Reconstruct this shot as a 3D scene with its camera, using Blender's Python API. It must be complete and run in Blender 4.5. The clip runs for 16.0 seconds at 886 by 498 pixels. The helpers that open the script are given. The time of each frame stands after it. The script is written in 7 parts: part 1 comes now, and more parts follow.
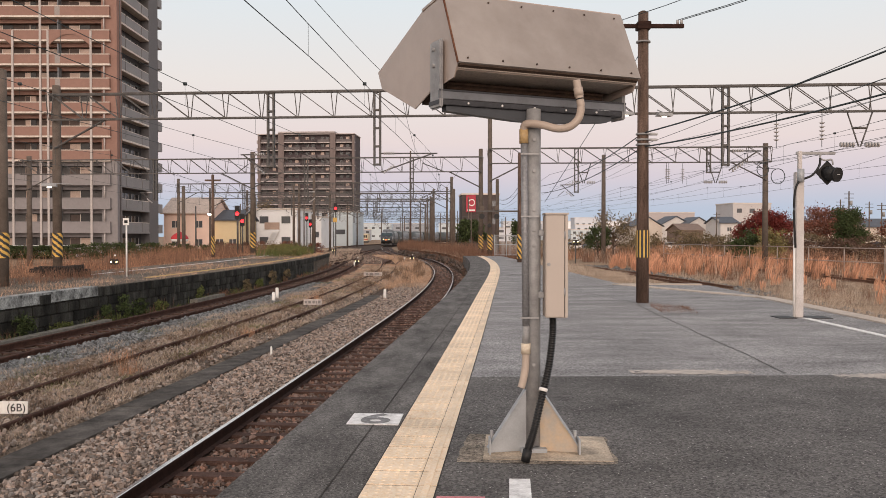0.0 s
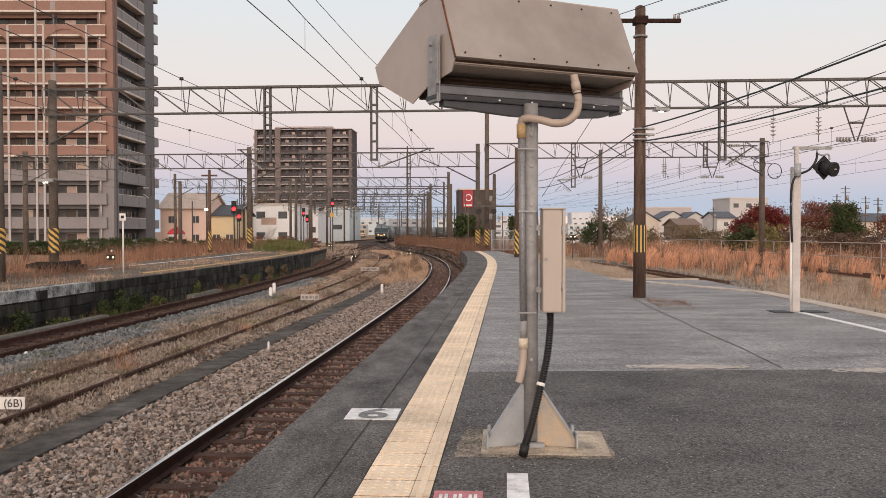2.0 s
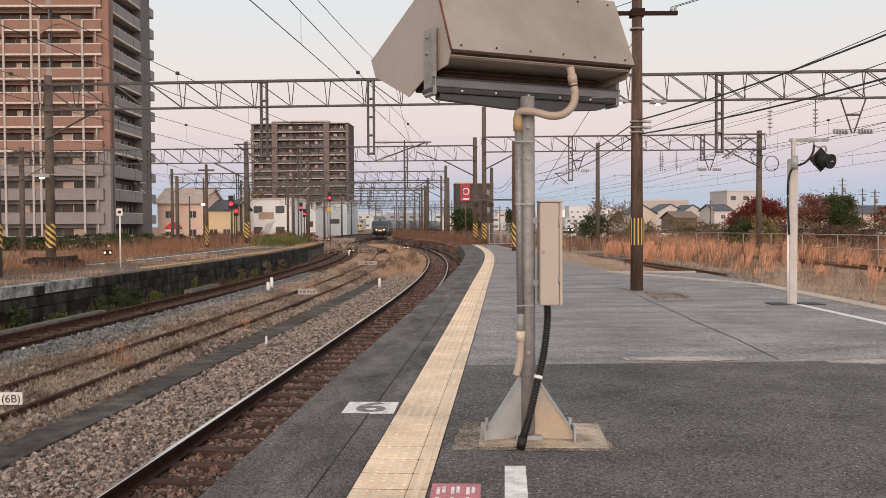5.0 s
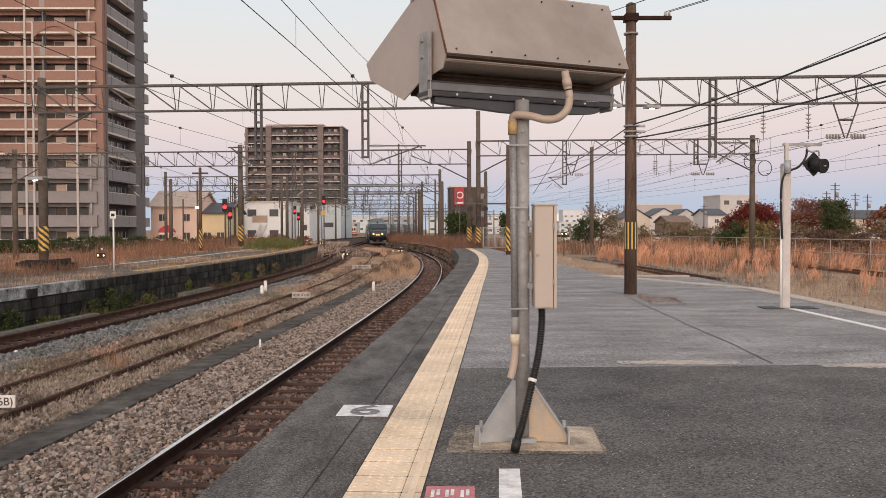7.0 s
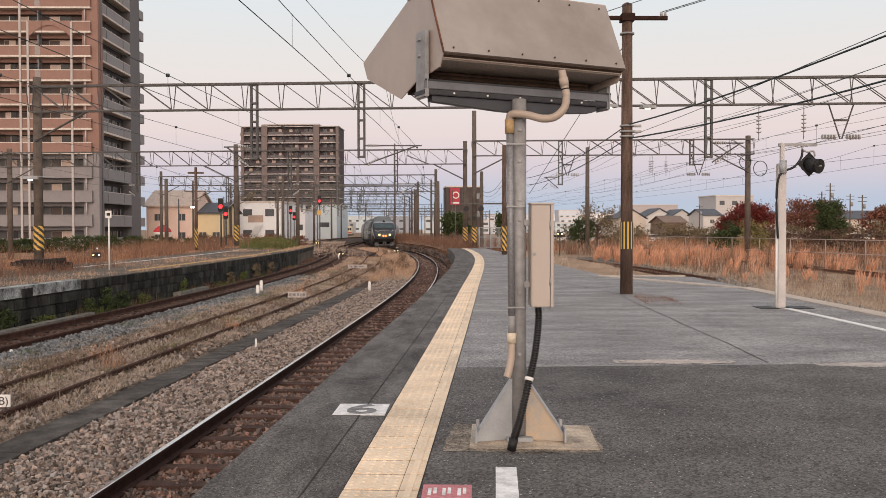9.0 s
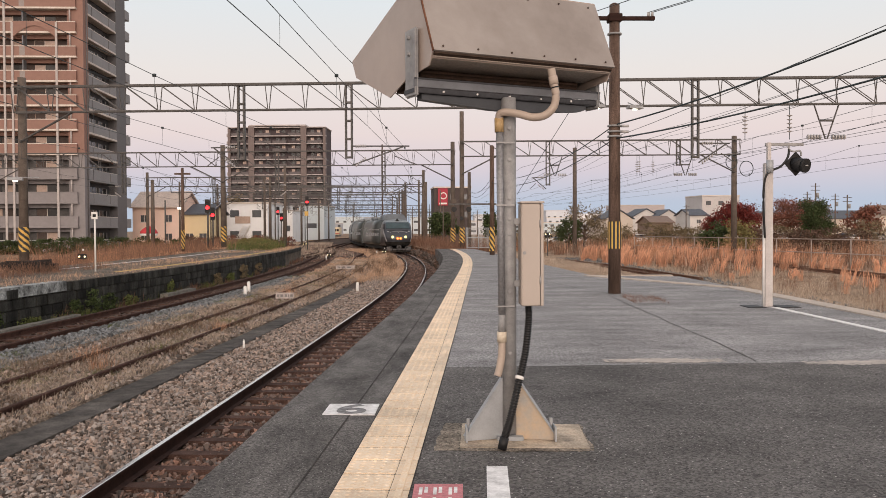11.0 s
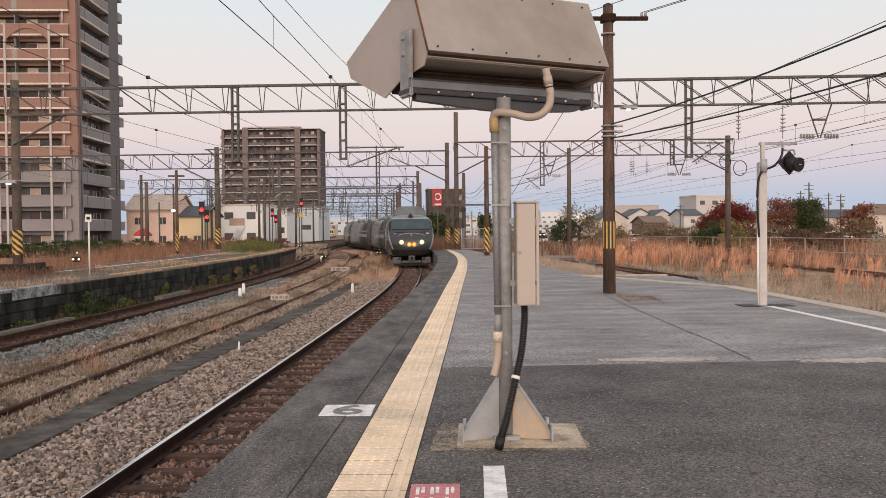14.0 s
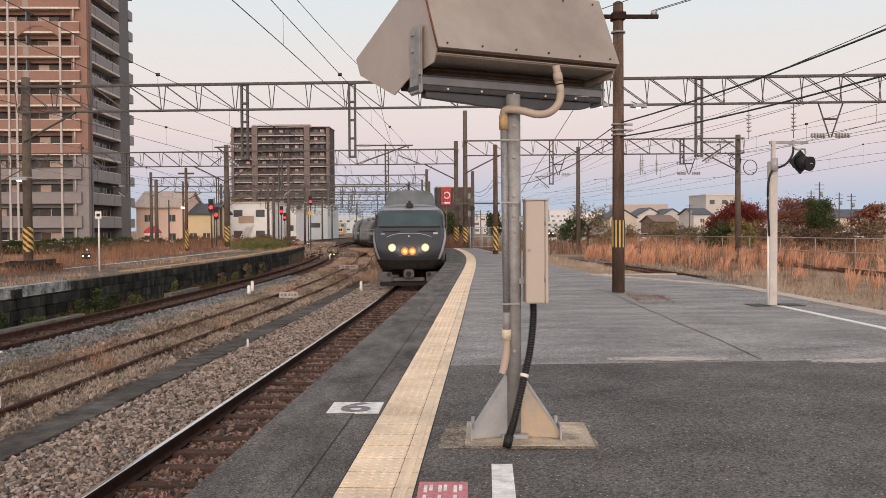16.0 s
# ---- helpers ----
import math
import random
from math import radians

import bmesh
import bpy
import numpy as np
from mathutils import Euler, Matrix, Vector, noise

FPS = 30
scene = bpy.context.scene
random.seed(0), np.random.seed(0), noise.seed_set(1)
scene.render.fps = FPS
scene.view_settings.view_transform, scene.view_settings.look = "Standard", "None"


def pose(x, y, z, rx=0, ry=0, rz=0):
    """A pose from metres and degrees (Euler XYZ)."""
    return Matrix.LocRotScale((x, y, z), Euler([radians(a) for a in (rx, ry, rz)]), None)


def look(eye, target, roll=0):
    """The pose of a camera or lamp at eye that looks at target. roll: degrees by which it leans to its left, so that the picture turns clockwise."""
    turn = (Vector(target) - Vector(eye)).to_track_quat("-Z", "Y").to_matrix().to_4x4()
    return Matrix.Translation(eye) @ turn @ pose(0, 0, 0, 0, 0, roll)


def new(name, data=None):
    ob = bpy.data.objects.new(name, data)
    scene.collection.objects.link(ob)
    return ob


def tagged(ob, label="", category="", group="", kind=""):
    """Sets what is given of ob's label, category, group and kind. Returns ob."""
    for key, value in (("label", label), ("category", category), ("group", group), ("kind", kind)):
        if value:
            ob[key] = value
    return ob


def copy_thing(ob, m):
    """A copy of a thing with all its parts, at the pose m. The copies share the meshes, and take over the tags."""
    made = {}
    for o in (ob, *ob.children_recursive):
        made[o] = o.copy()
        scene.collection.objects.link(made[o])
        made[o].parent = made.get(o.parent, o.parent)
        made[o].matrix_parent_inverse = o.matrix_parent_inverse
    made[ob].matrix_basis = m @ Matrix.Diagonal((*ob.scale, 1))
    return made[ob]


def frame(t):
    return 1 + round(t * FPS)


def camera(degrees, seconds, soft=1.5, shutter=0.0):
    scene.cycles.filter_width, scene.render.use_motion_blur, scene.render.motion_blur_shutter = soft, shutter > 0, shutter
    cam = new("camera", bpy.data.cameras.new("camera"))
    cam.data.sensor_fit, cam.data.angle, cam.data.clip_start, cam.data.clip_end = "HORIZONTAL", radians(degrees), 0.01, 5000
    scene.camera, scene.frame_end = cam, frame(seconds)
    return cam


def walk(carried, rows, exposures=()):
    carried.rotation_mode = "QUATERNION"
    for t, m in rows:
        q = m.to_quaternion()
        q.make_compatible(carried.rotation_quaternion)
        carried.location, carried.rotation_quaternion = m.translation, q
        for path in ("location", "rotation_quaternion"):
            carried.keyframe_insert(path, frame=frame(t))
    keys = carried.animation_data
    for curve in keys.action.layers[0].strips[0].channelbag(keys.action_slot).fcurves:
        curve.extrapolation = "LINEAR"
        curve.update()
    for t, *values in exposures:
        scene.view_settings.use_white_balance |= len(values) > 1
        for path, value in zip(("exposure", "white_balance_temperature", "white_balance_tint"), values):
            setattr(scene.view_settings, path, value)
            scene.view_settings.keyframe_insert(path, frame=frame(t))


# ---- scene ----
# camera: hand-held on the platform, eye 1.4 m over it; x to the right, y along the platform, platform top z = 0
cam = camera(53.37, 16.0, soft=0.5)
PATH = (
    (0.0, 0.000, 0.000, 1.400, 0.000, -0.845, 0.000),
    (0.5, -0.001, -0.002, 1.402, 0.043, -0.890, -0.034),
    (1.0, -0.002, -0.005, 1.402, 0.094, -0.970, -0.043),
    (1.5, -0.002, -0.003, 1.401, 0.150, -1.071, -0.045),
    (2.0, -0.003, 0.002, 1.399, 0.197, -1.165, -0.053),
    (2.5, -0.004, 0.004, 1.398, 0.232, -1.270, -0.077),
    (3.0, -0.003, 0.006, 1.396, 0.274, -1.386, -0.130),
    (3.5, -0.002, 0.008, 1.395, 0.274, -1.506, -0.217),
    (4.0, -0.001, 0.005, 1.395, 0.266, -1.597, -0.315),
    (6.5, 0.002, 0.005, 1.395, 0.616, -1.384, -0.167),
    (7.0, -0.004, -0.006, 1.391, 0.748, -1.323, -0.165),
    (7.5, -0.008, -0.012, 1.390, 0.838, -1.324, -0.167),
    (8.0, -0.009, -0.011, 1.389, 0.889, -1.334, -0.158),
    (8.5, -0.009, -0.010, 1.387, 0.943, -1.367, -0.134),
    (9.0, -0.011, -0.009, 1.383, 1.020, -1.322, -0.105),
    (11.5, -0.027, 0.005, 1.370, 2.027, -1.256, -0.259),
    (12.0, -0.028, 0.003, 1.369, 2.170, -1.223, -0.268),
    (12.5, -0.030, 0.002, 1.368, 2.244, -1.208, -0.330),
    (13.0, -0.030, 0.003, 1.368, 2.229, -1.199, -0.431),
    (13.5, -0.029, 0.002, 1.368, 2.215, -1.209, -0.516),
    (14.0, -0.031, 0.001, 1.366, 2.168, -1.215, -0.538),
    (14.5, -0.033, 0.005, 1.363, 2.132, -1.228, -0.501),
    (15.0, -0.035, 0.009, 1.360, 2.062, -1.236, -0.446),
    (15.5, -0.034, 0.011, 1.359, 1.932, -1.242, -0.387),
    (16.0, -0.032, 0.016, 1.359, 1.606, -1.310, -0.316),
)


def camera_pose(x, y, z, yaw, pitch, roll):
    a, b = radians(yaw), radians(pitch)
    way = (math.sin(a) * math.cos(b), math.cos(a) * math.cos(b), math.sin(b))
    return look((x, y, z), (x + way[0], y + way[1], z + way[2]), roll)


walk(cam, [(r[0], camera_pose(*r[1:])) for r in PATH])

# ---- light: clear sky just after sunset, the glow behind the viewer ----
scene.view_settings.exposure = 0.0
world = bpy.data.worlds.new("dusk_sky")
scene.world = world
world.use_nodes = True
wn, wl = world.node_tree.nodes, world.node_tree.links
wn.clear()
w_out = wn.new("ShaderNodeOutputWorld")
w_bg = wn.new("ShaderNodeBackground")
w_tc = wn.new("ShaderNodeTexCoord")
w_sep = wn.new("ShaderNodeSeparateXYZ")
w_ramp = wn.new("ShaderNodeValToRGB")
wl.new(w_tc.outputs["Generated"], w_sep.inputs[0])
wl.new(w_sep.outputs["Z"], w_ramp.inputs[0])
cr = w_ramp.color_ramp
SKY = ((0.0, (0.48, 0.57, 0.68)), (0.03, (0.51, 0.57, 0.69)), (0.065, (0.69, 0.62, 0.68)), (0.105, (0.82, 0.70, 0.685)),
       (0.17, (0.84, 0.785, 0.755)), (0.26, (0.755, 0.81, 0.845)), (0.5, (0.70, 0.72, 0.76)), (1.0, (0.55, 0.60, 0.68)))
while len(cr.elements) < len(SKY):
    cr.elements.new(0.5)
for el, (pos, col) in zip(cr.elements, SKY):
    el.position, el.color = pos, (*col, 1)
# the western sky behind the viewer glows orange
w_glow = wn.new("ShaderNodeMapRange")
w_glow.inputs["From Min"].default_value, w_glow.inputs["From Max"].default_value = 0.15, -0.9
wl.new(w_sep.outputs["Y"], w_glow.inputs[0])
w_mix = wn.new("ShaderNodeMix")
w_mix.data_type = "RGBA"
w_mix.inputs[7].default_value = (1.10, 0.86, 0.70, 1)
wl.new(w_glow.outputs[0], w_mix.inputs[0])
wl.new(w_ramp.outputs[0], w_mix.inputs[6])
wl.new(w_mix.outputs[2], w_bg.inputs["Color"])
w_bg.inputs["Strength"].default_value = 1.0
wl.new(w_bg.outputs[0], w_out.inputs[0])

sun_data = bpy.data.lights.new("afterglow", "SUN")
sun_data.energy, sun_data.angle, sun_data.color = 1.7, radians(40), (1.0, 0.84, 0.74)
sun = new("afterglow", sun_data)
sun.matrix_basis = look((2, -60, 16), (0, 0, 0))

# ---- materials ----
MATS = {}


def mat(name, base, rough=0.7, metal=0.0, vary=0.25, scale=6.0, grain=60.0, bump=0.2, tint=None, rand=0.0, emit=None, local=False, cell=0.0, fleck=None, specks=0.0, stretch=None, hue=None):
    """A surface with broad stains and fine grain; rand: variation from piece to piece."""
    if name in MATS:
        return MATS[name]
    m = bpy.data.materials.new(name)
    m.use_nodes = True
    n, l = m.node_tree.nodes, m.node_tree.links
    p = n["Principled BSDF"]
    p.inputs["Roughness"].default_value, p.inputs["Metallic"].default_value = rough, metal
    if rough >= 0.75:
        p.inputs["Specular IOR Level"].default_value = 0.2
    src = n.new("ShaderNodeTexCoord").outputs["Object"] if local else n.new("ShaderNodeNewGeometry").outputs["Position"]
    if stretch:
        mp = n.new("ShaderNodeMapping")
        mp.inputs["Scale"].default_value = stretch
        l.new(src, mp.inputs["Vector"])
    big, fine = n.new("ShaderNodeTexNoise"), n.new("ShaderNodeTexNoise")
    big.inputs["Scale"].default_value, fine.inputs["Scale"].default_value = scale, grain
    big.inputs["Detail"].default_value, fine.inputs["Detail"].default_value = 5, 3
    big.inputs["Roughness"].default_value = 0.65
    l.new(mp.outputs[0] if stretch else src, big.inputs["Vector"]), l.new(src, fine.inputs["Vector"])
    ramp = n.new("ShaderNodeValToRGB")
    lo = tuple(max(0.0, c * (1 - vary)) for c in base)
    hi = tuple(min(1.0, c * (1 + vary)) for c in (tint or base))
    ramp.color_ramp.elements[0].position, ramp.color_ramp.elements[1].position = 0.3, 0.7
    ramp.color_ramp.elements[0].color, ramp.color_ramp.elements[1].color = (*lo, 1), (*hi, 1)
    l.new(big.outputs["Fac"], ramp.inputs[0])
    mix = n.new("ShaderNodeMix")
    mix.data_type, mix.blend_type = "RGBA", "OVERLAY"
    mix.inputs[0].default_value = min(1.0, 0.35 + vary) if fleck is None else fleck
    l.new(ramp.outputs[0], mix.inputs[6])
    l.new(fine.outputs["Fac"], mix.inputs[7])
    last = mix.outputs[2]
    height = fine.outputs["Fac"]
    if cell:
        v = n.new("ShaderNodeTexVoronoi")
        v.inputs["Scale"].default_value = cell
        l.new(src, v.inputs["Vector"])
        bw = n.new("ShaderNodeRGBToBW")
        l.new(v.outputs["Color"], bw.inputs[0])
        mr = n.new("ShaderNodeMapRange")
        mr.inputs["To Min"].default_value, mr.inputs["To Max"].default_value = 0.35, 1.75
        l.new(bw.outputs[0], mr.inputs[0])
        mx = n.new("ShaderNodeMix")
        mx.data_type, mx.blend_type = "RGBA", "MULTIPLY"
        mx.inputs[0].default_value = 1.0
        l.new(last, mx.inputs[6]), l.new(mr.outputs[0], mx.inputs[7])
        last, height = mx.outputs[2], v.outputs["Distance"]
    if specks:
        v2 = n.new("ShaderNodeTexVoronoi")
        v2.inputs["Scale"].default_value = specks
        l.new(src, v2.inputs["Vector"])
        lt = n.new("ShaderNodeMath")
        lt.operation, lt.inputs[1].default_value = "LESS_THAN", 0.15
        l.new(v2.outputs["Distance"], lt.inputs[0])
        mk = n.new("ShaderNodeMath")
        mk.operation, mk.inputs[1].default_value = "MULTIPLY", 0.75
        some = n.new("ShaderNodeRGBToBW")
        gt = n.new("ShaderNodeMath")
        gt.operation, gt.inputs[1].default_value = "GREATER_THAN", 0.56
        pick = n.new("ShaderNodeMath")
        pick.operation = "MULTIPLY"
        l.new(v2.outputs["Color"], some.inputs[0]), l.new(some.outputs[0], gt.inputs[0])
        l.new(lt.outputs[0], pick.inputs[0]), l.new(gt.outputs[0], pick.inputs[1])
        l.new(pick.outputs[0], mk.inputs[0])
        mx3 = n.new("ShaderNodeMix")
        mx3.data_type = "RGBA"
        mx3.inputs[7].default_value = (0.62, 0.60, 0.57, 1)
        l.new(mk.outputs[0], mx3.inputs[0]), l.new(last, mx3.inputs[6])
        last = mx3.outputs[2]
    if rand:
        isl = n.new("ShaderNodeNewGeometry").outputs["Random Per Island"]
        oi = n.new("ShaderNodeObjectInfo").outputs["Random"]
        add = n.new("ShaderNodeMath")
        add.operation = "ADD"
        l.new(isl, add.inputs[0]), l.new(oi, add.inputs[1])
        fr = n.new("ShaderNodeMath")
        fr.operation = "FRACT"
        l.new(add.outputs[0], fr.inputs[0])
        if hue:
            sc = n.new("ShaderNodeMath")
            sc.operation, sc.inputs[1].default_value = "MULTIPLY", 7.3
            l.new(fr.outputs[0], sc.inputs[0])
            f2 = n.new("ShaderNodeMath")
            f2.operation = "FRACT"
            l.new(sc.outputs[0], f2.inputs[0])
            mx4 = n.new("ShaderNodeMix")
            mx4.data_type = "RGBA"
            mx4.inputs[7].default_value = (*hue, 1)
            l.new(f2.outputs[0], mx4.inputs[0]), l.new(last, mx4.inputs[6])
            last = mx4.outputs[2]
        mr2 = n.new("ShaderNodeMapRange")
        mr2.inputs["To Min"].default_value, mr2.inputs["To Max"].default_value = 1 - rand, 1 + rand
        l.new(fr.outputs[0], mr2.inputs[0])
        mx2 = n.new("ShaderNodeMix")
        mx2.data_type, mx2.blend_type = "RGBA", "MULTIPLY"
        mx2.inputs[0].default_value = 1.0
        l.new(last, mx2.inputs[6]), l.new(mr2.outputs[0], mx2.inputs[7])
        last = mx2.outputs[2]
    l.new(last, p.inputs["Base Color"])
    if bump:
        b = n.new("ShaderNodeBump")
        b.inputs["Strength"].default_value, b.inputs["Distance"].default_value = bump, 0.01
        l.new(height, b.inputs["Height"]), l.new(b.outputs[0], p.inputs["Normal"])
    if emit:
        p.inputs["Emission Color"].default_value = (*emit[0], 1)
        p.inputs["Emission Strength"].default_value = emit[1]
    MATS[name] = m
    return m


ASPHALT = mat("platform_asphalt", (0.108, 0.103, 0.100), 0.9, vary=0.25, scale=0.9, grain=140, bump=0.7, tint=(0.137, 0.131, 0.127), cell=75, specks=27)
ASPHALT_OLD = mat("weathered_asphalt", (0.272, 0.266, 0.267), 0.9, vary=0.35, scale=0.9, grain=120, bump=0.6, cell=70, specks=60, stretch=(0.7, 1.5, 1))
ASPHALT_DARK = mat("coping_asphalt", (0.088, 0.083, 0.079), 0.9, vary=0.4, scale=1.5, grain=120, bump=0.4, tint=(0.140, 0.133, 0.128), cell=90, specks=50, stretch=(1.6, 0.6, 1))
CONCRETE = mat("aged_concrete", (0.38, 0.33, 0.26), 0.85, vary=0.3, scale=3, grain=80, bump=0.3)
CONCRETE_DARK = mat("stained_concrete", (0.06, 0.055, 0.052), 0.9, vary=0.5, scale=1.5, grain=60, bump=0.3)
TILE = mat("cream_yellow_tile", (0.80, 0.643, 0.475), 0.7, vary=0.2, scale=1.3, grain=60, bump=0.1, rand=0.07)
STONE = mat("black_stained_stone", (0.009, 0.010, 0.009), 0.85, vary=0.6, scale=2.6, grain=30, bump=0.5, rand=0.5, tint=(0.040, 0.040, 0.036), stretch=(1, 1, 0.4))
# rusty bed, its brown deepened to imitate shade in the stone gaps
DIRT = mat("rusty_bed_with_gap_shade", (0.075, 0.052, 0.041), 0.95, vary=0.35, scale=1.2, grain=40, bump=0.8, cell=22)
GROUND = mat("dry_ground", (0.27, 0.188, 0.125), 0.95, vary=0.4, scale=0.25, grain=5, bump=0.5)
ROCK = mat("ballast_stone", (0.275, 0.207, 0.170), 0.9, vary=0.3, scale=3, grain=60, bump=0.3, rand=0.75, hue=(0.25, 0.23, 0.215))
ROCK_GREY = mat("grey_ballast_stone", (0.165, 0.175, 0.182), 0.9, vary=0.3, scale=3, grain=60, bump=0.3, rand=0.6)
ROCK_RUST = mat("rusty_ballast_stone", (0.235, 0.14, 0.107), 0.9, vary=0.3, scale=3, grain=60, bump=0.3, rand=0.6, hue=(0.15, 0.13, 0.12))
ROCK_DARK = mat("dark_rusty_stone", (0.115, 0.075, 0.058), 0.9, vary=0.3, scale=3, grain=60, bump=0.3, rand=0.6, hue=(0.10, 0.085, 0.075))
RUST = mat("rusty_steel", (0.036, 0.017, 0.013), 0.8, vary=0.4, scale=8, grain=80, bump=0.2)
RUST_RED = mat("deep_red_rust", (0.062, 0.031, 0.023), 0.85, vary=0.45, scale=4, grain=70, bump=0.2)
RUST_ORANGE = mat("bright_orange_rust", (0.16, 0.085, 0.058), 0.85, vary=0.4, scale=4, grain=70, bump=0.2)
RAILHEAD = mat("polished_rail_head", (0.74, 0.71, 0.69), 0.2, metal=1.0, vary=0.1, scale=5, grain=50, bump=0.0)
SLEEPER = mat("dark_wood_sleeper", (0.085, 0.050, 0.040), 0.9, vary=0.4, scale=5, grain=70, bump=0.5, rand=0.2)
GRASS = mat("dry_grass", (0.33, 0.27, 0.215), 0.9, vary=0.2, scale=0.8, grain=10, bump=0, rand=0.4)
REED = mat("russet_reed", (0.40, 0.205, 0.115), 0.9, vary=0.25, scale=0.3, grain=5, bump=0, rand=0.4)
WEED = mat("green_weed", (0.12, 0.14, 0.05), 0.85, vary=0.3, scale=0.6, grain=8, bump=0, rand=0.4)
# lighter, pinker beige: the glow on the side shades is put into it
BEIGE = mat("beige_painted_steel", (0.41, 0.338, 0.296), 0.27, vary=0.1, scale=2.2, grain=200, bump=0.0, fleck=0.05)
GALV = mat("galvanised_steel", (0.31, 0.312, 0.318), 0.55, metal=0.1, vary=0.25, scale=9, grain=120, bump=0.03, fleck=0.15)
GALV_LIGHT = mat("pale_galvanised_steel", (0.38, 0.40, 0.42), 0.55, metal=0.2, vary=0.15, scale=5, grain=90, bump=0.03, fleck=0.12)
STEEL_DARK = mat("grey_gantry_steel", (0.10, 0.096, 0.094), 0.65, metal=0.3, vary=0.3, scale=4, grain=60, bump=0.1)
POLE_CONC = mat("concrete_pole", (0.128, 0.106, 0.091), 0.85, vary=0.25, scale=3, grain=60, bump=0.2)
POLE_WOOD = mat("brown_stained_pole", (0.115, 0.078, 0.062), 0.85, vary=0.5, scale=6, grain=50, bump=0.4, stretch=(1.5, 1.5, 0.25))
BLACK = mat("black_plastic", (0.008, 0.008, 0.009), 0.6, vary=0.2, scale=10, grain=90, bump=0.05)
YELLOW = mat("hazard_yellow", (0.62, 0.39, 0.09), 0.6, vary=0.15, scale=8, grain=80, bump=0.02)
HAZBLACK = mat("hazard_black", (0.03, 0.03, 0.03), 0.6, vary=0.2, scale=8, grain=80, bump=0.02)
WHITE = mat("white_paint", (0.80, 0.79, 0.77), 0.6, vary=0.12, scale=5, grain=80, bump=0.05)
WORN_WHITE = mat("worn_white_marking", (0.78, 0.77, 0.77), 0.8, vary=0.3, scale=9, grain=70, bump=0.1)
PINK = mat("faded_pink_sheet", (0.55, 0.20, 0.22), 0.7, vary=0.15, scale=9, grain=80, bump=0.05)
WIRE = mat("dark_wire", (0.035, 0.05, 0.055), 0.6, vary=0.1, bump=0)
PORCELAIN = mat("grey_porcelain", (0.45, 0.44, 0.44), 0.3, vary=0.1, bump=0)
PVC = mat("beige_pvc_pipe", (0.46, 0.38, 0.32), 0.5, vary=0.08, scale=4, grain=100, bump=0.0, fleck=0.08)
# rust brown, darkened by the shade inside the lamp head
SHADOW_IN = mat("rust_and_shade_steel", (0.06, 0.04, 0.03), 0.8, vary=0.3, scale=8, grain=60, bump=0.1)
BROWN_WALL = mat("brown_tiled_wall", (0.305, 0.188, 0.156), 0.75, vary=0.06, scale=0.4, grain=3, bump=0.05, fleck=0.12)
GREY_WALL = mat("grey_tiled_wall", (0.27, 0.255, 0.262), 0.75, vary=0.06, scale=0.4, grain=3, bump=0.05, fleck=0.12)
DARKGREY_WALL = mat("dark_grey_wall", (0.20, 0.213, 0.235), 0.75, vary=0.08, scale=0.4, grain=3, bump=0.05)
SLAB_EDGE = mat("pale_slab_edge", (0.66, 0.60, 0.55), 0.8, vary=0.1, scale=0.5, grain=4, bump=0)
GLASS_DARK = mat("dark_window_glass", (0.018, 0.019, 0.022), 0.22, vary=0.1, bump=0)
# curtained glass, the sunset's peach reflection put into its colour
CURTAIN = mat("sunset_tinted_curtain_glass", (0.46, 0.345, 0.285), 0.25, vary=0.2, scale=0.4, bump=0)
RED_EMIT = mat("red_signal_light", (0.6, 0.02, 0.02), 0.4, bump=0, emit=((1.0, 0.02, 0.03), 3.2))
WHITE_EMIT = mat("white_lamp_light", (0.9, 0.9, 0.85), 0.4, bump=0, emit=((1.0, 0.90, 0.68), 5))
AMBER_EMIT = mat("amber_lamp_light", (0.9, 0.5, 0.2), 0.4, bump=0, emit=((1.0, 0.62, 0.22), 7))

# ---- mesh helpers ----
I4 = Matrix.Identity(4)


def part(name, bm, material, parent=None, label="", kind=""):
    me = bpy.data.meshes.new(name)
    bm.to_mesh(me)
    bm.free()
    me.materials.append(material)
    ob = new(name, me)
    ob.parent = parent
    return tagged(ob, label=label, kind=kind)


def thing(name, m, label, category, group="", kind=""):
    ob = new(name)
    ob.empty_display_size = 0.2
    ob.matrix_basis = m
    return tagged(ob, label, category, group, kind)


def bmnew():
    return bmesh.new()


def box(bm, x0, x1, y0, y1, z0, z1, m=I4, bevel=0.0):
    vs = [bm.verts.new(m @ Vector((x, y, z))) for z in (z0, z1) for y in (y0, y1) for x in (x0, x1)]
    fs = [bm.faces.new([vs[i] for i in f]) for f in ((0, 2, 3, 1), (4, 5, 7, 6), (0, 1, 5, 4), (2, 6, 7, 3), (0, 4, 6, 2), (1, 3, 7, 5))]
    if bevel:
        bmesh.ops.bevel(bm, geom=list({e for f in fs for e in f.edges}), offset=bevel, segments=2, affect="EDGES")
    return bm


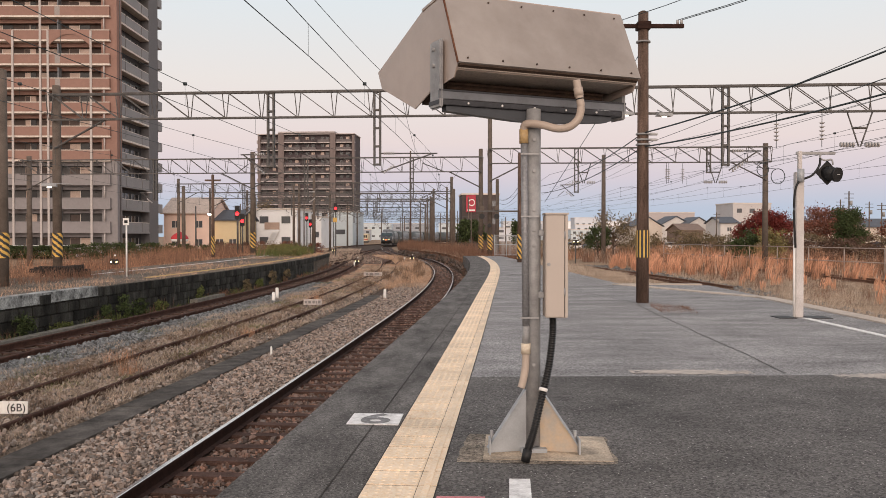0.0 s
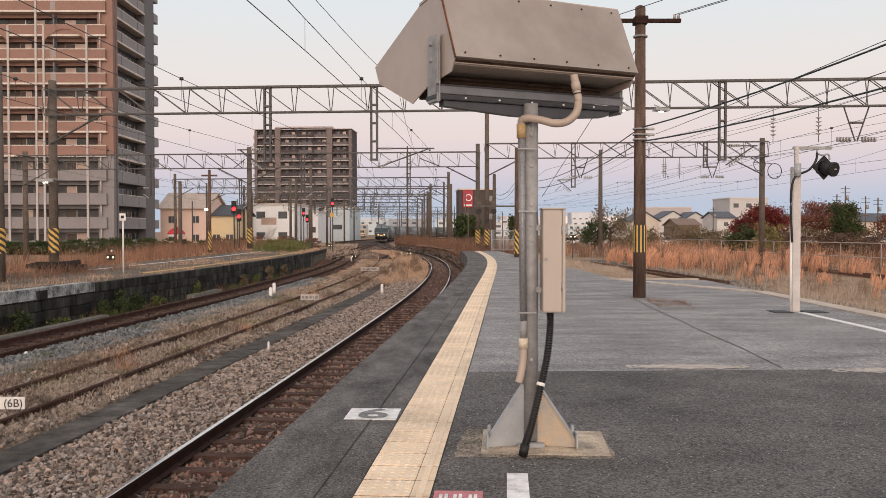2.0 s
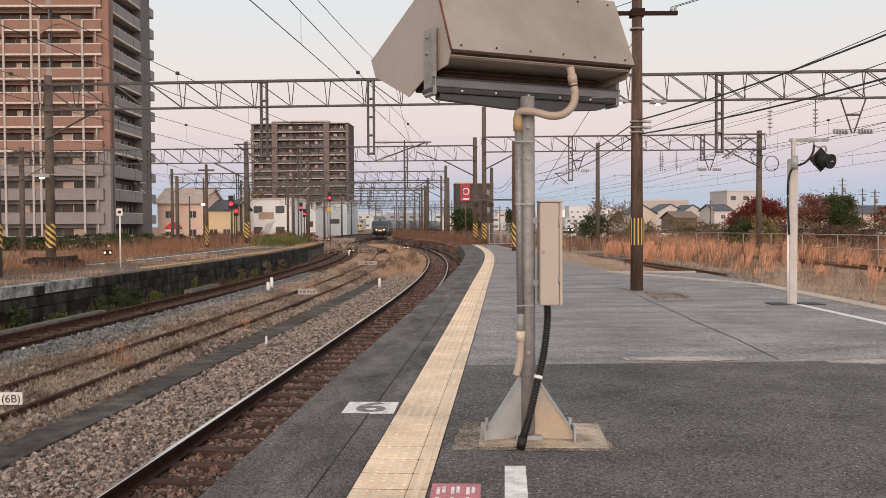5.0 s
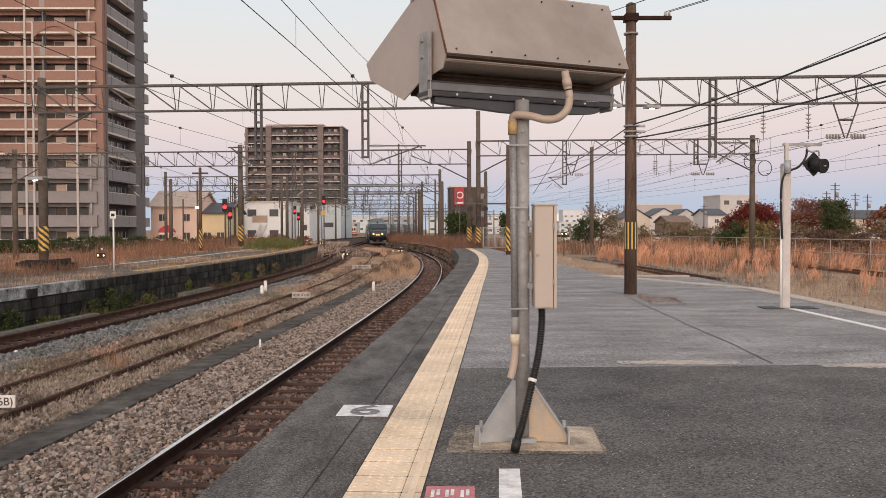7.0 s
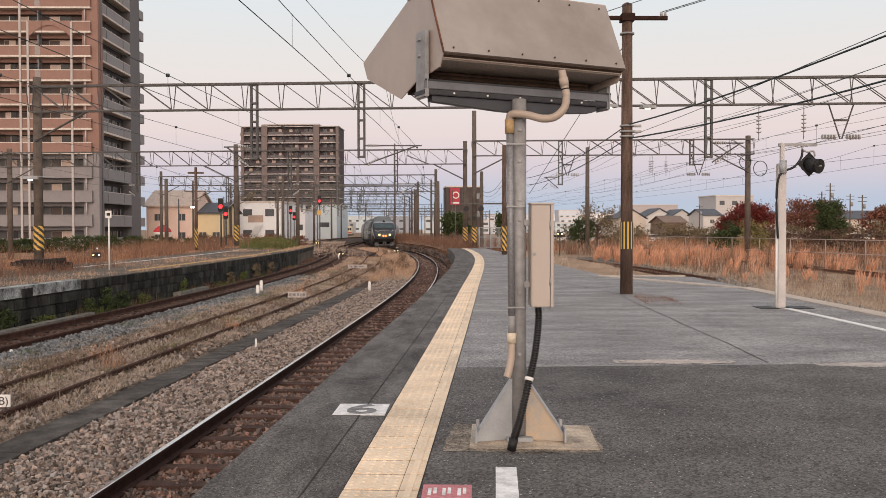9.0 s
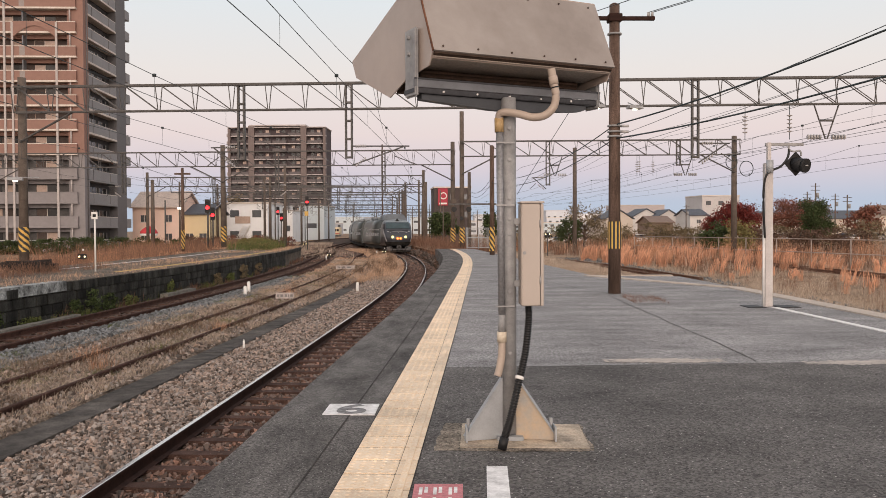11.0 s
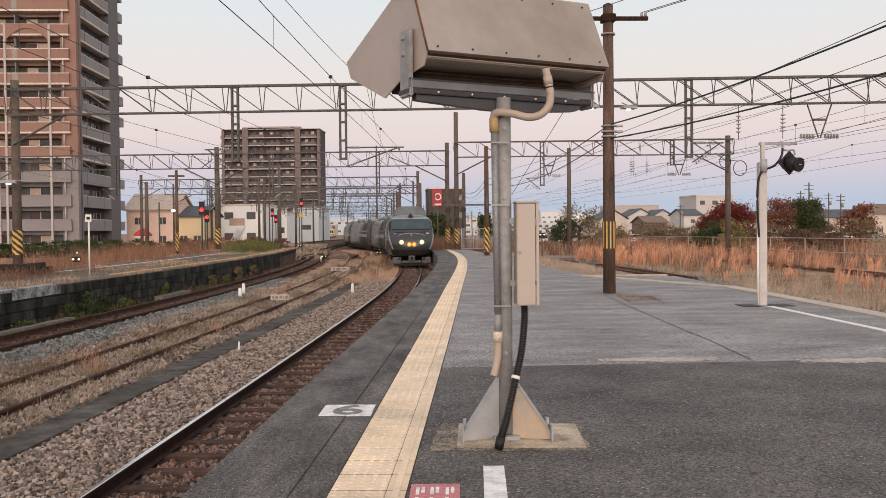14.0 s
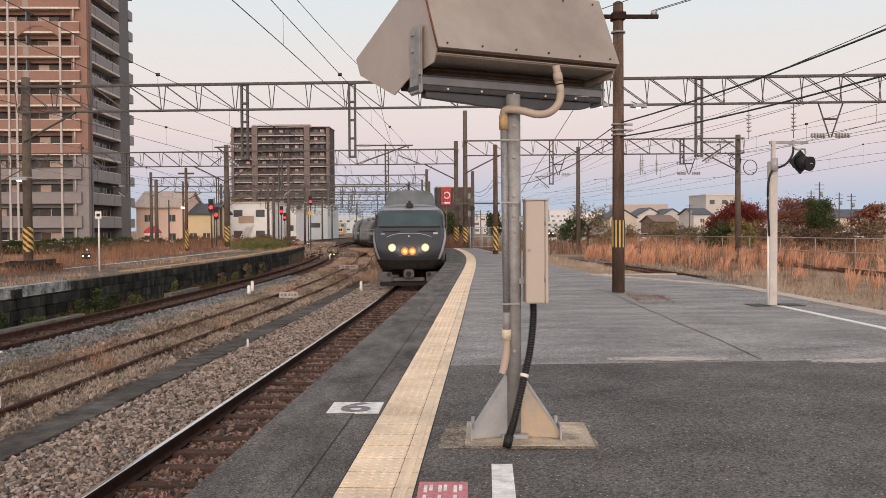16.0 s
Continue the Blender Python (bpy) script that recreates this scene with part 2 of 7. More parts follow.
def rod(bm, a, b, r, seg=8, r2=None, caps=True):
    a, b = Vector(a), Vector(b)
    q = (b - a).to_track_quat("Z", "Y").to_matrix()
    r2 = r if r2 is None else r2
    ra, rb = [], []
    for i in range(seg):
        t = 2 * math.pi * (i + 0.5) / seg
        v = q @ Vector((math.cos(t), math.sin(t), 0))
        ra.append(bm.verts.new(a + v * r)), rb.append(bm.verts.new(b + v * r2))
    for i in range(seg):
        f = bm.faces.new((ra[i], ra[(i + 1) % seg], rb[(i + 1) % seg], rb[i]))
        f.smooth = seg > 6
    if caps:
        bm.faces.new(list(reversed(ra))), bm.faces.new(rb)
    return bm


def tube(bm, pts, r, seg=8):
    """A bent tube through the points."""
    pts = [Vector(p) for p in pts]
    rings = []
    for i, p in enumerate(pts):
        t = (pts[min(i + 1, len(pts) - 1)] - pts[max(i - 1, 0)]).normalized()
        q = t.to_track_quat("Z", "Y").to_matrix()
        rr = r[i] if isinstance(r, (list, tuple)) else r
        rings.append([bm.verts.new(p + q @ Vector((math.cos(2 * math.pi * k / seg), math.sin(2 * math.pi * k / seg), 0)) * rr) for k in range(seg)])
    for a, b in zip(rings, rings[1:]):
        for k in range(seg):
            bm.faces.new((a[k], a[(k + 1) % seg], b[(k + 1) % seg], b[k])).smooth = True
    bm.faces.new(list(reversed(rings[0]))), bm.faces.new(rings[-1])
    return bm


def spline(pts, n=8):
    """Points on a smooth line through pts."""
    pts = [Vector(p) for p in pts]
    out = []
    for i in range(len(pts) - 1):
        p0, p1, p2, p3 = pts[max(i - 1, 0)], pts[i], pts[i + 1], pts[min(i + 2, len(pts) - 1)]
        for k in range(n):
            t = k / n
            out.append(0.5 * ((2 * p1) + (p2 - p0) * t + (2 * p0 - 5 * p1 + 4 * p2 - p3) * t * t + (3 * p1 - p0 - 3 * p2 + p3) * t ** 3))
    return out + [pts[-1]]


def prism(bm, outline, x0, x1, m=I4):
    """An outline in (y, z) drawn out along x."""
    a = [bm.verts.new(m @ Vector((x0, y, z))) for y, z in outline]
    b = [bm.verts.new(m @ Vector((x1, y, z))) for y, z in outline]
    n = len(outline)
    for i in range(n):
        bm.faces.new((a[i], a[(i + 1) % n], b[(i + 1) % n], b[i]))
    bm.faces.new(list(reversed(a))), bm.faces.new(b)
    bmesh.ops.recalc_face_normals(bm, faces=bm.faces[:])
    return bm


def quick(name, verts, faces, material, parent=None, label="", kind="", category=""):
    me = bpy.data.meshes.new(name)
    me.from_pydata(verts, [], faces)
    me.materials.append(material)
    ob = new(name, me)
    ob.parent = parent
    return tagged(ob, label=label, kind=kind, category=category)


# ---- the line of the main track: plan (y, x) ----
KNOTS = ((-80, -9.30), (0, -3.02), (12, -2.06), (20, -1.45), (27, -0.93), (34, -0.5), (40, -0.22), (48, 0.0), (56, 0.04), (64, -0.1),
         (72, -0.5), (80, -1.0), (92, -2.1), (104, -4.2), (112, -5.6), (124, -7.2), (140, -8.8), (160, -10.5), (180, -12.0), (200, -13.2), (220, -13.2),
         (240, -11.6), (260, -8.6), (280, -4.5), (300, 1.0), (340, 13.0), (460, 51.0))
_gy = np.arange(-80, 461, 1.0)
_gx = np.interp(_gy, [k[0] for k in KNOTS], [k[1] for k in KNOTS])
_pad = np.concatenate([2 * _gx[0] - _gx[12:0:-1], _gx, 2 * _gx[-1] - _gx[-2:-14:-1]])
_gx = np.convolve(_pad, np.hanning(15)[1:-1] / np.hanning(15)[1:-1].sum(), mode="same")[12:-12]
_gs = np.gradient(_gx, _gy)


def line(y, off=0.0):
    """A point beside the main track: y on its centre line, off metres to the right. Returns x, y and the heading."""
    x, s = float(np.interp(y, _gy, _gx)), float(np.interp(y, _gy, _gs))
    n = math.hypot(1, s)
    return x + off / n, y - off * s / n, math.atan(s)


def sweep(bm, outline, ys, off=lambda y: 0.0, closed=True):
    """Draw an outline of (offset, z) along the line."""
    rings = []
    for y in ys:
        ring = []
        for o, z in outline:
            px, py, _ = line(y, o + off(y))
            ring.append(bm.verts.new((px, py, z)))
        rings.append(ring)
    n = len(outline)
    for a, b in zip(rings, rings[1:]):
        for k in range(n if closed else n - 1):
            bm.faces.new((a[k], b[k], b[(k + 1) % n], a[(k + 1) % n]))
    if closed:
        bm.faces.new(rings[0]), bm.faces.new(list(reversed(rings[-1])))
    bmesh.ops.recalc_face_normals(bm, faces=bm.faces[:])
    return bm


def steps(a, b, d):
    n = max(1, round((b - a) / d))
    return [a + (b - a) * i / n for i in range(n + 1)]


def ease(y, a, b):
    t = min(1.0, max(0.0, (y - a) / (b - a)))
    return t * t * (3 - 2 * t)


RAIL_Z = -0.95
BED_Z = -1.13
# ---- ground ----
bm = bmnew()
box(bm, -2600, 2600, -2600, 2600, -3.0, -1.2)
tagged(part("ground", bm, GROUND), "dry brown earth of the railway yard", "ground", kind="structure")
bm = sweep(bmnew(), [(-10.5, BED_Z - 0.02), (1.6, BED_Z - 0.02), (1.6, -1.3), (-10.5, -1.3)], steps(-40, 330, 4))
tagged(part("track_bed", bm, DIRT), "brown rusty ballast bed, darkened for the shade between stones", "track bed", kind="structure")


# ---- tracks ----
def track(name, off, y0, y1, label, shiny, gauge=1.067, rust=RUST_RED):
    t = thing(name, I4, label, "railway track", "yard tracks")
    step = 1.5
    for side in (-1, 1):
        o = side * (gauge / 2 + 0.033)
        prof = [(-0.033, RAIL_Z - 0.012), (-0.033, RAIL_Z - 0.04), (-0.009, RAIL_Z - 0.05), (-0.009, RAIL_Z - 0.135), (-0.063, RAIL_Z - 0.15), (-0.063, RAIL_Z - 0.16),
                (0.063, RAIL_Z - 0.16), (0.063, RAIL_Z - 0.15), (0.009, RAIL_Z - 0.135), (0.009, RAIL_Z - 0.05), (0.033, RAIL_Z - 0.04), (0.033, RAIL_Z - 0.012), (0.027, RAIL_Z - 0.005), (-0.027, RAIL_Z - 0.005)]
        rail = part("rail", sweep(bmnew(), [(a + o, b) for a, b in prof], steps(y0, y1, step), off), RUST if shiny else rust, t)
        head = [(-0.027, RAIL_Z - 0.005), (-0.020, RAIL_Z), (0.020, RAIL_Z), (0.027, RAIL_Z - 0.005)]
        part("rail_head", sweep(bmnew(), [(a + o, b) for a, b in head], steps(y0, y1, step), off), RAILHEAD if shiny else rust, rail,
             "polished running surface" if shiny else "")
    return t


def sleepers(t, off, y0, y1, mat_, gap=0.62):
    bm = box(bmnew(), -1.0, 1.0, -0.1, 0.1, -0.14, 0.0, bevel=0.012)
    me = bpy.data.meshes.new("sleeper")
    bm.to_mesh(me)
    bm.free()
    me.materials.append(mat_)
    y = y0
    while y < y1:
        px, py, h = line(y, off(y))
        ob = new("sleeper", me)
        ob.parent = t
        ob.matrix_basis = pose(px, py, RAIL_Z - 0.15, 0, 0, -math.degrees(h) + random.uniform(-1, 1))
        y += gap


MID_OFF = lambda y: -3.9 * (1 - ease(y, 72, 120))
LEFT_OFF = lambda y: -7.4 + 6.0 * ease(y, 72, 170)
main_track = track("main_track", lambda y: 0.0, -30, 330, "main line with shiny worn rails on brown ballast", True)
mid_track = track("disused_track", MID_OFF, -30, 118, "rusty disused track overgrown with dry grass", False)
left_track = track("platform_track", LEFT_OFF, -30, 165, "rusty track along the opposite stone platform", False)
yard_track = track("yard_track", lambda y: -10.5 + 1.5 * ease(y, 80, 130), 80, 300, "rusty yard track beyond the platform end", False)
crossover = track("crossover_track", lambda y: -9.9 + 3.4 * ease(y, 66, 108), 78, 112, "rusty crossover track between the yard tracks", False)
RIGHT_OFF = lambda y: 13.1 - 0.074 * (y - 42)
right_track = track("siding_track", RIGHT_OFF, 41.5, 120, "rusty siding beside the russet reeds", False, rust=RUST_ORANGE)
far_siding = track("far_siding_track", lambda y: 23.2, 4, 120, "rusty siding further across the yard", False, rust=RUST_ORANGE)


# ---- our platform ----
END = 62.0
KERB = mat("pale_kerb_concrete", (0.52, 0.45, 0.39), 0.85, vary=0.2, scale=2, grain=50, bump=0.2)
SAND = mat("washed_sand", (0.50, 0.45, 0.41), 0.95, vary=0.3, scale=5, grain=90, bump=0.2)
plat = thing("platform", I4, "grey asphalt station platform with a curved edge", "platform", kind="structure")
ys = steps(-14, END, 1.0)


def deck(bm, left, right, z1, z0, ys):
    """A slab between two lines of plan x, given as functions of y that return (x, y)."""
    prev = None
    for y in ys:
        a, b = left(y), right(y)
        ring = [bm.verts.new((a[0], a[1], z0)), bm.verts.new((b[0], b[1], z0)), bm.verts.new((b[0], b[1], z1)), bm.verts.new((a[0], a[1], z1))]
        if prev:
            for k in range(4):
                bm.faces.new((prev[k], ring[k], ring[(k + 1) % 4], prev[(k + 1) % 4]))
        else:
            bm.faces.new(ring)
        prev = ring
    bm.faces.new(list(reversed(prev)))
    bmesh.ops.recalc_face_normals(bm, faces=bm.faces[:])
    return bm


def off_line(o):
    return lambda y: line(y, o)[:2]


def widen(y):
    """The coping grows wider towards the end of the platform."""
    return 0.27 * ease(y, 20, 50)


def wide_line(o):
    return lambda y: line(y, o + widen(y))[:2]


def right_edge(y):
    if y < 25.5:
        return (7.05 + 0.02 * y, y)
    return (5.2 - 0.03 * (y - 25.5), y)


part("coping", deck(bmnew(), lambda y: line(y, 1.42 + 0.05 * ease(y, 8, 20))[:2], wide_line(1.9755), 0.0, -1.3, ys), ASPHALT_DARK, plat, "dark coping along the edge")
part("inner_coping", deck(bmnew(), wide_line(1.977), wide_line(2.179), -0.003, -1.3, ys), ASPHALT_DARK, plat)
part("joint", deck(bmnew(), wide_line(1.9715), wide_line(1.980), 0.0015, -0.02, ys), CONCRETE_DARK, plat, "dark joint along the coping")
near = [y for y in ys if y <= 8.9] + [8.95]
part("new_asphalt", deck(bmnew(), wide_line(2.59), right_edge, 0.0, -1.3, near), ASPHALT, plat, "darker relaid asphalt")
mid = [8.953] + [y for y in ys if 9 <= y <= 25.4] + [25.5]
part("old_asphalt", deck(bmnew(), wide_line(2.59), right_edge, -0.004, -1.3, mid), ASPHALT_OLD, plat, "pale weathered asphalt")
far = [25.501] + [y for y in ys if y > 25.6]
part("old_asphalt", deck(bmnew(), wide_line(2.59), right_edge, -0.004, -1.3, far), ASPHALT_OLD, plat, "pale weathered asphalt")
part("bedding", deck(bmnew(), wide_line(2.176), wide_line(2.589), 0.0025, -1.3, ys), CONCRETE_DARK, plat)
part("edge_line", deck(bmnew(), lambda y: (right_edge(y)[0] - 0.30, y), lambda y: (right_edge(y)[0] + 0.03, y), 0.02, -1.3, [-14, 0, 10, 20, 25.5]), KERB, plat, "pale concrete kerb")
part("end_kerb", box(bmnew(), 5.2, 7.5, 25.5, 25.72, -1.3, 0.015), KERB, plat)
# thin white line and cable slots by the lamp post
part("white_line", deck(bmnew(), lambda y: (6.12 + 0.0 * y, y), lambda y: (6.235, y), 0.006, -0.01, steps(5.0, 15.0, 1)), WHITE, plat, "white painted line")
for x0, x1 in ((5.72, 6.02), (6.25, 6.62)):
    part("drain_cover", box(bmnew(), x0, x1, 14.95, 15.4, -0.01, 0.008), BLACK, plat)
# cracks, repairs
bm = bmnew()
for a, b in (((3.95, 18.0), (3.5, 8.97)), ((3.2, 24.0), (4.1, 18.0))):
    prev = None
    for i in range(13):
        t = i / 12
        x, y = a[0] + (b[0] - a[0]) * t + random.uniform(-0.03, 0.03), a[1] + (b[1] - a[1]) * t
        v = [bm.verts.new((x - 0.006, y, 0.002)), bm.verts.new((x + 0.006, y, 0.002))]
        if prev:
            bm.faces.new((prev[0], prev[1], v[1], v[0]))
        prev = v
part("crack", bm, CONCRETE_DARK, plat)
sand_rng = random.Random(11)
for x0, x1, yc, n in ((1.95, 3.15, 9.05, 1300), (3.95, 5.2, 8.8, 1100)):
    bm = bmnew()
    for i in range(n):
        cx_ = (x0 + x1) / 2 + max(-1, min(1, sand_rng.gauss(0, 0.45))) * (x1 - x0) / 2
        cy_ = yc + max(-1, min(1, sand_rng.gauss(0, 0.4))) * 0.16
        r = sand_rng.uniform(0.006, 0.024)
        a0 = sand_rng.uniform(0, 6.28)
        bm.faces.new([bm.verts.new((cx_ + math.cos(a0 + k * 1.047) * r * sand_rng.uniform(0.9, 2.2), cy_ + math.sin(a0 + k * 1.047) * r * sand_rng.uniform(0.6, 1.0), 0.001 + 0.0000004 * i)) for k in range(6)])
    part("sand_patch", bm, SAND, plat, "washed sand in the joint")
# lane mark in front of the lamp pad, number mark and pink sheet
part("white_bar", deck(bmnew(), lambda y: (0.0765 * y - 0.005, y), lambda y: (0.0765 * y + 0.115, y), 0.004, -0.01, [3.6, 4.3, 5.05]), WORN_WHITE, plat, "worn white painted bar")
mark = thing("boarding_mark", pose(-0.51, 6.72, 0.0, 0, 0, -3), "worn white boarding mark with a dark ring", "floor marking")
part("plate", box(bmnew(), -0.20, 0.19, -0.20, 0.20, -0.005, 0.004), WORN_WHITE, mark)
cu = bpy.data.curves.new("numeral", "FONT")
cu.body, cu.size, cu.extrude, cu.offset, cu.align_x = "6", 0.48, 0.001, 0.012, "CENTER"
cu.materials.append(mat("worn_grey_numeral", (0.22, 0.22, 0.225), 0.85, vary=0.4, scale=12, bump=0.1))
numeral = new("numeral", cu)
numeral.parent = mark
numeral.matrix_basis = pose(0.0, -0.165, 0.006)
sheet = thing("floor_sticker", pose(0.085, 4.5, 0.0, 0, 0, -3), "faded pink floor sticker with unreadable white print", "sticker")
part("sheet", box(bmnew(), -0.13, 0.13, -0.21, 0.21, -0.005, 0.004), PINK, sheet)
for x0, x1, y0, y1 in [(x + dx, x + dx + 0.018, y0, y0 + h) for x in (-0.1, -0.025, 0.055) for dx, y0, h in ((0, 0.02, 0.12), (0.028, 0.05, 0.1), (0, -0.13, 0.1), (0.028, -0.16, 0.08))]:
    part("print_bar", box(bmnew(), x0, x1, y0, y1, 0.004, 0.006), WORN_WHITE, sheet)

# ---- opposite platform ----
OPP = -9.05
opp = thing("opposite_platform", I4, "disused platform with a black stone face and weeds", "platform", kind="structure")
part("deck", deck(bmnew(), off_line(OPP - 5.5), off_line(OPP - 0.02), -0.09, -1.3, steps(-20, 77, 3)), mat("weedy_asphalt", (0.13, 0.11, 0.09), 0.95, vary=0.4, scale=0.6, grain=20, bump=0.5, cell=18), opp)
part("core", deck(bmnew(), off_line(OPP - 0.4), off_line(OPP - 0.06), -0.12, -1.3, steps(-20, 77, 3)), CONCRETE_DARK, opp)
part("yellow_line", deck(bmnew(), off_line(OPP - 1.0), off_line(OPP - 0.75), -0.08, -0.2, steps(31, 77, 2)), mat("faded_yellow_line", (0.55, 0.40, 0.14), 0.8, vary=0.3, scale=2, bump=0.1), opp, "faded yellow line")
part("white_line", deck(bmnew(), off_line(OPP - 4.1), off_line(OPP - 3.95), -0.084, -0.2, steps(33, 77, 2)), WORN_WHITE, opp, "thin white line")
GUTTER = mat("grey_gutter_concrete", (0.20, 0.19, 0.17), 0.9, vary=0.35, scale=3, grain=60, bump=0.3)
part("gutter", deck(bmnew(), off_line(OPP + 0.22), off_line(OPP + 0.48), -1.02, -1.3, steps(12, 25, 1)), GUTTER, opp, "low concrete gutter at the foot of the face")
part("gutter", deck(bmnew(), off_line(OPP + 0.14), off_line(OPP + 0.44), -0.98, -1.3, steps(32.5, 36, 1)), GUTTER, opp)
part("whitewashed_coping", deck(bmnew(), off_line(OPP - 0.3), off_line(OPP + 0.068), -0.06, -0.34, steps(17, 25, 2)), mat("flaking_whitewash", (0.05, 0.052, 0.052), 0.9, vary=0.6, scale=2.4, grain=20, bump=0.2, tint=(0.34, 0.36, 0.36)), opp, "whitewashed coping")

# ---- the floodlight on its stand ----
lx, ly = 0.585, 5.72
pad = thing("concrete_pad", pose(0.69, ly + 0.06, 0, 0, 0, -4.4), "pale worn concrete pad on the platform", "concrete base")
part("slab", box(bmnew(), -0.42, 0.40, -0.32, 0.36, -0.1, 0.006, bevel=0.004), mat("rust_washed_concrete", (0.33, 0.285, 0.235), 0.9, vary=0.3, scale=4.5, grain=80, bump=0.3, tint=(0.54, 0.45, 0.35)), pad)
rng_p = random.Random(5)
bm = bmnew()
ringv = []
edge = [(-0.58, -0.40), (0.30, -0.39), (0.42, -0.37), (0.41, 0.37), (-0.54, 0.38)]
for (xa, ya), (xb, yb) in zip(edge, edge[1:] + edge[:1]):
    for k in range(9):
        ringv.append(bm.verts.new((xa + (xb - xa) * k / 9 + rng_p.uniform(-0.012, 0.012), ya + (yb - ya) * k / 9 + rng_p.uniform(-0.012, 0.012), 0.0025)))
bm.faces.new(ringv)
part("mortar_apron", bm, mat("sandy_asphalt", (0.15, 0.132, 0.112), 0.92, vary=0.4, scale=4, grain=140, bump=0.7, tint=(0.26, 0.222, 0.18), cell=75), pad, "sandy stained asphalt around the pad")
lamp = thing("floodlight_stand", pose(lx, ly, 0.02), "large beige floodlight box on a galvanised steel post", "floodlight")
part("post", rod(bmnew(), (0, 0, 0.02), (0, 0, 2.2), 0.048, 24), GALV, lamp)
part("base_plate", box(bmnew(), -0.085, 0.085, -0.085, 0.085, -0.015, 0.012, bevel=0.004), GALV_LIGHT, lamp)
GALV_RUST = mat("rust_stained_galvanised_steel", (0.45, 0.44, 0.42), 0.6, metal=0.1, vary=0.15, scale=5.5, bump=0.03, tint=(0.52, 0.38, 0.24), fleck=0.1)
for k, (dx, dy) in enumerate(((-1, -0.25), (1, -0.25), (-0.3, 1), (0.3, 1))):
    a = math.atan2(dy, dx)
    m = pose(0, 0, -0.012, 0, 0, math.degrees(a))
    bm = bmnew()
    o = [(0.045, 0.0), (0.305, 0.0), (0.305, 0.03), (0.05, 0.395), (0.04, 0.395), (0.04, 0.0)][:5]
    va = [bm.verts.new(m @ Vector((x, -0.006, z))) for x, z in o]
    vb = [bm.verts.new(m @ Vector((x, 0.006, z))) for x, z in o]
    for i in range(5):
        bm.faces.new((va[i], va[(i + 1) % 5], vb[(i + 1) % 5], vb[i]))
    bm.faces.new(va), bm.faces.new(list(reversed(vb)))
    part("gusset", bm, GALV_LIGHT if k % 2 == 0 else GALV_RUST, lamp, "welded triangular gusset with rust stains")
for k, (dx, dy) in enumerate(((-1, -0.25), (1, -0.25))):
    m = pose(0, 0, -0.012, 0, 0, math.degrees(math.atan2(dy, dx)))
    bm = bmnew()
    for q in (-1, 1):
        vs = [bm.verts.new(m @ Vector(v)) for v in ((0.303, q * 0.022, 0.028), (0.051, q * 0.022, 0.393), (0.057, q * 0.022, 0.397), (0.309, q * 0.022, 0.032))]
        if q < 0:
            first = vs
    for i in range(4):
        bm.faces.new((first[i], first[(i + 1) % 4], vs[(i + 1) % 4], vs[i]))
    bm.faces.new(list(reversed(first))), bm.faces.new(vs)
    part("gusset_edge", bm, GALV_LIGHT, lamp, "pale flange along the gusset")
for sx in (-1, 1):
    part("flange", box(bmnew(), sx * 0.285 - 0.006, sx * 0.285 + 0.006, -0.14, -0.02, -0.012, 0.085, bevel=0.003), GALV_LIGHT, lamp)
    part("anchor_bolt", rod(bmnew(), (sx * 0.27, -0.02, -0.012), (sx * 0.27, -0.02, 0.12), 0.012, 8), GALV, lamp)
for z in (0.55, 0.95, 1.32, 1.42, 1.55, 1.8, 2.0):
    part("bolt", rod(bmnew(), (0.0, -0.044, z), (0.0, -0.058, z), 0.012, 6), GALV, lamp)
# conduit beside the post
part("conduit", rod(bmnew(), (-0.052, -0.055, 0.77), (-0.065, -0.045, 2.06), 0.0225, 14), mat("grey_conduit", (0.26, 0.265, 0.28), 0.5, metal=0.3, vary=0.15, scale=6, bump=0.05), lamp, "grey steel conduit")
part("coupling", rod(bmnew(), (-0.052, -0.055, 0.622), (-0.052, -0.055, 0.69), 0.031, 14), mat("cream_pvc", (0.62, 0.54, 0.43), 0.5, vary=0.08, scale=6, bump=0), lamp, "cream pipe coupling")
part("coupling", rod(bmnew(), (-0.052, -0.055, 0.69), (-0.052, -0.055, 0.80), 0.0245, 14), GALV, lamp)
part("outlet_pipe", tube(bmnew(), spline([(-0.052, -0.055, 0.63), (-0.054, -0.057, 0.54), (-0.070, -0.065, 0.45), (-0.084, -0.07, 0.405)], 6), 0.0245, 14), PVC, lamp, "bent beige plastic pipe")
part("coupling", rod(bmnew(), (-0.065, -0.045, 1.975), (-0.066, -0.044, 2.065), 0.030, 14), mat("yellowed_pvc", (0.48, 0.33, 0.16), 0.5, vary=0.1, bump=0), lamp)
for z in (0.85, 1.5, 1.9):
    part("pipe_clip", box(bmnew(), -0.088, 0.03, -0.080, -0.076, z, z + 0.01), GALV, lamp)
part("hood_pipe", tube(bmnew(), spline([(-0.066, -0.044, 2.05), (-0.062, -0.06, 2.088), (-0.03, -0.08, 2.098), (0.05, -0.105, 2.085), (0.14, -0.13, 2.06), (0.215, -0.15, 2.07), (0.268, -0.158, 2.12), (0.283, -0.16, 2.19), (0.272, -0.155, 2.27), (0.256, -0.148, 2.36)], 8), 0.025, 14), PVC, lamp, "bent beige plastic pipe")
part("pipe_socket", rod(bmnew(), (0.2735, -0.1555, 2.262), (0.2645, -0.152, 2.312), 0.030, 14), PVC, lamp)
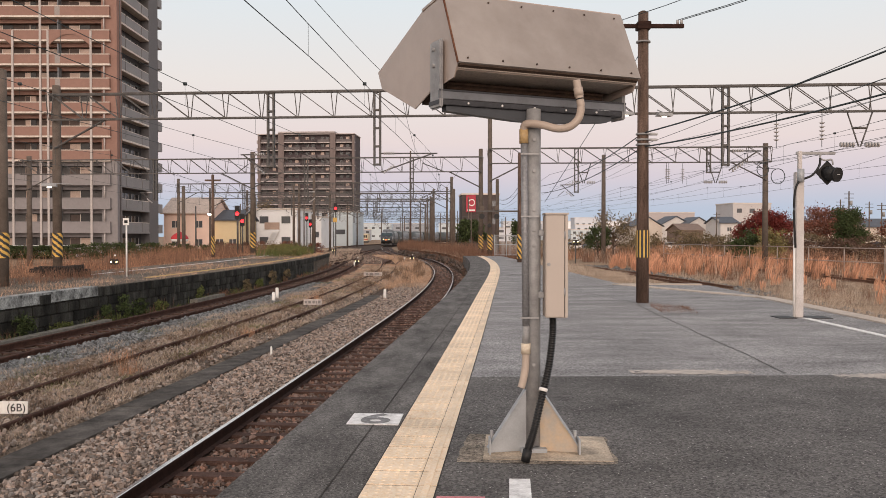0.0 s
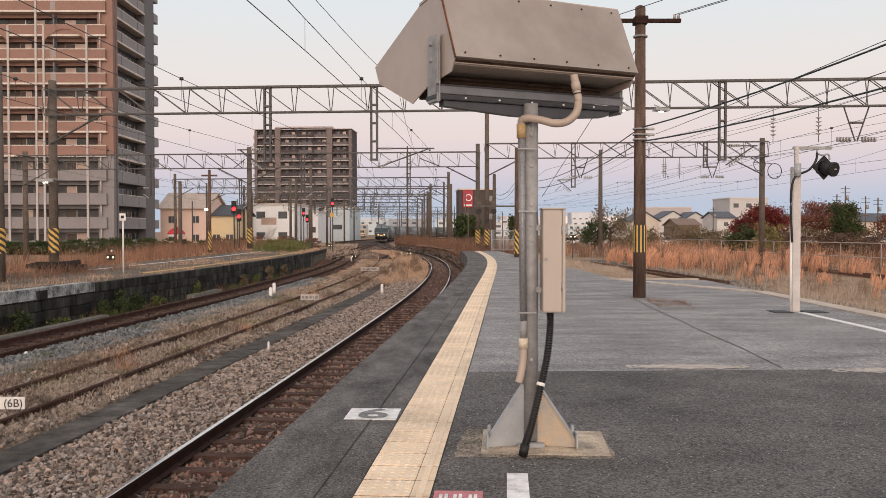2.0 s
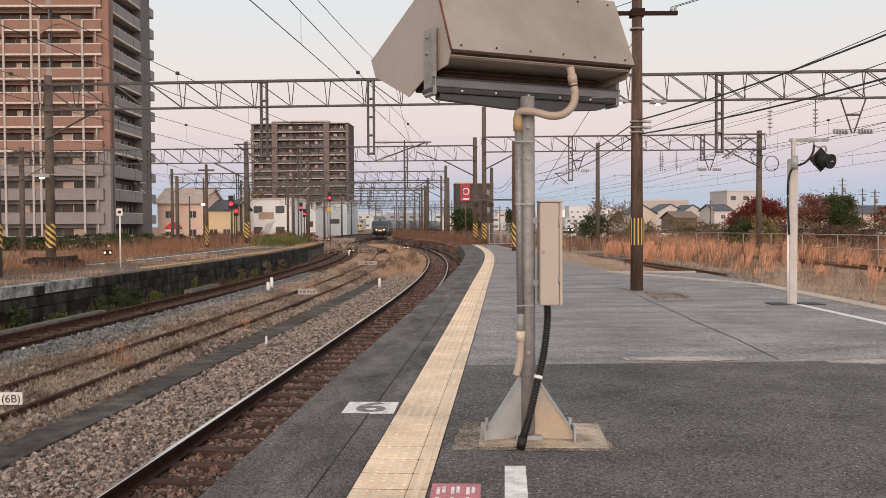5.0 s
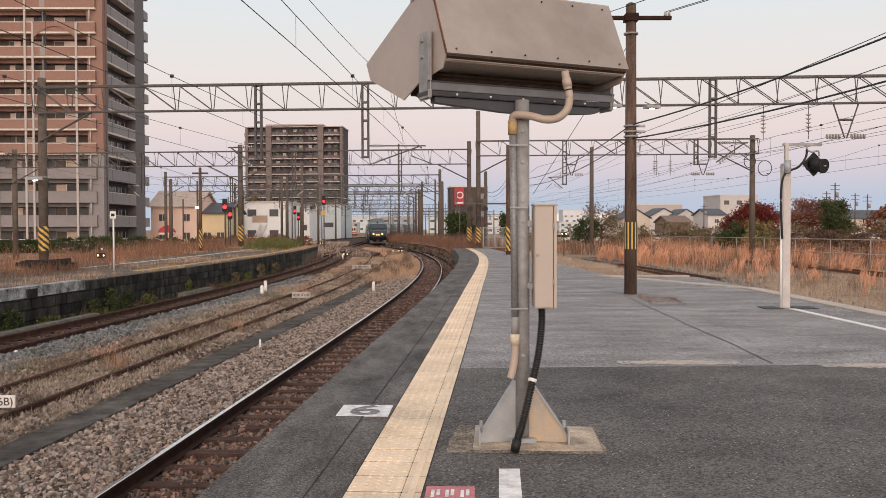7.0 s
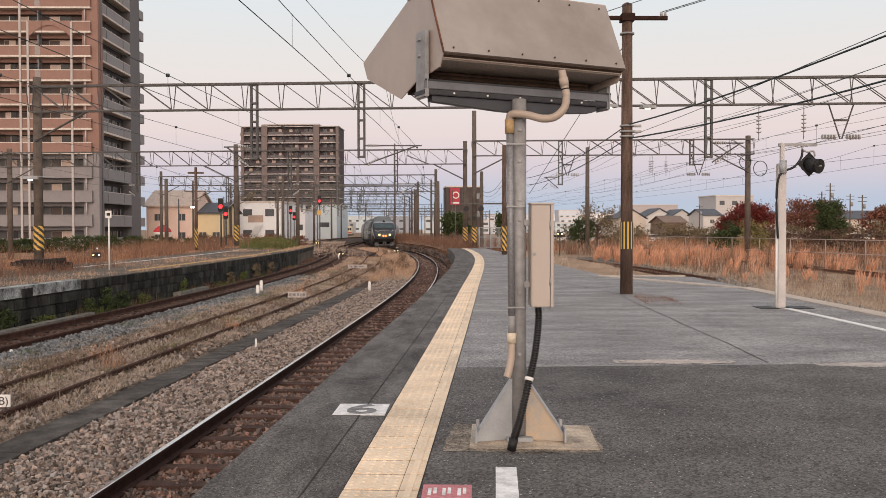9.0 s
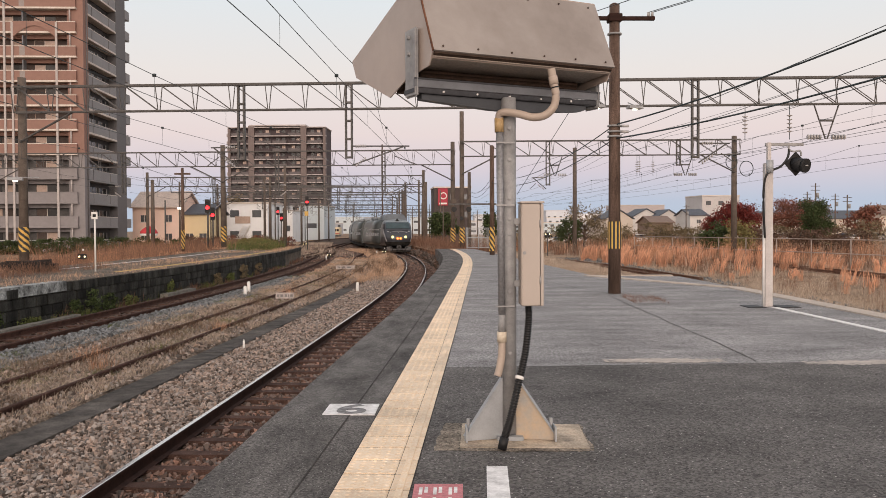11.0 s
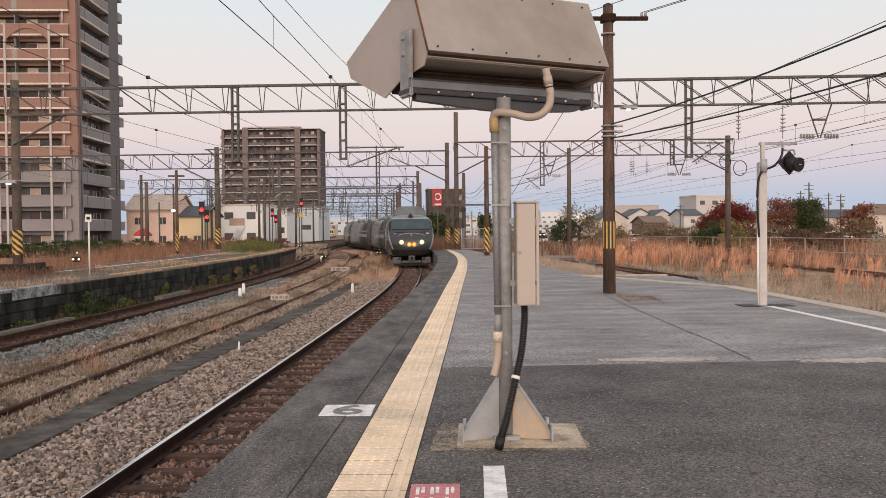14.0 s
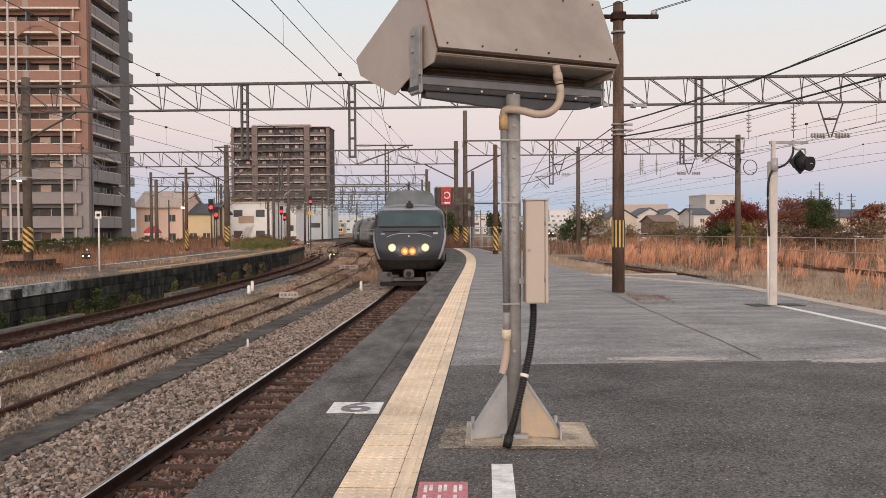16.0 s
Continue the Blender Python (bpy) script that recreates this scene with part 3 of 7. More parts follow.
part("pipe_ring", rod(bmnew(), (0.277, -0.157, 2.238), (0.2755, -0.1565, 2.246), 0.0265, 14), BLACK, lamp)
# lamp head, turned 25 degrees
HEAD = pose(0.03, 0.0, 2.14, 0, 0, 25)
CHANNEL = mat("dark_bracket_steel", (0.045, 0.047, 0.055), 0.5, metal=0.2, vary=0.2, scale=8, bump=0.05)
BEARER = mat("blue_grey_steel", (0.066, 0.072, 0.083), 0.5, metal=0.2, vary=0.15, scale=5, bump=0.02, fleck=0.1)
LIP = mat("pale_channel_lip", (0.175, 0.185, 0.205), 0.45, metal=0.3, vary=0.2, scale=5, bump=0.02, fleck=0.1)
# front's weaker light put into a darker, greyer beige with paler blotches
FRONT_BEIGE = mat("dimmed_beige_paint", (0.290, 0.252, 0.228), 0.2, vary=0.10, scale=1.7, grain=160, bump=0.0, tint=(0.345, 0.312, 0.29), fleck=0.06)
bm = bmnew()
o = [(-0.64, 0.05), (-0.64, 0.016), (-0.14, -0.018), (0.10, -0.022), (0.56, 0.008), (0.60, 0.022), (0.60, 0.05)]
va = [bm.verts.new(HEAD @ Vector((x, 0.034, z))) for x, z in o]
vb = [bm.verts.new(HEAD @ Vector((x, 0.10, z))) for x, z in o]
for i in range(7):
    bm.faces.new((va[i], va[(i + 1) % 7], vb[(i + 1) % 7], vb[i]))
bm.faces.new(list(reversed(va))), bm.faces.new(vb)
part("bearer", bm, BEARER, lamp, "tapered steel bearer under the lamp")
part("bearer_flange", box(bmnew(), -0.70, 0.70, 0.012, 0.17, 0.052, 0.086, HEAD, bevel=0.004), CHANNEL, lamp, "dark steel channel")
part("flange_lip", box(bmnew(), -0.702, 0.702, 0.008, 0.022, 0.088, 0.140, HEAD, bevel=0.003), LIP, lamp, "pale worn channel lip")
part("flange_edge", box(bmnew(), -0.700, 0.700, 0.004, 0.012, 0.135, 0.146, HEAD), CHANNEL, lamp)
tipped = HEAD @ pose(0, 0, 0.168)
# housing and underside carry rust and painted-in shade together
part("lamp_housing", prism(bmnew(), [(-0.145, 0.095), (0.16, 0.065), (0.55, 0.06), (0.45, 0.50), (0.03, 0.54)], -0.62, 0.62, tipped), SHADOW_IN, lamp, "rusty steel lamp housing coloured dark for inner shade")
part("housing_underside", prism(bmnew(), [(0.13, 0.06), (0.16, -0.05), (0.50, -0.05), (0.52, 0.05)], -0.60, 0.60, tipped), SHADOW_IN, lamp, "rusty underside with shade in its dark colour")
for i in range(3):
    part("louvre", prism(bmnew(), [(0.118 + 0.006 * i, 0.042 - 0.026 * i), (0.126 + 0.006 * i, 0.032 - 0.026 * i), (0.134 + 0.006 * i, 0.034 - 0.026 * i)], -0.59, 0.59, tipped), mat("browned_louvre", (0.12, 0.075, 0.055), 0.7, vary=0.3, scale=8, bump=0.05), lamp)
# tray is nearly the BEIGE colour, only rougher
part("under_tray", prism(bmnew(), [(-0.165, 0.078), (0.12, 0.052), (0.125, 0.062), (-0.155, 0.090)], -0.645, 0.645, tipped), mat("beige_tray_paint", (0.40, 0.345, 0.30), 0.6, vary=0.12, scale=3, bump=0.02), lamp, "beige sheet under the lamp")
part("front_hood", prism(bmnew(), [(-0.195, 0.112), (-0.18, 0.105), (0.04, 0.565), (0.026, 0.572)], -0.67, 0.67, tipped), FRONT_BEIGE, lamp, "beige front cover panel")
part("front_lip", prism(bmnew(), [(-0.165, 0.086), (-0.15, 0.070), (-0.145, 0.078), (-0.155, 0.090)], -0.66, 0.66, tipped), BEIGE, lamp)
part("rust_edge", prism(bmnew(), [(-0.200, 0.112), (-0.19, 0.105), (0.03, 0.565), (0.02, 0.572)], -0.676, -0.668, tipped), mat("rusted_edge", (0.16, 0.07, 0.04), 0.8, vary=0.4, scale=12, bump=0.1), lamp, "rusted panel edge")
# dark strip drawn in place of the shade below the front panel
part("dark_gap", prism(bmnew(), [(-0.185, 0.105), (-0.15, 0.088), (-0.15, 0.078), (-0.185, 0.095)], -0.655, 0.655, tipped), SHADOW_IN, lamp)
part("top_cover", prism(bmnew(), [(0.026, 0.565), (0.34, 0.53), (0.345, 0.545), (0.03, 0.58)], -0.67, 0.67, tipped), BEIGE, lamp)
cheek = [(-0.185, 0.125), (0.03, 0.565), (0.33, 0.54), (1.16, 0.27), (1.08, 0.14), (0.47, -0.085), (0.22, -0.005), (-0.12, 0.03)]
for sx in (-1, 1):
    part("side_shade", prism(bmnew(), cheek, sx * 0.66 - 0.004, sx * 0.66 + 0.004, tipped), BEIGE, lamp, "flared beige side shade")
    part("mounting_arm", box(bmnew(), sx * 0.685 - 0.012, sx * 0.685 + 0.012, 0.0, 0.16, 0.03, 0.455, HEAD, bevel=0.01), GALV, lamp, "bolted steel mounting arm")
    for z in (0.30, 0.40):
        part("bolt", rod(bmnew(), HEAD @ Vector((sx * 0.69, 0.09, z)), HEAD @ Vector((sx * 0.715, 0.09, z)), 0.014, 6), GALV, lamp)
for i in range(6):
    for fz in (0.06, 0.93):
        x = -0.60 + 1.2 * i / 5
        y0, z0 = -0.196 + 0.221 * fz, 0.112 + 0.46 * fz
        part("screw", rod(bmnew(), tipped @ Vector((x, y0, z0)), tipped @ Vector((x, y0 - 0.007, z0 + 0.003)), 0.006, 6), SHADOW_IN, lamp)
for i in range(5):
    x = -0.5 + 0.24 * i
    part("rivet", rod(bmnew(), HEAD @ Vector((x, 0.014, 0.068)), HEAD @ Vector((x, 0.004, 0.068)), 0.007, 6), WHITE, lamp)
# control box and its hose
BOXM = mat("pale_beige_box", (0.46, 0.40, 0.355), 0.42, vary=0.05, scale=2, grain=200, bump=0.0, fleck=0.04)
part("control_box", box(bmnew(), 0.065, 0.207, -0.13, 0.03, 0.86, 1.515, bevel=0.006), BOXM, lamp, "tall beige control box")
part("box_door", box(bmnew(), 0.067, 0.184, -0.142, -0.131, 0.865, 1.51, bevel=0.004), BOXM, lamp)
part("door_seam", box(bmnew(), 0.1845, 0.1875, -0.1335, -0.1305, 0.865, 1.51), BLACK, lamp)
part("box_trim", box(bmnew(), 0.188, 0.207, -0.142, -0.131, 0.862, 1.512, bevel=0.003), BOXM, lamp)
for z in (1.0, 1.36):
    part("door_hinge", rod(bmnew(), (0.186, -0.142, z), (0.186, -0.142, z + 0.05), 0.006, 8), GALV, lamp)
part("door_lock", rod(bmnew(), (0.085, -0.142, 1.2), (0.085, -0.150, 1.2), 0.011, 12), GALV, lamp)
part("box_lid", box(bmnew(), 0.06, 0.213, -0.146, 0.035, 1.515, 1.527, bevel=0.003), BOXM, lamp)
for z in (0.98, 1.38):
    part("box_bracket", box(bmnew(), 0.03, 0.066, -0.05, 0.01, z, z + 0.04, bevel=0.004), GALV, lamp)
hose = spline([(0.118, -0.07, 0.86), (0.118, -0.08, 0.76), (0.092, -0.11, 0.56), (0.04, -0.16, 0.36), (-0.02, -0.24, 0.16), (-0.06, -0.295, 0.06), (-0.075, -0.30, -0.01)], 52)
RIBBED = mat("black_ribbed_plastic", (0.010, 0.010, 0.011), 0.38, vary=0.2, scale=10, grain=90, bump=0.0)
part("hose", tube(bmnew(), hose, [(0.0195, 0.0195, 0.0255, 0.0255)[i % 4] for i in range(len(hose))], 14), RIBBED, lamp, "ribbed black cable hose")
part("hose_collar", rod(bmnew(), (-0.062, -0.297, 0.06), (-0.078, -0.303, -0.012), 0.029, 14, 0.028), BLACK, lamp)
part("hose_band", rod(bmnew(), (0.053, -0.145, 0.415), (0.047, -0.151, 0.395), 0.028, 14), WHITE, lamp)


# ---- poles ----
def stripes(r, z0, z1, slant=True, n=11):
    """A sleeve round a pole with yellow and black bands, as one mesh."""
    seg, rows = (36, 40) if slant else (56, 2)
    bm = bmnew()
    ring = [[bm.verts.new((math.cos(2 * math.pi * k / seg) * r, math.sin(2 * math.pi * k / seg) * r, z0 + (z1 - z0) * i / rows)) for k in range(seg)] for i in range(rows + 1)]
    for i in range(rows):
        for k in range(seg):
            ph = (k / seg * 4 + i / rows * n * 0.36) if slant else k / seg * 11
            f = bm.faces.new((ring[i][k], ring[i][(k + 1) % seg], ring[i + 1][(k + 1) % seg], ring[i + 1][k]))
            f.material_index = 0 if ph % 1 < (0.5 if slant else 0.42) else 1
    return bm


def hazard_band(bm, parent):
    ob = part("hazard_band", bm, YELLOW, parent, "yellow and black hazard stripes")
    ob.data.materials.append(HAZBLACK)


def pole(name, x, y, z0, z1, r, material, label, hazard=None, slant=True, parts=None, taper=0.8):
    p = thing(name, pose(x, y, z0), label, "utility pole")
    h = z1 - z0
    part("shaft", rod(bmnew(), (0, 0, 0), (0, 0, h), r, 16, r * taper), material, p)
    part("cap", rod(bmnew(), (0, 0, h), (0, 0, h + 0.04), r * taper * 1.02, 16, r * 0.3), material, p)
    if hazard:
        hazard_band(stripes(r + 0.012, hazard[0] - z0, hazard[1] - z0, slant), p)
    return p


up = pole("utility_pole", 4.2, 18.55, 0.0, 6.08, 0.132, POLE_WOOD, "brown weathered utility pole with a yellow and black band", (0.95, 1.52), slant=False, taper=0.8)
part("crossarm", box(bmnew(), -0.55, 0.85, -0.04, 0.04, 5.76, 5.84, bevel=0.005), RUST, up, "rusty crossarm")
part("crossarm_brace", box(bmnew(), -0.14, 0.14, -0.14, 0.14, 5.72, 5.88, bevel=0.01), RUST, up)
for x in (-0.45, 0.72, 0.8):
    part("insulator", rod(bmnew(), (x, 0, 5.84), (x, 0, 5.93), 0.03, 8), PORCELAIN, up)
for z in (3.3, 3.4, 3.52, 5.45):
    part("clamp", rod(bmnew(), (0, 0, z), (0, 0, z + 0.035), 0.15, 14), GALV, up)
for z in (3.42, 3.54):
    part("insulator", rod(bmnew(), (0.14, 0, z), (0.3, 0, z), 0.03, 8), PORCELAIN, up)

spot = thing("spotlight_post", pose(6.13, 15.2, 0.0), "pale square post carrying a black spotlight on an arm", "spotlight post")
part("shaft", box(bmnew(), -0.07, 0.07, -0.066, 0.066, 0, 2.5, bevel=0.01), mat("pale_post_paint", (0.55, 0.52, 0.51), 0.7, vary=0.12, scale=4, bump=0.1), spot)
part("top_bar", box(bmnew(), -0.05, 0.62, -0.025, 0.025, 2.80, 2.85, bevel=0.004), GALV, spot)
part("hanger", tube(bmnew(), spline([(0.38, 0, 2.83), (0.36, -0.02, 2.74), (0.44, -0.03, 2.70), (0.55, -0.03, 2.71), (0.57, -0.03, 2.62)], 5), 0.016, 8), GALV, spot)
part("upper_shaft", box(bmnew(), -0.02, 0.045, -0.033, 0.033, 2.5, 2.86, bevel=0.006), MATS["pale_post_paint"], spot)
part("junction_box", rod(bmnew(), (0, -0.08, 2.33), (0, -0.08, 2.55), 0.06, 12), GALV_LIGHT, spot)
sp = part("spotlight", rod(bmnew(), (0.46, 0.10, 2.50), (0.59, -0.13, 2.45), 0.12, 20, 0.115), BLACK, spot, "black round spotlight")
part("spot_rim", rod(bmnew(), (0.585, -0.125, 2.45), (0.605, -0.16, 2.443), 0.125, 20), BLACK, sp)
part("spot_plate", box(bmnew(), -0.15, 0.15, -0.01, 0.01, -0.15, 0.15, pose(0.50, 0.03, 2.49, 0, 45, 8)), BLACK, sp)
part("name_plate", box(bmnew(), 0.585, 0.635, -0.172, -0.168, 2.44, 2.455), GALV, sp)
part("cable", tube(bmnew(), spline([(-0.09, -0.1, 1.2), (-0.12, -0.1, 1.9), (-0.06, -0.1, 2.3), (0.2, -0.06, 2.44), (0.33, -0.04, 2.6), (0.36, -0.02, 2.74)], 8), 0.02, 8), BLACK, spot, "black cable")
part("conduit", rod(bmnew(), (-0.095, -0.06, 0.0), (-0.095, -0.06, 1.25), 0.018, 8), WHITE, spot)


# ---- catenary gantries ----
def truss(bm, x0, x1, z0, z1, pitch, w, t=0.04, dbl=True):
    for z, tt in ((z0, t), (z1, t * 1.3)):
        box(bm, x0, x1, -w - t, -w, z - tt, z + tt)
        if dbl:
            box(bm, x0, x1, w, w + t, z - tt, z + tt)
    n = max(2, round((x1 - x0) / pitch))
    for i in range(n + 1):
        x = x0 + (x1 - x0) * i / n
        rod(bm, (x - 0.12, -w, z1), (x, -w, z0), t * 0.7, 4), rod(bm, (x + 0.12, w, z1), (x, w, z0), t * 0.7, 4)
        if i < n:
            xn = x0 + (x1 - x0) * (i + 1) / n
            a, b = (x + 0.1, z1), (xn, z0)
            rod(bm, (a[0], -w, a[1]), (b[0], -w, b[1]), t * 0.7, 4)
            if dbl:
                rod(bm, (a[0], w, a[1]), (b[0], w, b[1]), t * 0.7, 4)
    return bm


def gantry(y, turn, x0, x1, z1, depth, posts, drops, label, simple=False, name="catenary_gantry"):
    """posts: (x, base z, top z, radius, hazard); drops: (x, bottom z, arm reach, arm z). All along the beam from x = 0."""
    g = thing(name, pose(0, y, 0, 0, 0, turn), label, "gantry", "catenary gantries")
    part("beam", truss(bmnew(), x0, x1, z1 - depth, z1, 1.65, 0.12 if not simple else 0.1, 0.035 if not simple else 0.05, not simple), STEEL_DARK, g, "lattice steel beam")
    for x, zb, zt, r, hz in posts:
        p = part("post", rod(bmnew(), (x, 0.45, zb), (x, 0.45, zt), r, 14, r * 0.85), POLE_CONC, g, "concrete post")
        for s in (-1, 1):
            xa = x + s * 2.6
            if x0 - 0.2 <= xa <= x1 + 0.2:
                part("knee_brace", rod(bmnew(), (x, 0.2, z1 - depth - 1.3), (xa, 0, z1 - depth), 0.05, 6), STEEL_DARK, g)
        if hz:
            sleeve = stripes(r + 0.015, hz[0], hz[1])
            bmesh.ops.translate(sleeve, verts=sleeve.verts[:], vec=(x, 0.45, 0))
            hazard_band(sleeve, p)
    for x, zb, reach, za in drops:
        bm = bmnew()
        for s in (-1, 1):
            box(bm, x + s * 0.13 - 0.04, x + s * 0.13 + 0.04, -0.1, 0.1, zb, z1 + 0.05)
        for k in range(5):
            z = zb + 0.05 + (z1 - zb - 0.1) * k / 4
            box(bm, x - 0.17, x + 0.17, -0.11, 0.11, z - 0.04, z + 0.04)
        d = part("drop_post", bm, STEEL_DARK, g, "hanging steel drop post")
        if reach:
            s = 1 if reach > 0 else -1
            part("arm", rod(bmnew(), (x + s * 0.15, 0, za + 0.9), (x + reach, 0, za + 0.88), 0.03, 6), STEEL_DARK, d)
            part("arm_strut", rod(bmnew(), (x + s * 0.15, 0, za + 0.05), (x + reach * 0.9, 0, za + 0.86), 0.03, 6), STEEL_DARK, d)
            part("steady_arm", rod(bmnew(), (x + reach * 0.75, 0, za + 0.45), (x + reach * 1.12, 0, za + 0.06), 0.02, 6), STEEL_DARK, d)
            for q in (0.05, 0.9):
                for i in range(5):
                    zz = za + q + (0.072 * i if q < 0.5 else 0)
                    xx = x + s * (0.3 + 0.1 * i)
                    part("insulator_disc", rod(bmnew(), (xx, 0, zz), (xx + s * 0.05, 0, zz), 0.07, 8), PORCELAIN, d)
    return g


gantry(39.3, -4.5, -18.2, 30, 7.9, 1.15, [(-18.1, -0.1, 8.4, 0.215, (0.42, 1.55))],
       [(-7.8, 4.5, -1.4, 4.2), (-2.95, 4.55, 2.7, 4.2), (12.3, 4.45, 1.5, 4.2)], "grey lattice steel gantry across the tracks")
gantry(72.8, -5, -36.5, 3.2, 7.9, 1.2, [(-36.0, -1.2, 8.3, 0.24, None), (-16.2, -0.1, 8.5, 0.23, (0.4, 1.7)), (3.1, 0, 8.6, 0.2, (0.35, 1.5))],
       [(-24.5, 4.4, -1.4, 4.2), (-11.5, 4.4, 1.4, 4.2), (-2.6, 4.4, 2.2, 4.2)], "grey lattice steel gantry between concrete posts")
gantry(66.0, -4, 3.4, 24, 7.9, 1.1, [(3.5, 0, 10.2, 0.19, (0.35, 1.5)), (23.7, -1.2, 8.2, 0.22, None)],
       [(9.9, 4.6, -1.2, 4.3), (19.5, 6.0, 0, 0)], "grey lattice steel gantry over the sidings")
for y, left, right in ((107, -33.5, 1.0), (135, -31, -1.5), (166, -31, -3), (200, -32, -4), (240, -32, 2), (285, -34, 14), (335, -36, 24)):
    gantry(y, -6 if y < 200 else 4, left, right, 7.9, 1.1, [(left, -1.2, 8.6, 0.2, None), (right, -1.2, 8.6, 0.2, None), (left * 0.55 + right * 0.45, -1.2, 7.9, 0.17, None)],
           [(left * 0.75 + right * 0.25, 4.6, 1.2, 4.2), (left * 0.35 + right * 0.65, 4.6, 1.2, 4.2)], "distant grey lattice gantry over the yard", True)
for i, y in enumerate((122, 150, 182, 220, 262, 310, 370)):
    gantry(y, 3, line(y)[0] - 26 + 3 * (i % 3), line(y)[0] + 8, 7.3 + 0.3 * (i % 2), 0.8, [(line(y)[0] - 25 + 3 * (i % 3), -1.2, 8.0, 0.14, None), (line(y)[0] + 7.5, -1.2, 8.2, 0.15, None)],
           [(line(y)[0] - 9, 4.6, 1.2, 4.2), (line(y)[0] - 2, 4.6, 1.2, 4.2)], "slim distant gantry over the yard", True)
for i in range(26):
    y = 95 + (i * 37) % 150
    x = line(y)[0] - 24 + (i * 13.7) % 44
    if -3 < x - line(y)[0] < 3 or abs(x - line(y)[0] + 7) < 4:
        x -= 12
    pole("railway_pole", x, y, -1.2, 4.6 + (i * 7 % 5) * 0.8, 0.09, POLE_CONC if i % 2 else STEEL_DARK, "slim distant railway pole")

for px_, y, zt in ((1502, 150, 9.0), (1487, 165, 8.2), (1538, 170, 8.0), (1560, 155, 7.2), (1432, 190, 7.5), (1345, 200, 7.4), (1268, 210, 7.0)):
    sp_ = pole("street_pole", (px_ - 784) / 1560 * y, y, -1.2, zt, 0.13, POLE_CONC, "slim concrete street pole beyond the yard")
    for k in range(2):
        part("crossarm", box(bmnew(), -0.8, 0.8, -0.05, 0.05, zt + 0.7 - k * 0.7, zt + 0.8 - k * 0.7), STEEL_DARK, sp_)
    part("transformer", rod(bmnew(), (0.35, 0, zt - 1.2), (0.35, 0, zt - 0.4), 0.25, 12), GALV, sp_)

lp = pole("lamp_pole", -16.18, 62, -0.1, 5.69, 0.12, POLE_WOOD, "dark platform lamp pole with a short crossarm and stripes", (0.1, 1.4))
part("crossarm", box(bmnew(), -0.55, 0.55, -0.05, 0.05, 5.35, 5.47), POLE_WOOD, lp)
part("lamp_head", box(bmnew(), -0.35, -0.12, -0.12, 0.05, 2.95, 3.08, bevel=0.02), WHITE_EMIT, lp, "lit white lamp")
for gx, gz, rr in ((23.30, 6.24, 0.42), (24.41, 5.75, 0.5)):
    lo = thing("cable_loop", pose(gx, 64.3, gz), "coiled black feeder cable hanging by the gantry post", "cable loop")
    part("coil", tube(bmnew(), [(math.cos(a * math.pi / 12) * rr, 0, math.sin(a * math.pi / 12) * rr * 1.1) for a in range(25)], 0.03, 6), WIRE, lo)
    part("tie", rod(bmnew(), (0, 0, rr * 1.05), (23.0 - gx, 0.6, rr * 1.4), 0.02, 6), WIRE, lo)
# lone poles
for x, y, zt, zb, r, hz in ((-12.99, 26, 6.28, -0.1, 0.175, (0.75, 1.5)), (-27.95, 95, 6.76, -1.2, 0.22, None),
                            (-5.5, 150, 15.8, -1.2, 0.14, None), (-15.35, 105, 9.01, -1.2, 0.2, None), (-19.97, 118, 8.43, -1.2, 0.18, None),
                            (4.10, 47, 5.80, 0.0, 0.14, (0.2, 1.5)), (4.31, 70, 5.89, 0.0, 0.16, None), (17.29, 95, 10.11, -1.2, 0.25, None),
                            (-1.92, 150, 7.94, -1.2, 0.22, None), (1.40, 115, 7.52, -1.2, 0.24, None)):
    pole("railway_pole", x, y, zb, zt, r, POLE_CONC if r > 0.15 else POLE_WOOD, "weathered concrete railway pole" + (" with yellow and black stripes" if hz else ""), hz)


# ---- wires ----
def wire(pts, r=0.008, name="overhead_wire", label="thin dark overhead wire", sag=0.0, n=10, group="overhead wires"):
    out = []
    for a, b in zip(pts, pts[1:]):
        for k in range(n):
            t = k / n
            p = Vector(a).lerp(Vector(b), t)
            p.z -= sag * 4 * t * (1 - t)
            out.append(p)
    out.append(Vector(pts[-1]))
    return tagged(part(name, tube(bmnew(), out, r, 5), WIRE), label, "wire", group)


def catenary(off, name_y, zc=4.15, zm=5.0):
    sup = name_y
    con, mes, drops_ = [], [], []
    for i, (a, b) in enumerate(zip(sup, sup[1:])):
        for k in range(8):
            t = k / 8
            y = a + (b - a) * t
            x = line(y, off(y))[0]
            con.append((x, y, zc)), mes.append((x, y, zm - (zm - zc - 0.46) * 4 * t * (1 - t)))
            drops_.append((con[-1], mes[-1]))
    th = thing("catenary", I4, "contact wire hung from a sagging messenger wire", "overhead wire", "overhead wires")
    part("contact_wire", tube(bmnew(), con, 0.007, 5), WIRE, th)
    part("messenger_wire", tube(bmnew(), mes, 0.007, 5), WIRE, th)
    for a, b in drops_:
        part("dropper", rod(bmnew(), a, b, 0.004, 4), WIRE, th)
    for a, b in drops_[::2]:
        part("clip", rod(bmnew(), (b[0], b[1], b[2] - 0.03), (b[0], b[1], b[2] + 0.03), 0.042, 8), WIRE, th)


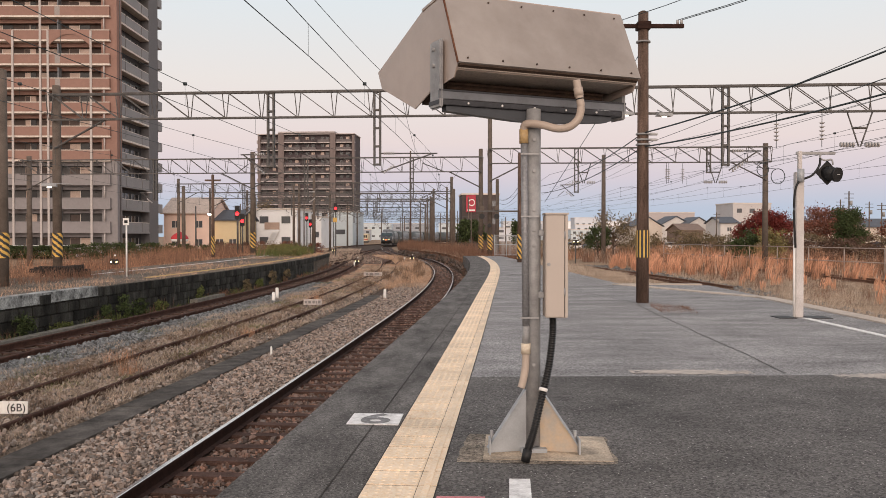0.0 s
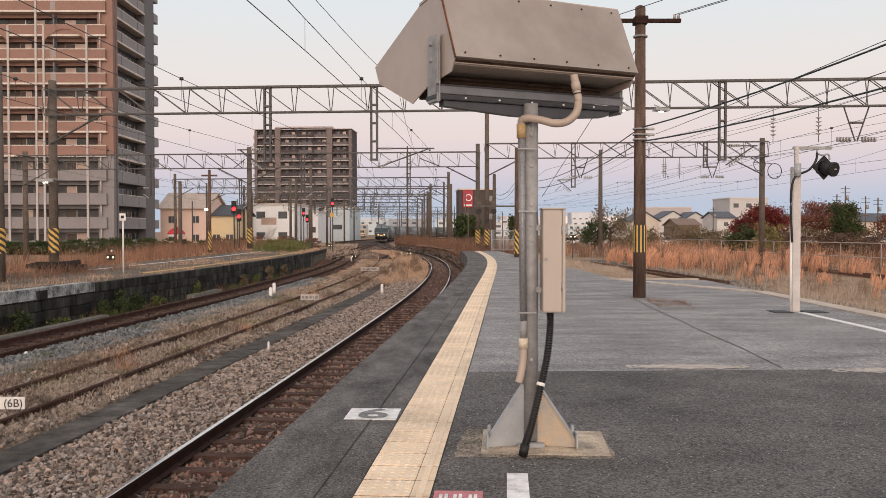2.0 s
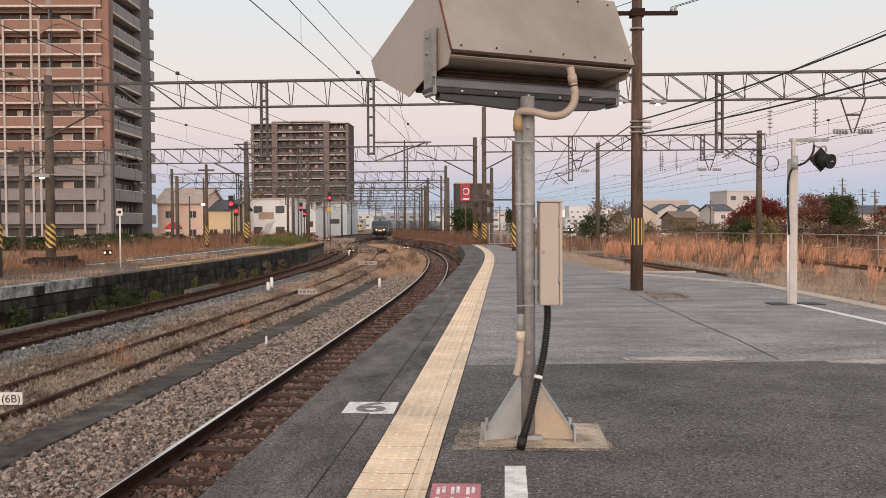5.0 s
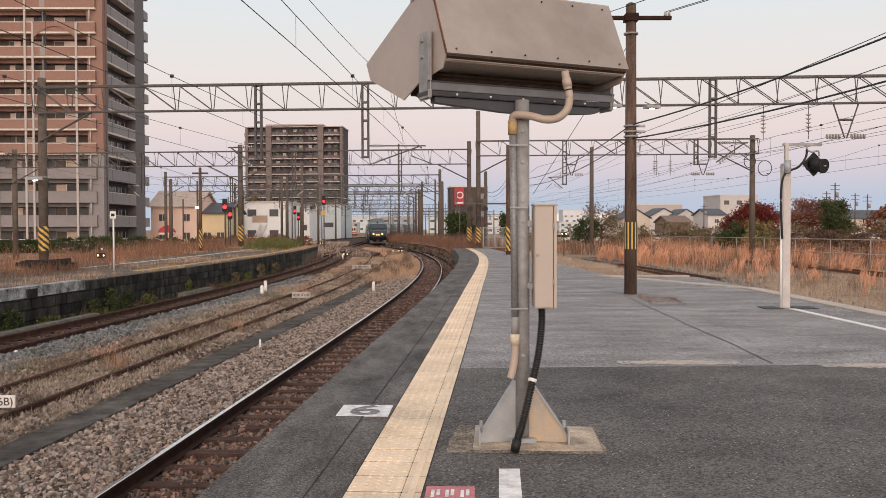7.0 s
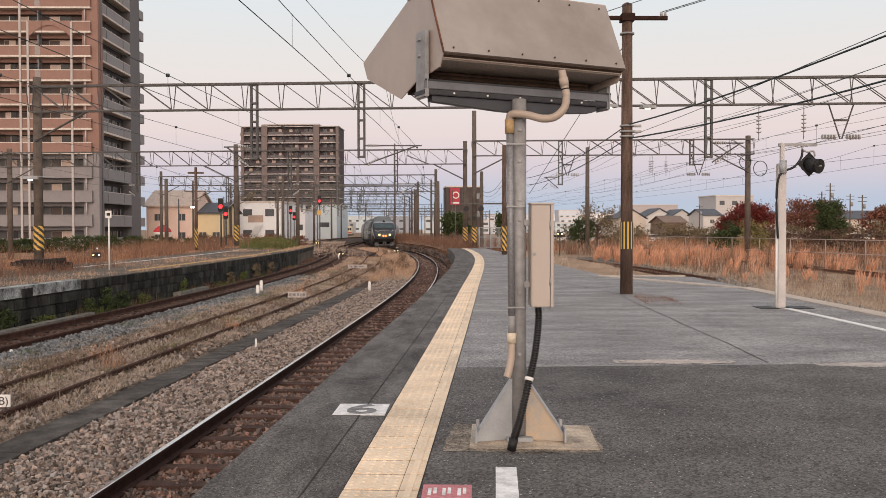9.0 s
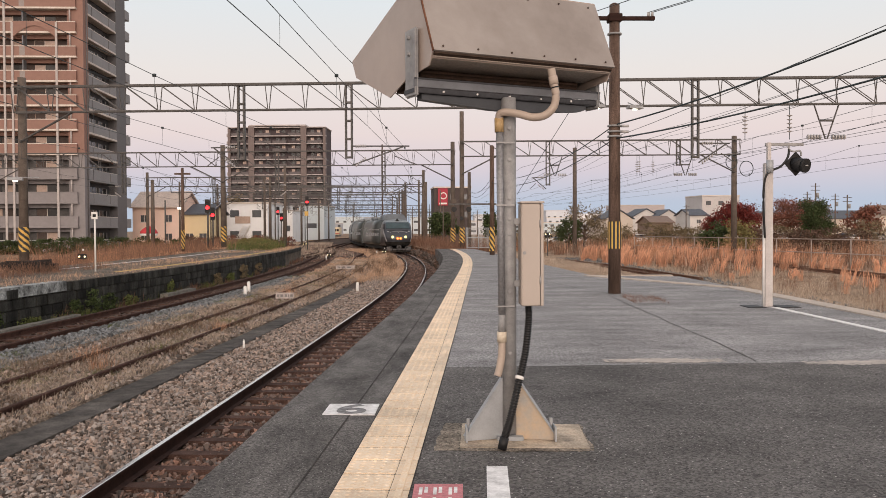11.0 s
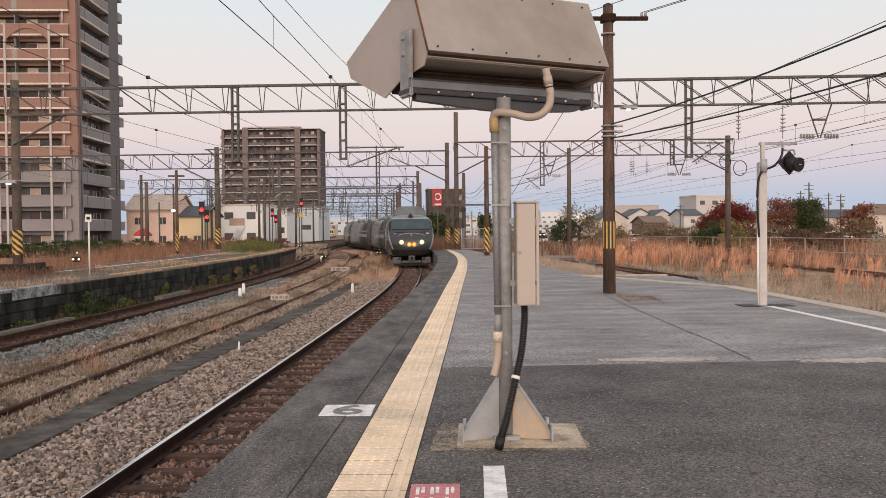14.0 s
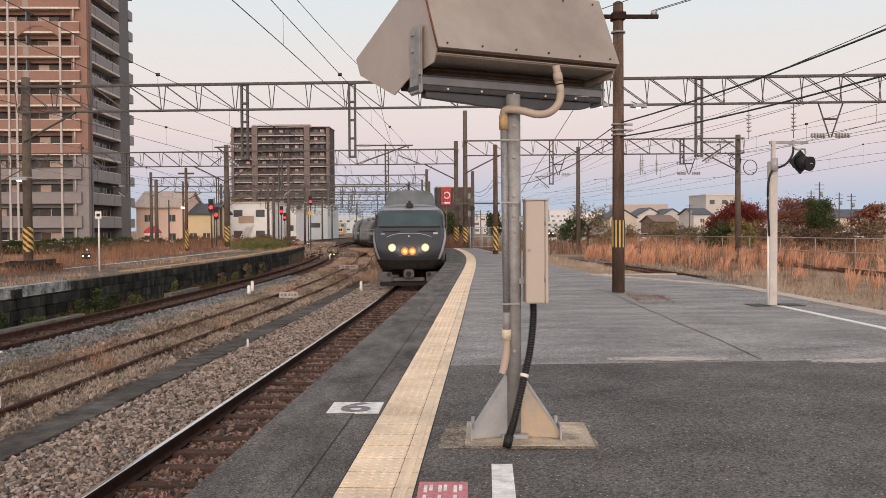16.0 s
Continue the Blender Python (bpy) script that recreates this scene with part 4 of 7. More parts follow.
SUP = (-2, 39.3, 72.8, 107, 135, 166, 200, 240, 285, 335)
catenary(lambda y: -0.19 + 0.09 * math.sin(math.pi * min(1.0, max(0.0, (y + 2) / 41.3))), SUP)
catenary(MID_OFF, SUP[:5])
catenary(LEFT_OFF, SUP)
catenary(lambda y: -14.5, SUP)
catenary(lambda y: -20.5, SUP)
catenary(lambda y: 13.5, (-2, 38.6, 66, 120, 160))
catenary(lambda y: 20.0, (-2, 38.6, 66, 120, 160))
for x, z in ((-1.9, 7.95),):
    wire([(x - 3.3, -2, z), (x, 39.3, z), (x, 72.8, z), (x - 3, 107, z), (x - 6, 135, z), (x - 9, 166, z)], 0.01, sag=0.6)
for x in (16.42, 19.0, 26.0):
    wire([(x + 2, 10, 8.2), (x, 66, 8.3), (x - 2, 120, 8.0)], 0.01, sag=0.6)
for k in range(9):
    x = -26 + k * 3.4
    wire([(x, 72, 6.6 + 0.25 * (k % 4)), (x - 2, 107, 6.8), (x - 6, 135, 6.6), (x - 8, 166, 6.8), (x - 10, 200, 6.6), (x - 6, 260, 6.6)], 0.012, sag=0.4, n=6)
for k in range(7):
    x = 8 + k * 3.1
    wire([(x + 3, 5, 6.2 + 0.35 * (k % 3)), (x, 66, 6.0 + 0.4 * (k % 3)), (x - 1, 120, 6.2), (x - 3, 160, 6.0)], 0.011, sag=0.5, n=8)
# thick twisted feeder cables on the brown pole
for z, z2, xx in ((3.56, 4.80, 7.9), (3.27, 4.12, 8.6)):
    wire([(4.2, 18.5, z), (xx, 6.0, z2)], 0.016, "feeder_cable", "thick twisted black feeder cable", 0.25, 20, "feeder cables")
    wire([(4.2, 18.5, z), (4.10, 47, z + 0.6), (4.31, 70, z + 0.9)], 0.012, "feeder_cable", "thick twisted black feeder cable", 0.5, 16, "feeder cables")
for x, z in ((-0.45, 5.92), (0.72, 5.92), (0.8, 5.92)):
    wire([(4.2 + x, 18.5, z), (4.2 + x + 5.5, 4.0, z + 0.35)], 0.008, sag=0.3)
wire([(4.3, 18.5, 5.5), (3.0, 26, 2.4)], 0.008, name="guy_wire", label="thin guy wire from the pole")


for gx, gy, gz in ((17.93, 38.0, 6.75), (20.08, 65, 6.8), (10.4, 65.3, 6.8)):
    vh = thing("wire_hanger", pose(gx, gy, gz), "grey V-shaped wire hanger with porcelain insulators under the gantry", "wire hanger", "wire hangers")
    for sx in (-1, 1):
        part("leg", rod(bmnew(), (sx * 0.55, 0, 0.0), (sx * 0.04, 0, -1.5), 0.035, 6), STEEL_DARK, vh)
    part("tie", rod(bmnew(), (-0.32, 0, -0.7), (0.32, 0, -0.7), 0.05, 6), STEEL_DARK, vh)
    for sx in (-1, 1):
        for i in range(5):
            part("insulator_disc", rod(bmnew(), (sx * (0.25 + 0.13 * i), 0, -1.42), (sx * (0.31 + 0.13 * i), 0, -1.42), 0.11, 10), PORCELAIN, vh)
for gx, gy, gz in ((14.42, 38.2, 6.7), (16.41, 64.8, 6.75), (17.60, 64.8, 6.75), (16.5, 64.5, 6.75), (16.22, 37.8, 6.7)):
    st = thing("insulator_string", pose(gx, gy, gz), "string of grey porcelain insulators hanging from the gantry", "insulator", "insulator strings")
    part("rod", rod(bmnew(), (0, 0, 0), (0, 0, -1.5), 0.015, 6), WIRE, st)
    for i in range(5):
        part("disc", rod(bmnew(), (0, 0, -0.45 - 0.17 * i), (0, 0, -0.5 - 0.17 * i), 0.13, 12, 0.06), PORCELAIN, st)

# ---- buildings ----
def apartment():
    """Tall block at the left: brown long side with balconies, grey end with balconies."""
    b = thing("apartment_block", pose(-40.31, 109, -1.08, 0, 0, 0.3), "tall apartment block with brown balconies over grey lower floors", "apartment building")
    F, H, L, D = 15, 2.95, 46.0, 14.0
    PARAPET = mat("pale_grey_parapet", (0.27, 0.262, 0.268), 0.7, vary=0.06, scale=0.4, bump=0)
    PIER = mat("grey_pier", (0.46, 0.43, 0.42), 0.6, vary=0.06, bump=0)
    STAIR = mat("dark_stair_tower", (0.17, 0.165, 0.172), 0.75, vary=0.06, scale=0.3, bump=0)
    # recess walls coloured very dark to stand in for the balconies' shade
    RECESS = mat("shade_dark_recess_wall", (0.10, 0.078, 0.07), 0.8, vary=0.1, bump=0)
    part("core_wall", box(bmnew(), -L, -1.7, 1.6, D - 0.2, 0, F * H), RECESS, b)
    part("grey_base_wall", box(bmnew(), -L, -1.95, 1.55, 1.6, 0, 4 * H), mat("shade_dark_grey_recess", (0.12, 0.115, 0.115), 0.8, vary=0.1, bump=0), b)
    # end wall: shade behind the end balconies is put into its colour
    part("end_wall", box(bmnew(), -1.7, -1.55, 1.9, D - 0.2, 0, F * H), mat("shaded_end_wall", (0.085, 0.085, 0.09), 0.75, vary=0.1, scale=0.4, bump=0), b, "grey end wall with balcony shade in its colour")
    part("stair_column", box(bmnew(), -1.55, -0.39, 13.5, 17.4, 0, F * H + 1.5), STAIR, b, "dark stair column")
    part("corner_column", box(bmnew(), -1.9, 0.0, 0.25, 1.9, 4 * H, F * H), BROWN_WALL, b, "brown corner column")
    part("corner_column", box(bmnew(), -1.9, 0.0, 0.25, 1.9, 0, 4 * H), GREY_WALL, b)
    part("drain_pipe", rod(bmnew(), (0.06, 1.2, 0), (0.06, 1.2, F * H), 0.07, 8), STAIR, b)
    bays = [(-3.0, -12.4), (-12.6, -22.0), (-22.2, -31.6), (-31.8, -41.2)]
    for k in range(F):
        z = k * H
        low = k < 4
        wall = GREY_WALL if low else BROWN_WALL
        edge = GREY_WALL if low else SLAB_EDGE
        part("slab", box(bmnew(), -L, -0.72, -0.25, 1.6, z - 0.12, z + 0.1), edge, b, "pale slab edge")
        part("balcony_parapet", box(bmnew(), -L, -0.76, -0.2, -0.05, z + 0.1, z + 1.22), wall, b)
        part("parapet_cap", box(bmnew(), -L, -0.74, -0.23, -0.02, z + 1.22, z + 1.32), edge, b)
        part("parapet_return", box(bmnew(), -0.90, -0.762, -0.048, 0.24, z + 0.1, z + 1.22), wall, b)
        part("balcony_post", rod(bmnew(), (-1.45, -0.12, z + 1.32), (-1.45, -0.12, z + 2.8), 0.09, 8), PIER, b)
        part("drop_beam", box(bmnew(), -L, -1.91, 0.9, 1.54, z + 2.35, z + 2.82), wall, b)
        for j, (xa, xb) in enumerate(bays):
            for (p, q) in ((0.08, 0.36), (0.52, 0.74), (0.8, 0.95)):
                x1_, x2_ = xa + (xb - xa) * q, xa + (xb - xa) * p
                pick = (k * 7 + j * 5 + int(p * 10) * 3) % 5
                w = part("window", box(bmnew(), x1_, x2_, 1.5, 1.548, z + 0.25, z + 2.25), CURTAIN if pick < 2 else GLASS_DARK, b)
                part("window_frame", box(bmnew(), (x1_ + x2_) / 2 - 0.04, (x1_ + x2_) / 2 + 0.04, 1.46, 1.5, z + 0.25, z + 2.25), SLAB_EDGE, w)
                # dark blinds reuse the shade-toned recess colour
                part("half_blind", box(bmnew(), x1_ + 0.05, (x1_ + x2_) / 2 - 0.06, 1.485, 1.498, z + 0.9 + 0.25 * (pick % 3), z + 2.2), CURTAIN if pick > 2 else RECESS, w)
            part("partition", box(bmnew(), xa + (xb - xa) * 0.44 - 0.07, xa + (xb - xa) * 0.44 + 0.07, -0.04, 0.88, z + 0.1, z + 2.6), DARKGREY_WALL, b)
            part("parapet_slot", box(bmnew(), xa + (xb - xa) * 0.44 - 0.32, xa + (xb - xa) * 0.44 + 0.32, -0.215, -0.201, z + 0.16, z + 1.2), GLASS_DARK if j % 2 else mat("frosted_panel", (0.30, 0.27, 0.26), 0.5, vary=0.1, bump=0), b)
        # end balconies: three parapet panels between slots
        part("end_slab", box(bmnew(), -1.55, -0.36, 2.0, 13.48, z - 0.14, z + 0.1), SLAB_EDGE if not low else PARAPET, b)
        for y0, y1 in ((2.0, 4.3), (4.55, 10.5), (10.75, 13.46)):
            part("end_parapet", box(bmnew(), -0.50, -0.40, y0, y1, z + 0.1, z + 1.28), PARAPET, b)
        part("end_rail", box(bmnew(), -0.49, -0.41, 2.0, 13.46, z + 1.282, z + 1.36), SLAB_EDGE, b)
        for y0, y1 in ((2.6, 4.9), (5.8, 8.4), (9.4, 12.2)):
            w = part("end_window", box(bmnew(), -1.548, -1.51, y0, y1, z + 0.2, z + 2.2), GLASS_DARK, b)
            for f in (0.0, 0.5, 1.0):
                ym = y0 + (y1 - y0) * f
                part("window_frame", box(bmnew(), -1.508, -1.47, ym - 0.06, ym + 0.06, z + 0.2, z + 2.2), PIER, w)
        part("rear_balcony", box(bmnew(), -1.5, -0.36, 17.42, 19.2, z - 0.1, z + 1.15), PARAPET, b)
    for xa, xb in bays:
        for fx in (0.0, 0.56, 0.66):
            x = xa + (xb - xa) * fx
            part("pier", box(bmnew(), x - 0.13, x + 0.13, -0.36, -0.251, 0, 9.4 * H if fx < 0.6 else F * H), PIER, b, "pale vertical pier")
        bm = bmnew()
        n = 12
        x1_, x2_ = xa + (xb - xa) * 0.56, xa
        zt = 9.4 * H
        for yy in (-0.34, -0.26):
            lo = [bm.verts.new((x1_ + (x2_ - x1_) * i / n, yy, 8.75 * H + 1.5 * math.sin(math.pi * i / n))) for i in range(n + 1)]
            hi = [bm.verts.new((x1_ + (x2_ - x1_) * i / n, yy, zt + 0.1)) for i in range(n + 1)]
            for i in range(n):
                bm.faces.new((lo[i], lo[i + 1], hi[i + 1], hi[i]))
        part("arch", bm, BROWN_WALL, b, "brown arched screen")


apartment()


def far_block(x, y, turn, w, d, floors, label, h=2.95):
    b = thing("apartment_block", pose(x, y, -1.2, 0, 0, turn), label, "apartment building")
    DK = mat("far_grey_brown_wall", (0.085, 0.07, 0.075), 0.8, vary=0.08, scale=0.2, grain=2, bump=0)
    PALE = mat("far_slab_edge", (0.48, 0.44, 0.44), 0.8, vary=0.08, scale=0.2, grain=2, bump=0)
    PIER2 = mat("far_pier", (0.20, 0.165, 0.16), 0.8, vary=0.08, bump=0)
    PAR = mat("far_parapet", (0.155, 0.14, 0.145), 0.8, vary=0.08, bump=0)
    top = floors * h
    part("wall", box(bmnew(), 0.3, w - 0.3, 1.5, d, 0, top), DK, b)
    for xc, r in ((0.02, 0.5), (0.245, 1.1), (0.775, 1.1), (0.985, 0.5)):
        part("pier", box(bmnew(), w * xc - r, w * xc + r, -0.6, 1.5, 0, top + (0.6 if r > 1 else -0.3)), PIER2, b)
    part("roof_edge", box(bmnew(), w * 0.22, w * 0.80, -0.55, d, top + 0.605, top + 1.1), PALE, b)
    part("roof_edge", box(bmnew(), 0.0, w, -0.3, d, top, top + 0.3), PALE, b)
    for k in range(floors):
        z = k * h
        part("slab", box(bmnew(), 0, w, -0.35, 1.5, z - 0.30, z + 0.06), PALE, b)
        for i, (f0, f1) in enumerate(((0.04, 0.21), (0.28, 0.44), (0.46, 0.60), (0.62, 0.74), (0.81, 0.96))):
            part("balcony", box(bmnew(), w * f0, w * f1, -0.3, -0.1, z + 0.06, z + 1.05), PAR if (i + k) % 3 else DK, b)
            for q in (0.2, 0.62):
                xx = w * (f0 + (f1 - f0) * q)
                part("window", box(bmnew(), xx, xx + 1.3, 1.4, 1.49, z + 0.5, z + 2.2), CURTAIN if (i * 7 + k * 5 + int(q * 10)) % 3 == 0 else GLASS_DARK, b)
        part("side_balcony", box(bmnew(), -0.9, 0.0, 2.0, 5.0, z - 0.1, z + 1.1), PALE, b)


far_block(-71.0, 338, -4, 37.6, 14, 14, "grey brown apartment block far behind the tracks")


HOUSE_GLASS = mat("grey_house_window", (0.10, 0.105, 0.115), 0.2, vary=0.2, scale=0.6, bump=0)


def house(x, y, turn, w, d, h, rise, wall, roof, label, windows=3):
    b = thing("house", pose(x, y, -1.2, 0, 0, turn), label, "house")
    part("wall", box(bmnew(), 0, w, 0, d, 0, h), wall, b)
    bm = bmnew()
    prism(bm, [(-0.5, h - 0.05), (d / 2, h + rise), (d + 0.5, h - 0.05), (d + 0.5, h + 0.15), (d / 2, h + rise + 0.25), (-0.5, h + 0.15)], -0.4, w + 0.4)
    part("roof", bm, roof, b)
    bm = prism(bmnew(), [(0.02, h), (d - 0.02, h), (d / 2, h + rise - 0.05)], 0.0, w)
    part("gable", bm, wall, b)
    for f in range(max(1, int(h // 2.8))):
        for i in range(windows):
            xx = w * (i + 0.5) / windows
            wd = part("window", box(bmnew(), xx - 0.55, xx + 0.55, -0.03, 0.01, f * 2.8 + 1.1, f * 2.8 + 2.1), HOUSE_GLASS, b)
            part("window_mullion", box(bmnew(), xx - 0.04, xx + 0.04, -0.05, -0.031, f * 2.8 + 1.1, f * 2.8 + 2.1), SLAB_EDGE, wd)
            part("window_frame", box(bmnew(), xx - 0.65, xx + 0.65, -0.05, -0.031, f * 2.8 + 1.0, f * 2.8 + 1.1), SLAB_EDGE, wd)
    return b


def block(name, x, y, turn, w, d, h, wall, label, floors=2, cols=4, roofline=0.3):
    b = thing(name, pose(x, y, -1.2, 0, 0, turn), label, "building")
    part("wall", box(bmnew(), 0, w, 0, d, 0, h), wall, b)
    part("parapet", box(bmnew(), -0.15, w + 0.15, -0.15, d + 0.15, h, h + roofline), SLAB_EDGE, b)
    for f in range(floors):
        for i in range(cols):
            xx, zz = w * (i + 0.5) / cols, h * (f + 0.35) / floors
            part("window", box(bmnew(), xx - w / cols * 0.2, xx + w / cols * 0.2, -0.04, 0.01, zz, zz + min(1.2, h / floors * 0.4)), HOUSE_GLASS, b)
    return b


# bluish wall colours stand in for haze; the air itself is clear
HAZE_WHITE = mat("hazed_white_wall", (0.62, 0.64, 0.68), 0.8, vary=0.06, scale=0.3, bump=0)
HAZE_GREY = mat("hazed_grey_wall", (0.36, 0.39, 0.44), 0.8, vary=0.06, scale=0.3, bump=0)
HOUSE_WHITE = mat("white_house_wall", (0.62, 0.60, 0.585), 0.8, vary=0.06, scale=0.4, bump=0)
CREAM = mat("cream_house_wall", (0.60, 0.53, 0.46), 0.8, vary=0.06, scale=0.4, bump=0)
PEACH = mat("peach_house_wall", (0.90, 0.68, 0.58), 0.8, vary=0.06, scale=0.4, bump=0)
YELLOWISH = mat("pale_yellow_wall", (0.78, 0.65, 0.42), 0.8, vary=0.06, scale=0.4, bump=0)
WHITEWALL = mat("white_building_wall", (0.86, 0.875, 0.895), 0.8, vary=0.06, scale=0.3, bump=0)
PALEBLUE = mat("pale_blue_wall", (0.58, 0.65, 0.69), 0.8, vary=0.06, scale=0.3, bump=0)
ROOF_GREY = mat("dark_grey_roof_tiles", (0.085, 0.095, 0.115), 0.7, vary=0.15, scale=1, grain=8, bump=0.2)
ROOF_BROWN = mat("brown_roof_tiles", (0.20, 0.14, 0.11), 0.7, vary=0.15, scale=1, grain=8, bump=0.2)
ROOF_PINK = mat("weathered_pink_roof", (0.55, 0.45, 0.39), 0.7, vary=0.15, scale=1, grain=8, bump=0.2)
BRICKRED = mat("brown_commercial_wall", (0.088, 0.072, 0.070), 0.8, vary=0.1, scale=0.3, bump=0)
# behind the opposite platform
house(-42.75, 135, -6, 7.4, 8, 6.0, 2.4, PEACH, ROOF_PINK, "peach two-storey house with a pale tiled roof", 2)
house(-35.48, 136, -6, 4.2, 8, 5.0, 1.5, YELLOWISH, ROOF_GREY, "pale yellow house with a dark roof", 2)
wb = block("depot_building", -32.31, 150, -5, 7.6, 10, 5.82+1.2, WHITEWALL, "white two-storey depot building with an outside stair", 2, 2)
part("wide_window", box(bmnew(), 2.0, 4.6, -0.06, -0.045, 3.7, 4.9), CURTAIN, wb)
bm = bmnew()
for s in (0.0, 1.1):
    rod(bm, (1.8 + s, -0.6, 0.0), (3.6 + s, -0.6, 3.4), 0.07, 6)
for i in range(9):
    box(bm, 1.9 + i * 0.2, 3.1 + i * 0.2, -1.1, -0.5, 0.3 + i * 0.37, 0.36 + i * 0.37)
part("outside_stair", bm, WHITE, wb)
block("warehouse", -31.54, 190, -5, 5.4, 12, 4.20+2.4, WHITEWALL, "low white flat-roofed warehouse", 1, 3)
block("warehouse", -30.08, 230, -5, 6.6, 16, 6.56+2.2, PALEBLUE, "pale blue grey warehouse with a flat roof", 1, 1)
block("warehouse", -46.03, 215, -5, 14, 12, 5.53+3, WHITEWALL, "white flat warehouse behind the depot", 2, 6)
bb = block("commercial_building", 4.14, 190, 3, 8.0, 9, 10.29+1.2, BRICKRED, "brown commercial building with a red sign", 3, 3)
part("sign_board", box(bmnew(), 0.8, 2.9, -0.4, -0.15, 6.52+1.2, 10.17+1.2), mat("red_sign", (0.38, 0.015, 0.04), 0.5, vary=0.05, bump=0), bb, "red hanging sign")
part("sign_emblem", rod(bmnew(), (2.0, -0.4, 8.59+1.2), (2.0, -0.43, 8.59+1.2), 0.75, 20), WHITE, bb)
part("sign_emblem", rod(bmnew(), (2.0, -0.43, 8.59+1.2), (2.0, -0.45, 8.59+1.2), 0.55, 20), MATS["red_sign"], bb)
part("sign_emblem", box(bmnew(), 1.1, 2.7, -0.42, -0.4, 6.76+1.2, 7.12+1.2), WHITE, bb)
# parked railcar far down the yard
rc = thing("parked_railcar", pose(-28.72, 320, -1.2, 0, 0, 2), "cream parked railcar far down the yard", "railcar")
CREAMP = mat("cream_railcar_paint", (0.60, 0.52, 0.36), 0.5, vary=0.08, scale=1, bump=0)
part("body", box(bmnew(), -1.4, 1.4, 0, 17, 0.8, 3.5, bevel=0.15), CREAMP, rc)
part("underframe", box(bmnew(), -1.2, 1.2, 0.2, 16.8, 0.2, 0.8), STEEL_DARK, rc)
for x in (-0.85, 0.0, 0.85):
    part("front_window", box(bmnew(), x - 0.33, x + 0.33, -0.02, 0.02, 2.0, 2.9), GLASS_DARK, rc)
part("red_band", box(bmnew(), -1.41, 1.41, -0.015, 0.5, 1.15, 1.45), mat("red_band_paint", (0.45, 0.06, 0.05), 0.5, vary=0.05, bump=0), rc)
# signal bracket at the platform end
sb = thing("signal_bracket", pose(3.45, 65.6, 3.18), "steel bracket arm with two black signal lamps", "signal bracket")
part("arm", box(bmnew(), -0.9, 2.6, -0.05, 0.05, 0.0, 0.12), STEEL_DARK, sb)
for x in (-0.55, 0.55):
    part("lamp", rod(bmnew(), (x, 0.1, -0.32), (x, -0.12, -0.32), 0.2, 16), BLACK, sb)
    part("lamp_top", box(bmnew(), x - 0.16, x + 0.16, -0.1, 0.1, 0.12, 0.45, bevel=0.02), POLE_CONC, sb)
part("coil", rod(bmnew(), (0.0, -0.05, -1.0), (0.0, -0.12, -1.0), 0.15, 14), BLACK, sb)
# houses beyond the yard at the right
for x, y, w, h, rise, wl_, rf, n in ((1148, 250, 6, 4.6, 1.8, CREAM, ROOF_GREY, 2), (1172, 240, 7.5, 5.2, 2.4, CREAM, ROOF_GREY, 2), (1205, 225, 6, 4.0, 1.6, ROOF_BROWN, ROOF_BROWN, 1),
                                     (1222, 255, 8.5, 5.8, 2.4, HOUSE_WHITE, ROOF_GREY, 2), (1258, 250, 7, 5.6, 2.2, HOUSE_WHITE, ROOF_GREY, 2), (1275, 235, 5, 6.0, 1.6, HOUSE_WHITE, ROOF_GREY, 1),
                                     (1440, 260, 12, 5.5, 1.8, CREAM, ROOF_GREY, 3), (1530, 240, 11, 5.0, 2.2, CREAM, ROOF_GREY, 3), (1390, 280, 9, 6.0, 1.8, HOUSE_WHITE, ROOF_GREY, 3), (1620, 200, 12, 5.4, 2.2, CREAM, ROOF_BROWN, 3)):
    house((x - 784) / 1560 * y, y, 8 if n != 2 else 96, w if n != 2 else 9, 9 if n != 2 else w, h, rise, wl_, rf, "two-storey house with a dark pitched roof", n)
block("office_building", 83.86, 255, 6, 11.5, 12, 10.72+1.2, mat("grey_white_office_wall", (0.55, 0.53, 0.53), 0.8, vary=0.06, scale=0.3, bump=0), "white flat-roofed three-storey building", 3, 3)
block("factory", 95.85, 420, 0, 24, 20, 12.44+1.2, mat("pale_pink_wall", (0.47, 0.43, 0.43), 0.8, vary=0.06, bump=0), "long pale pink factory far away", 1, 8)
block("factory", 72.00, 520, 0, 40, 20, 10.07+1.2, WHITEWALL, "long white shed far away", 1, 8)
for i in range(26):
    x = random.uniform(600, 1100)
    y = random.uniform(420, 700)
    block("far_building", (x - 784) / 1560 * y, y, random.uniform(-8, 8), random.uniform(9, 26), 12, random.uniform(5, 12), random.choice((HAZE_WHITE, PALEBLUE, HAZE_WHITE, HAZE_GREY)), "distant town building in haze-tinted colours", 2, 4)


# ---- signals, boards, posts ----
DWARF_EMIT = mat("warm_signal_light", (0.9, 0.8, 0.5), 0.4, bump=0, emit=((1.0, 0.78, 0.38), 4))

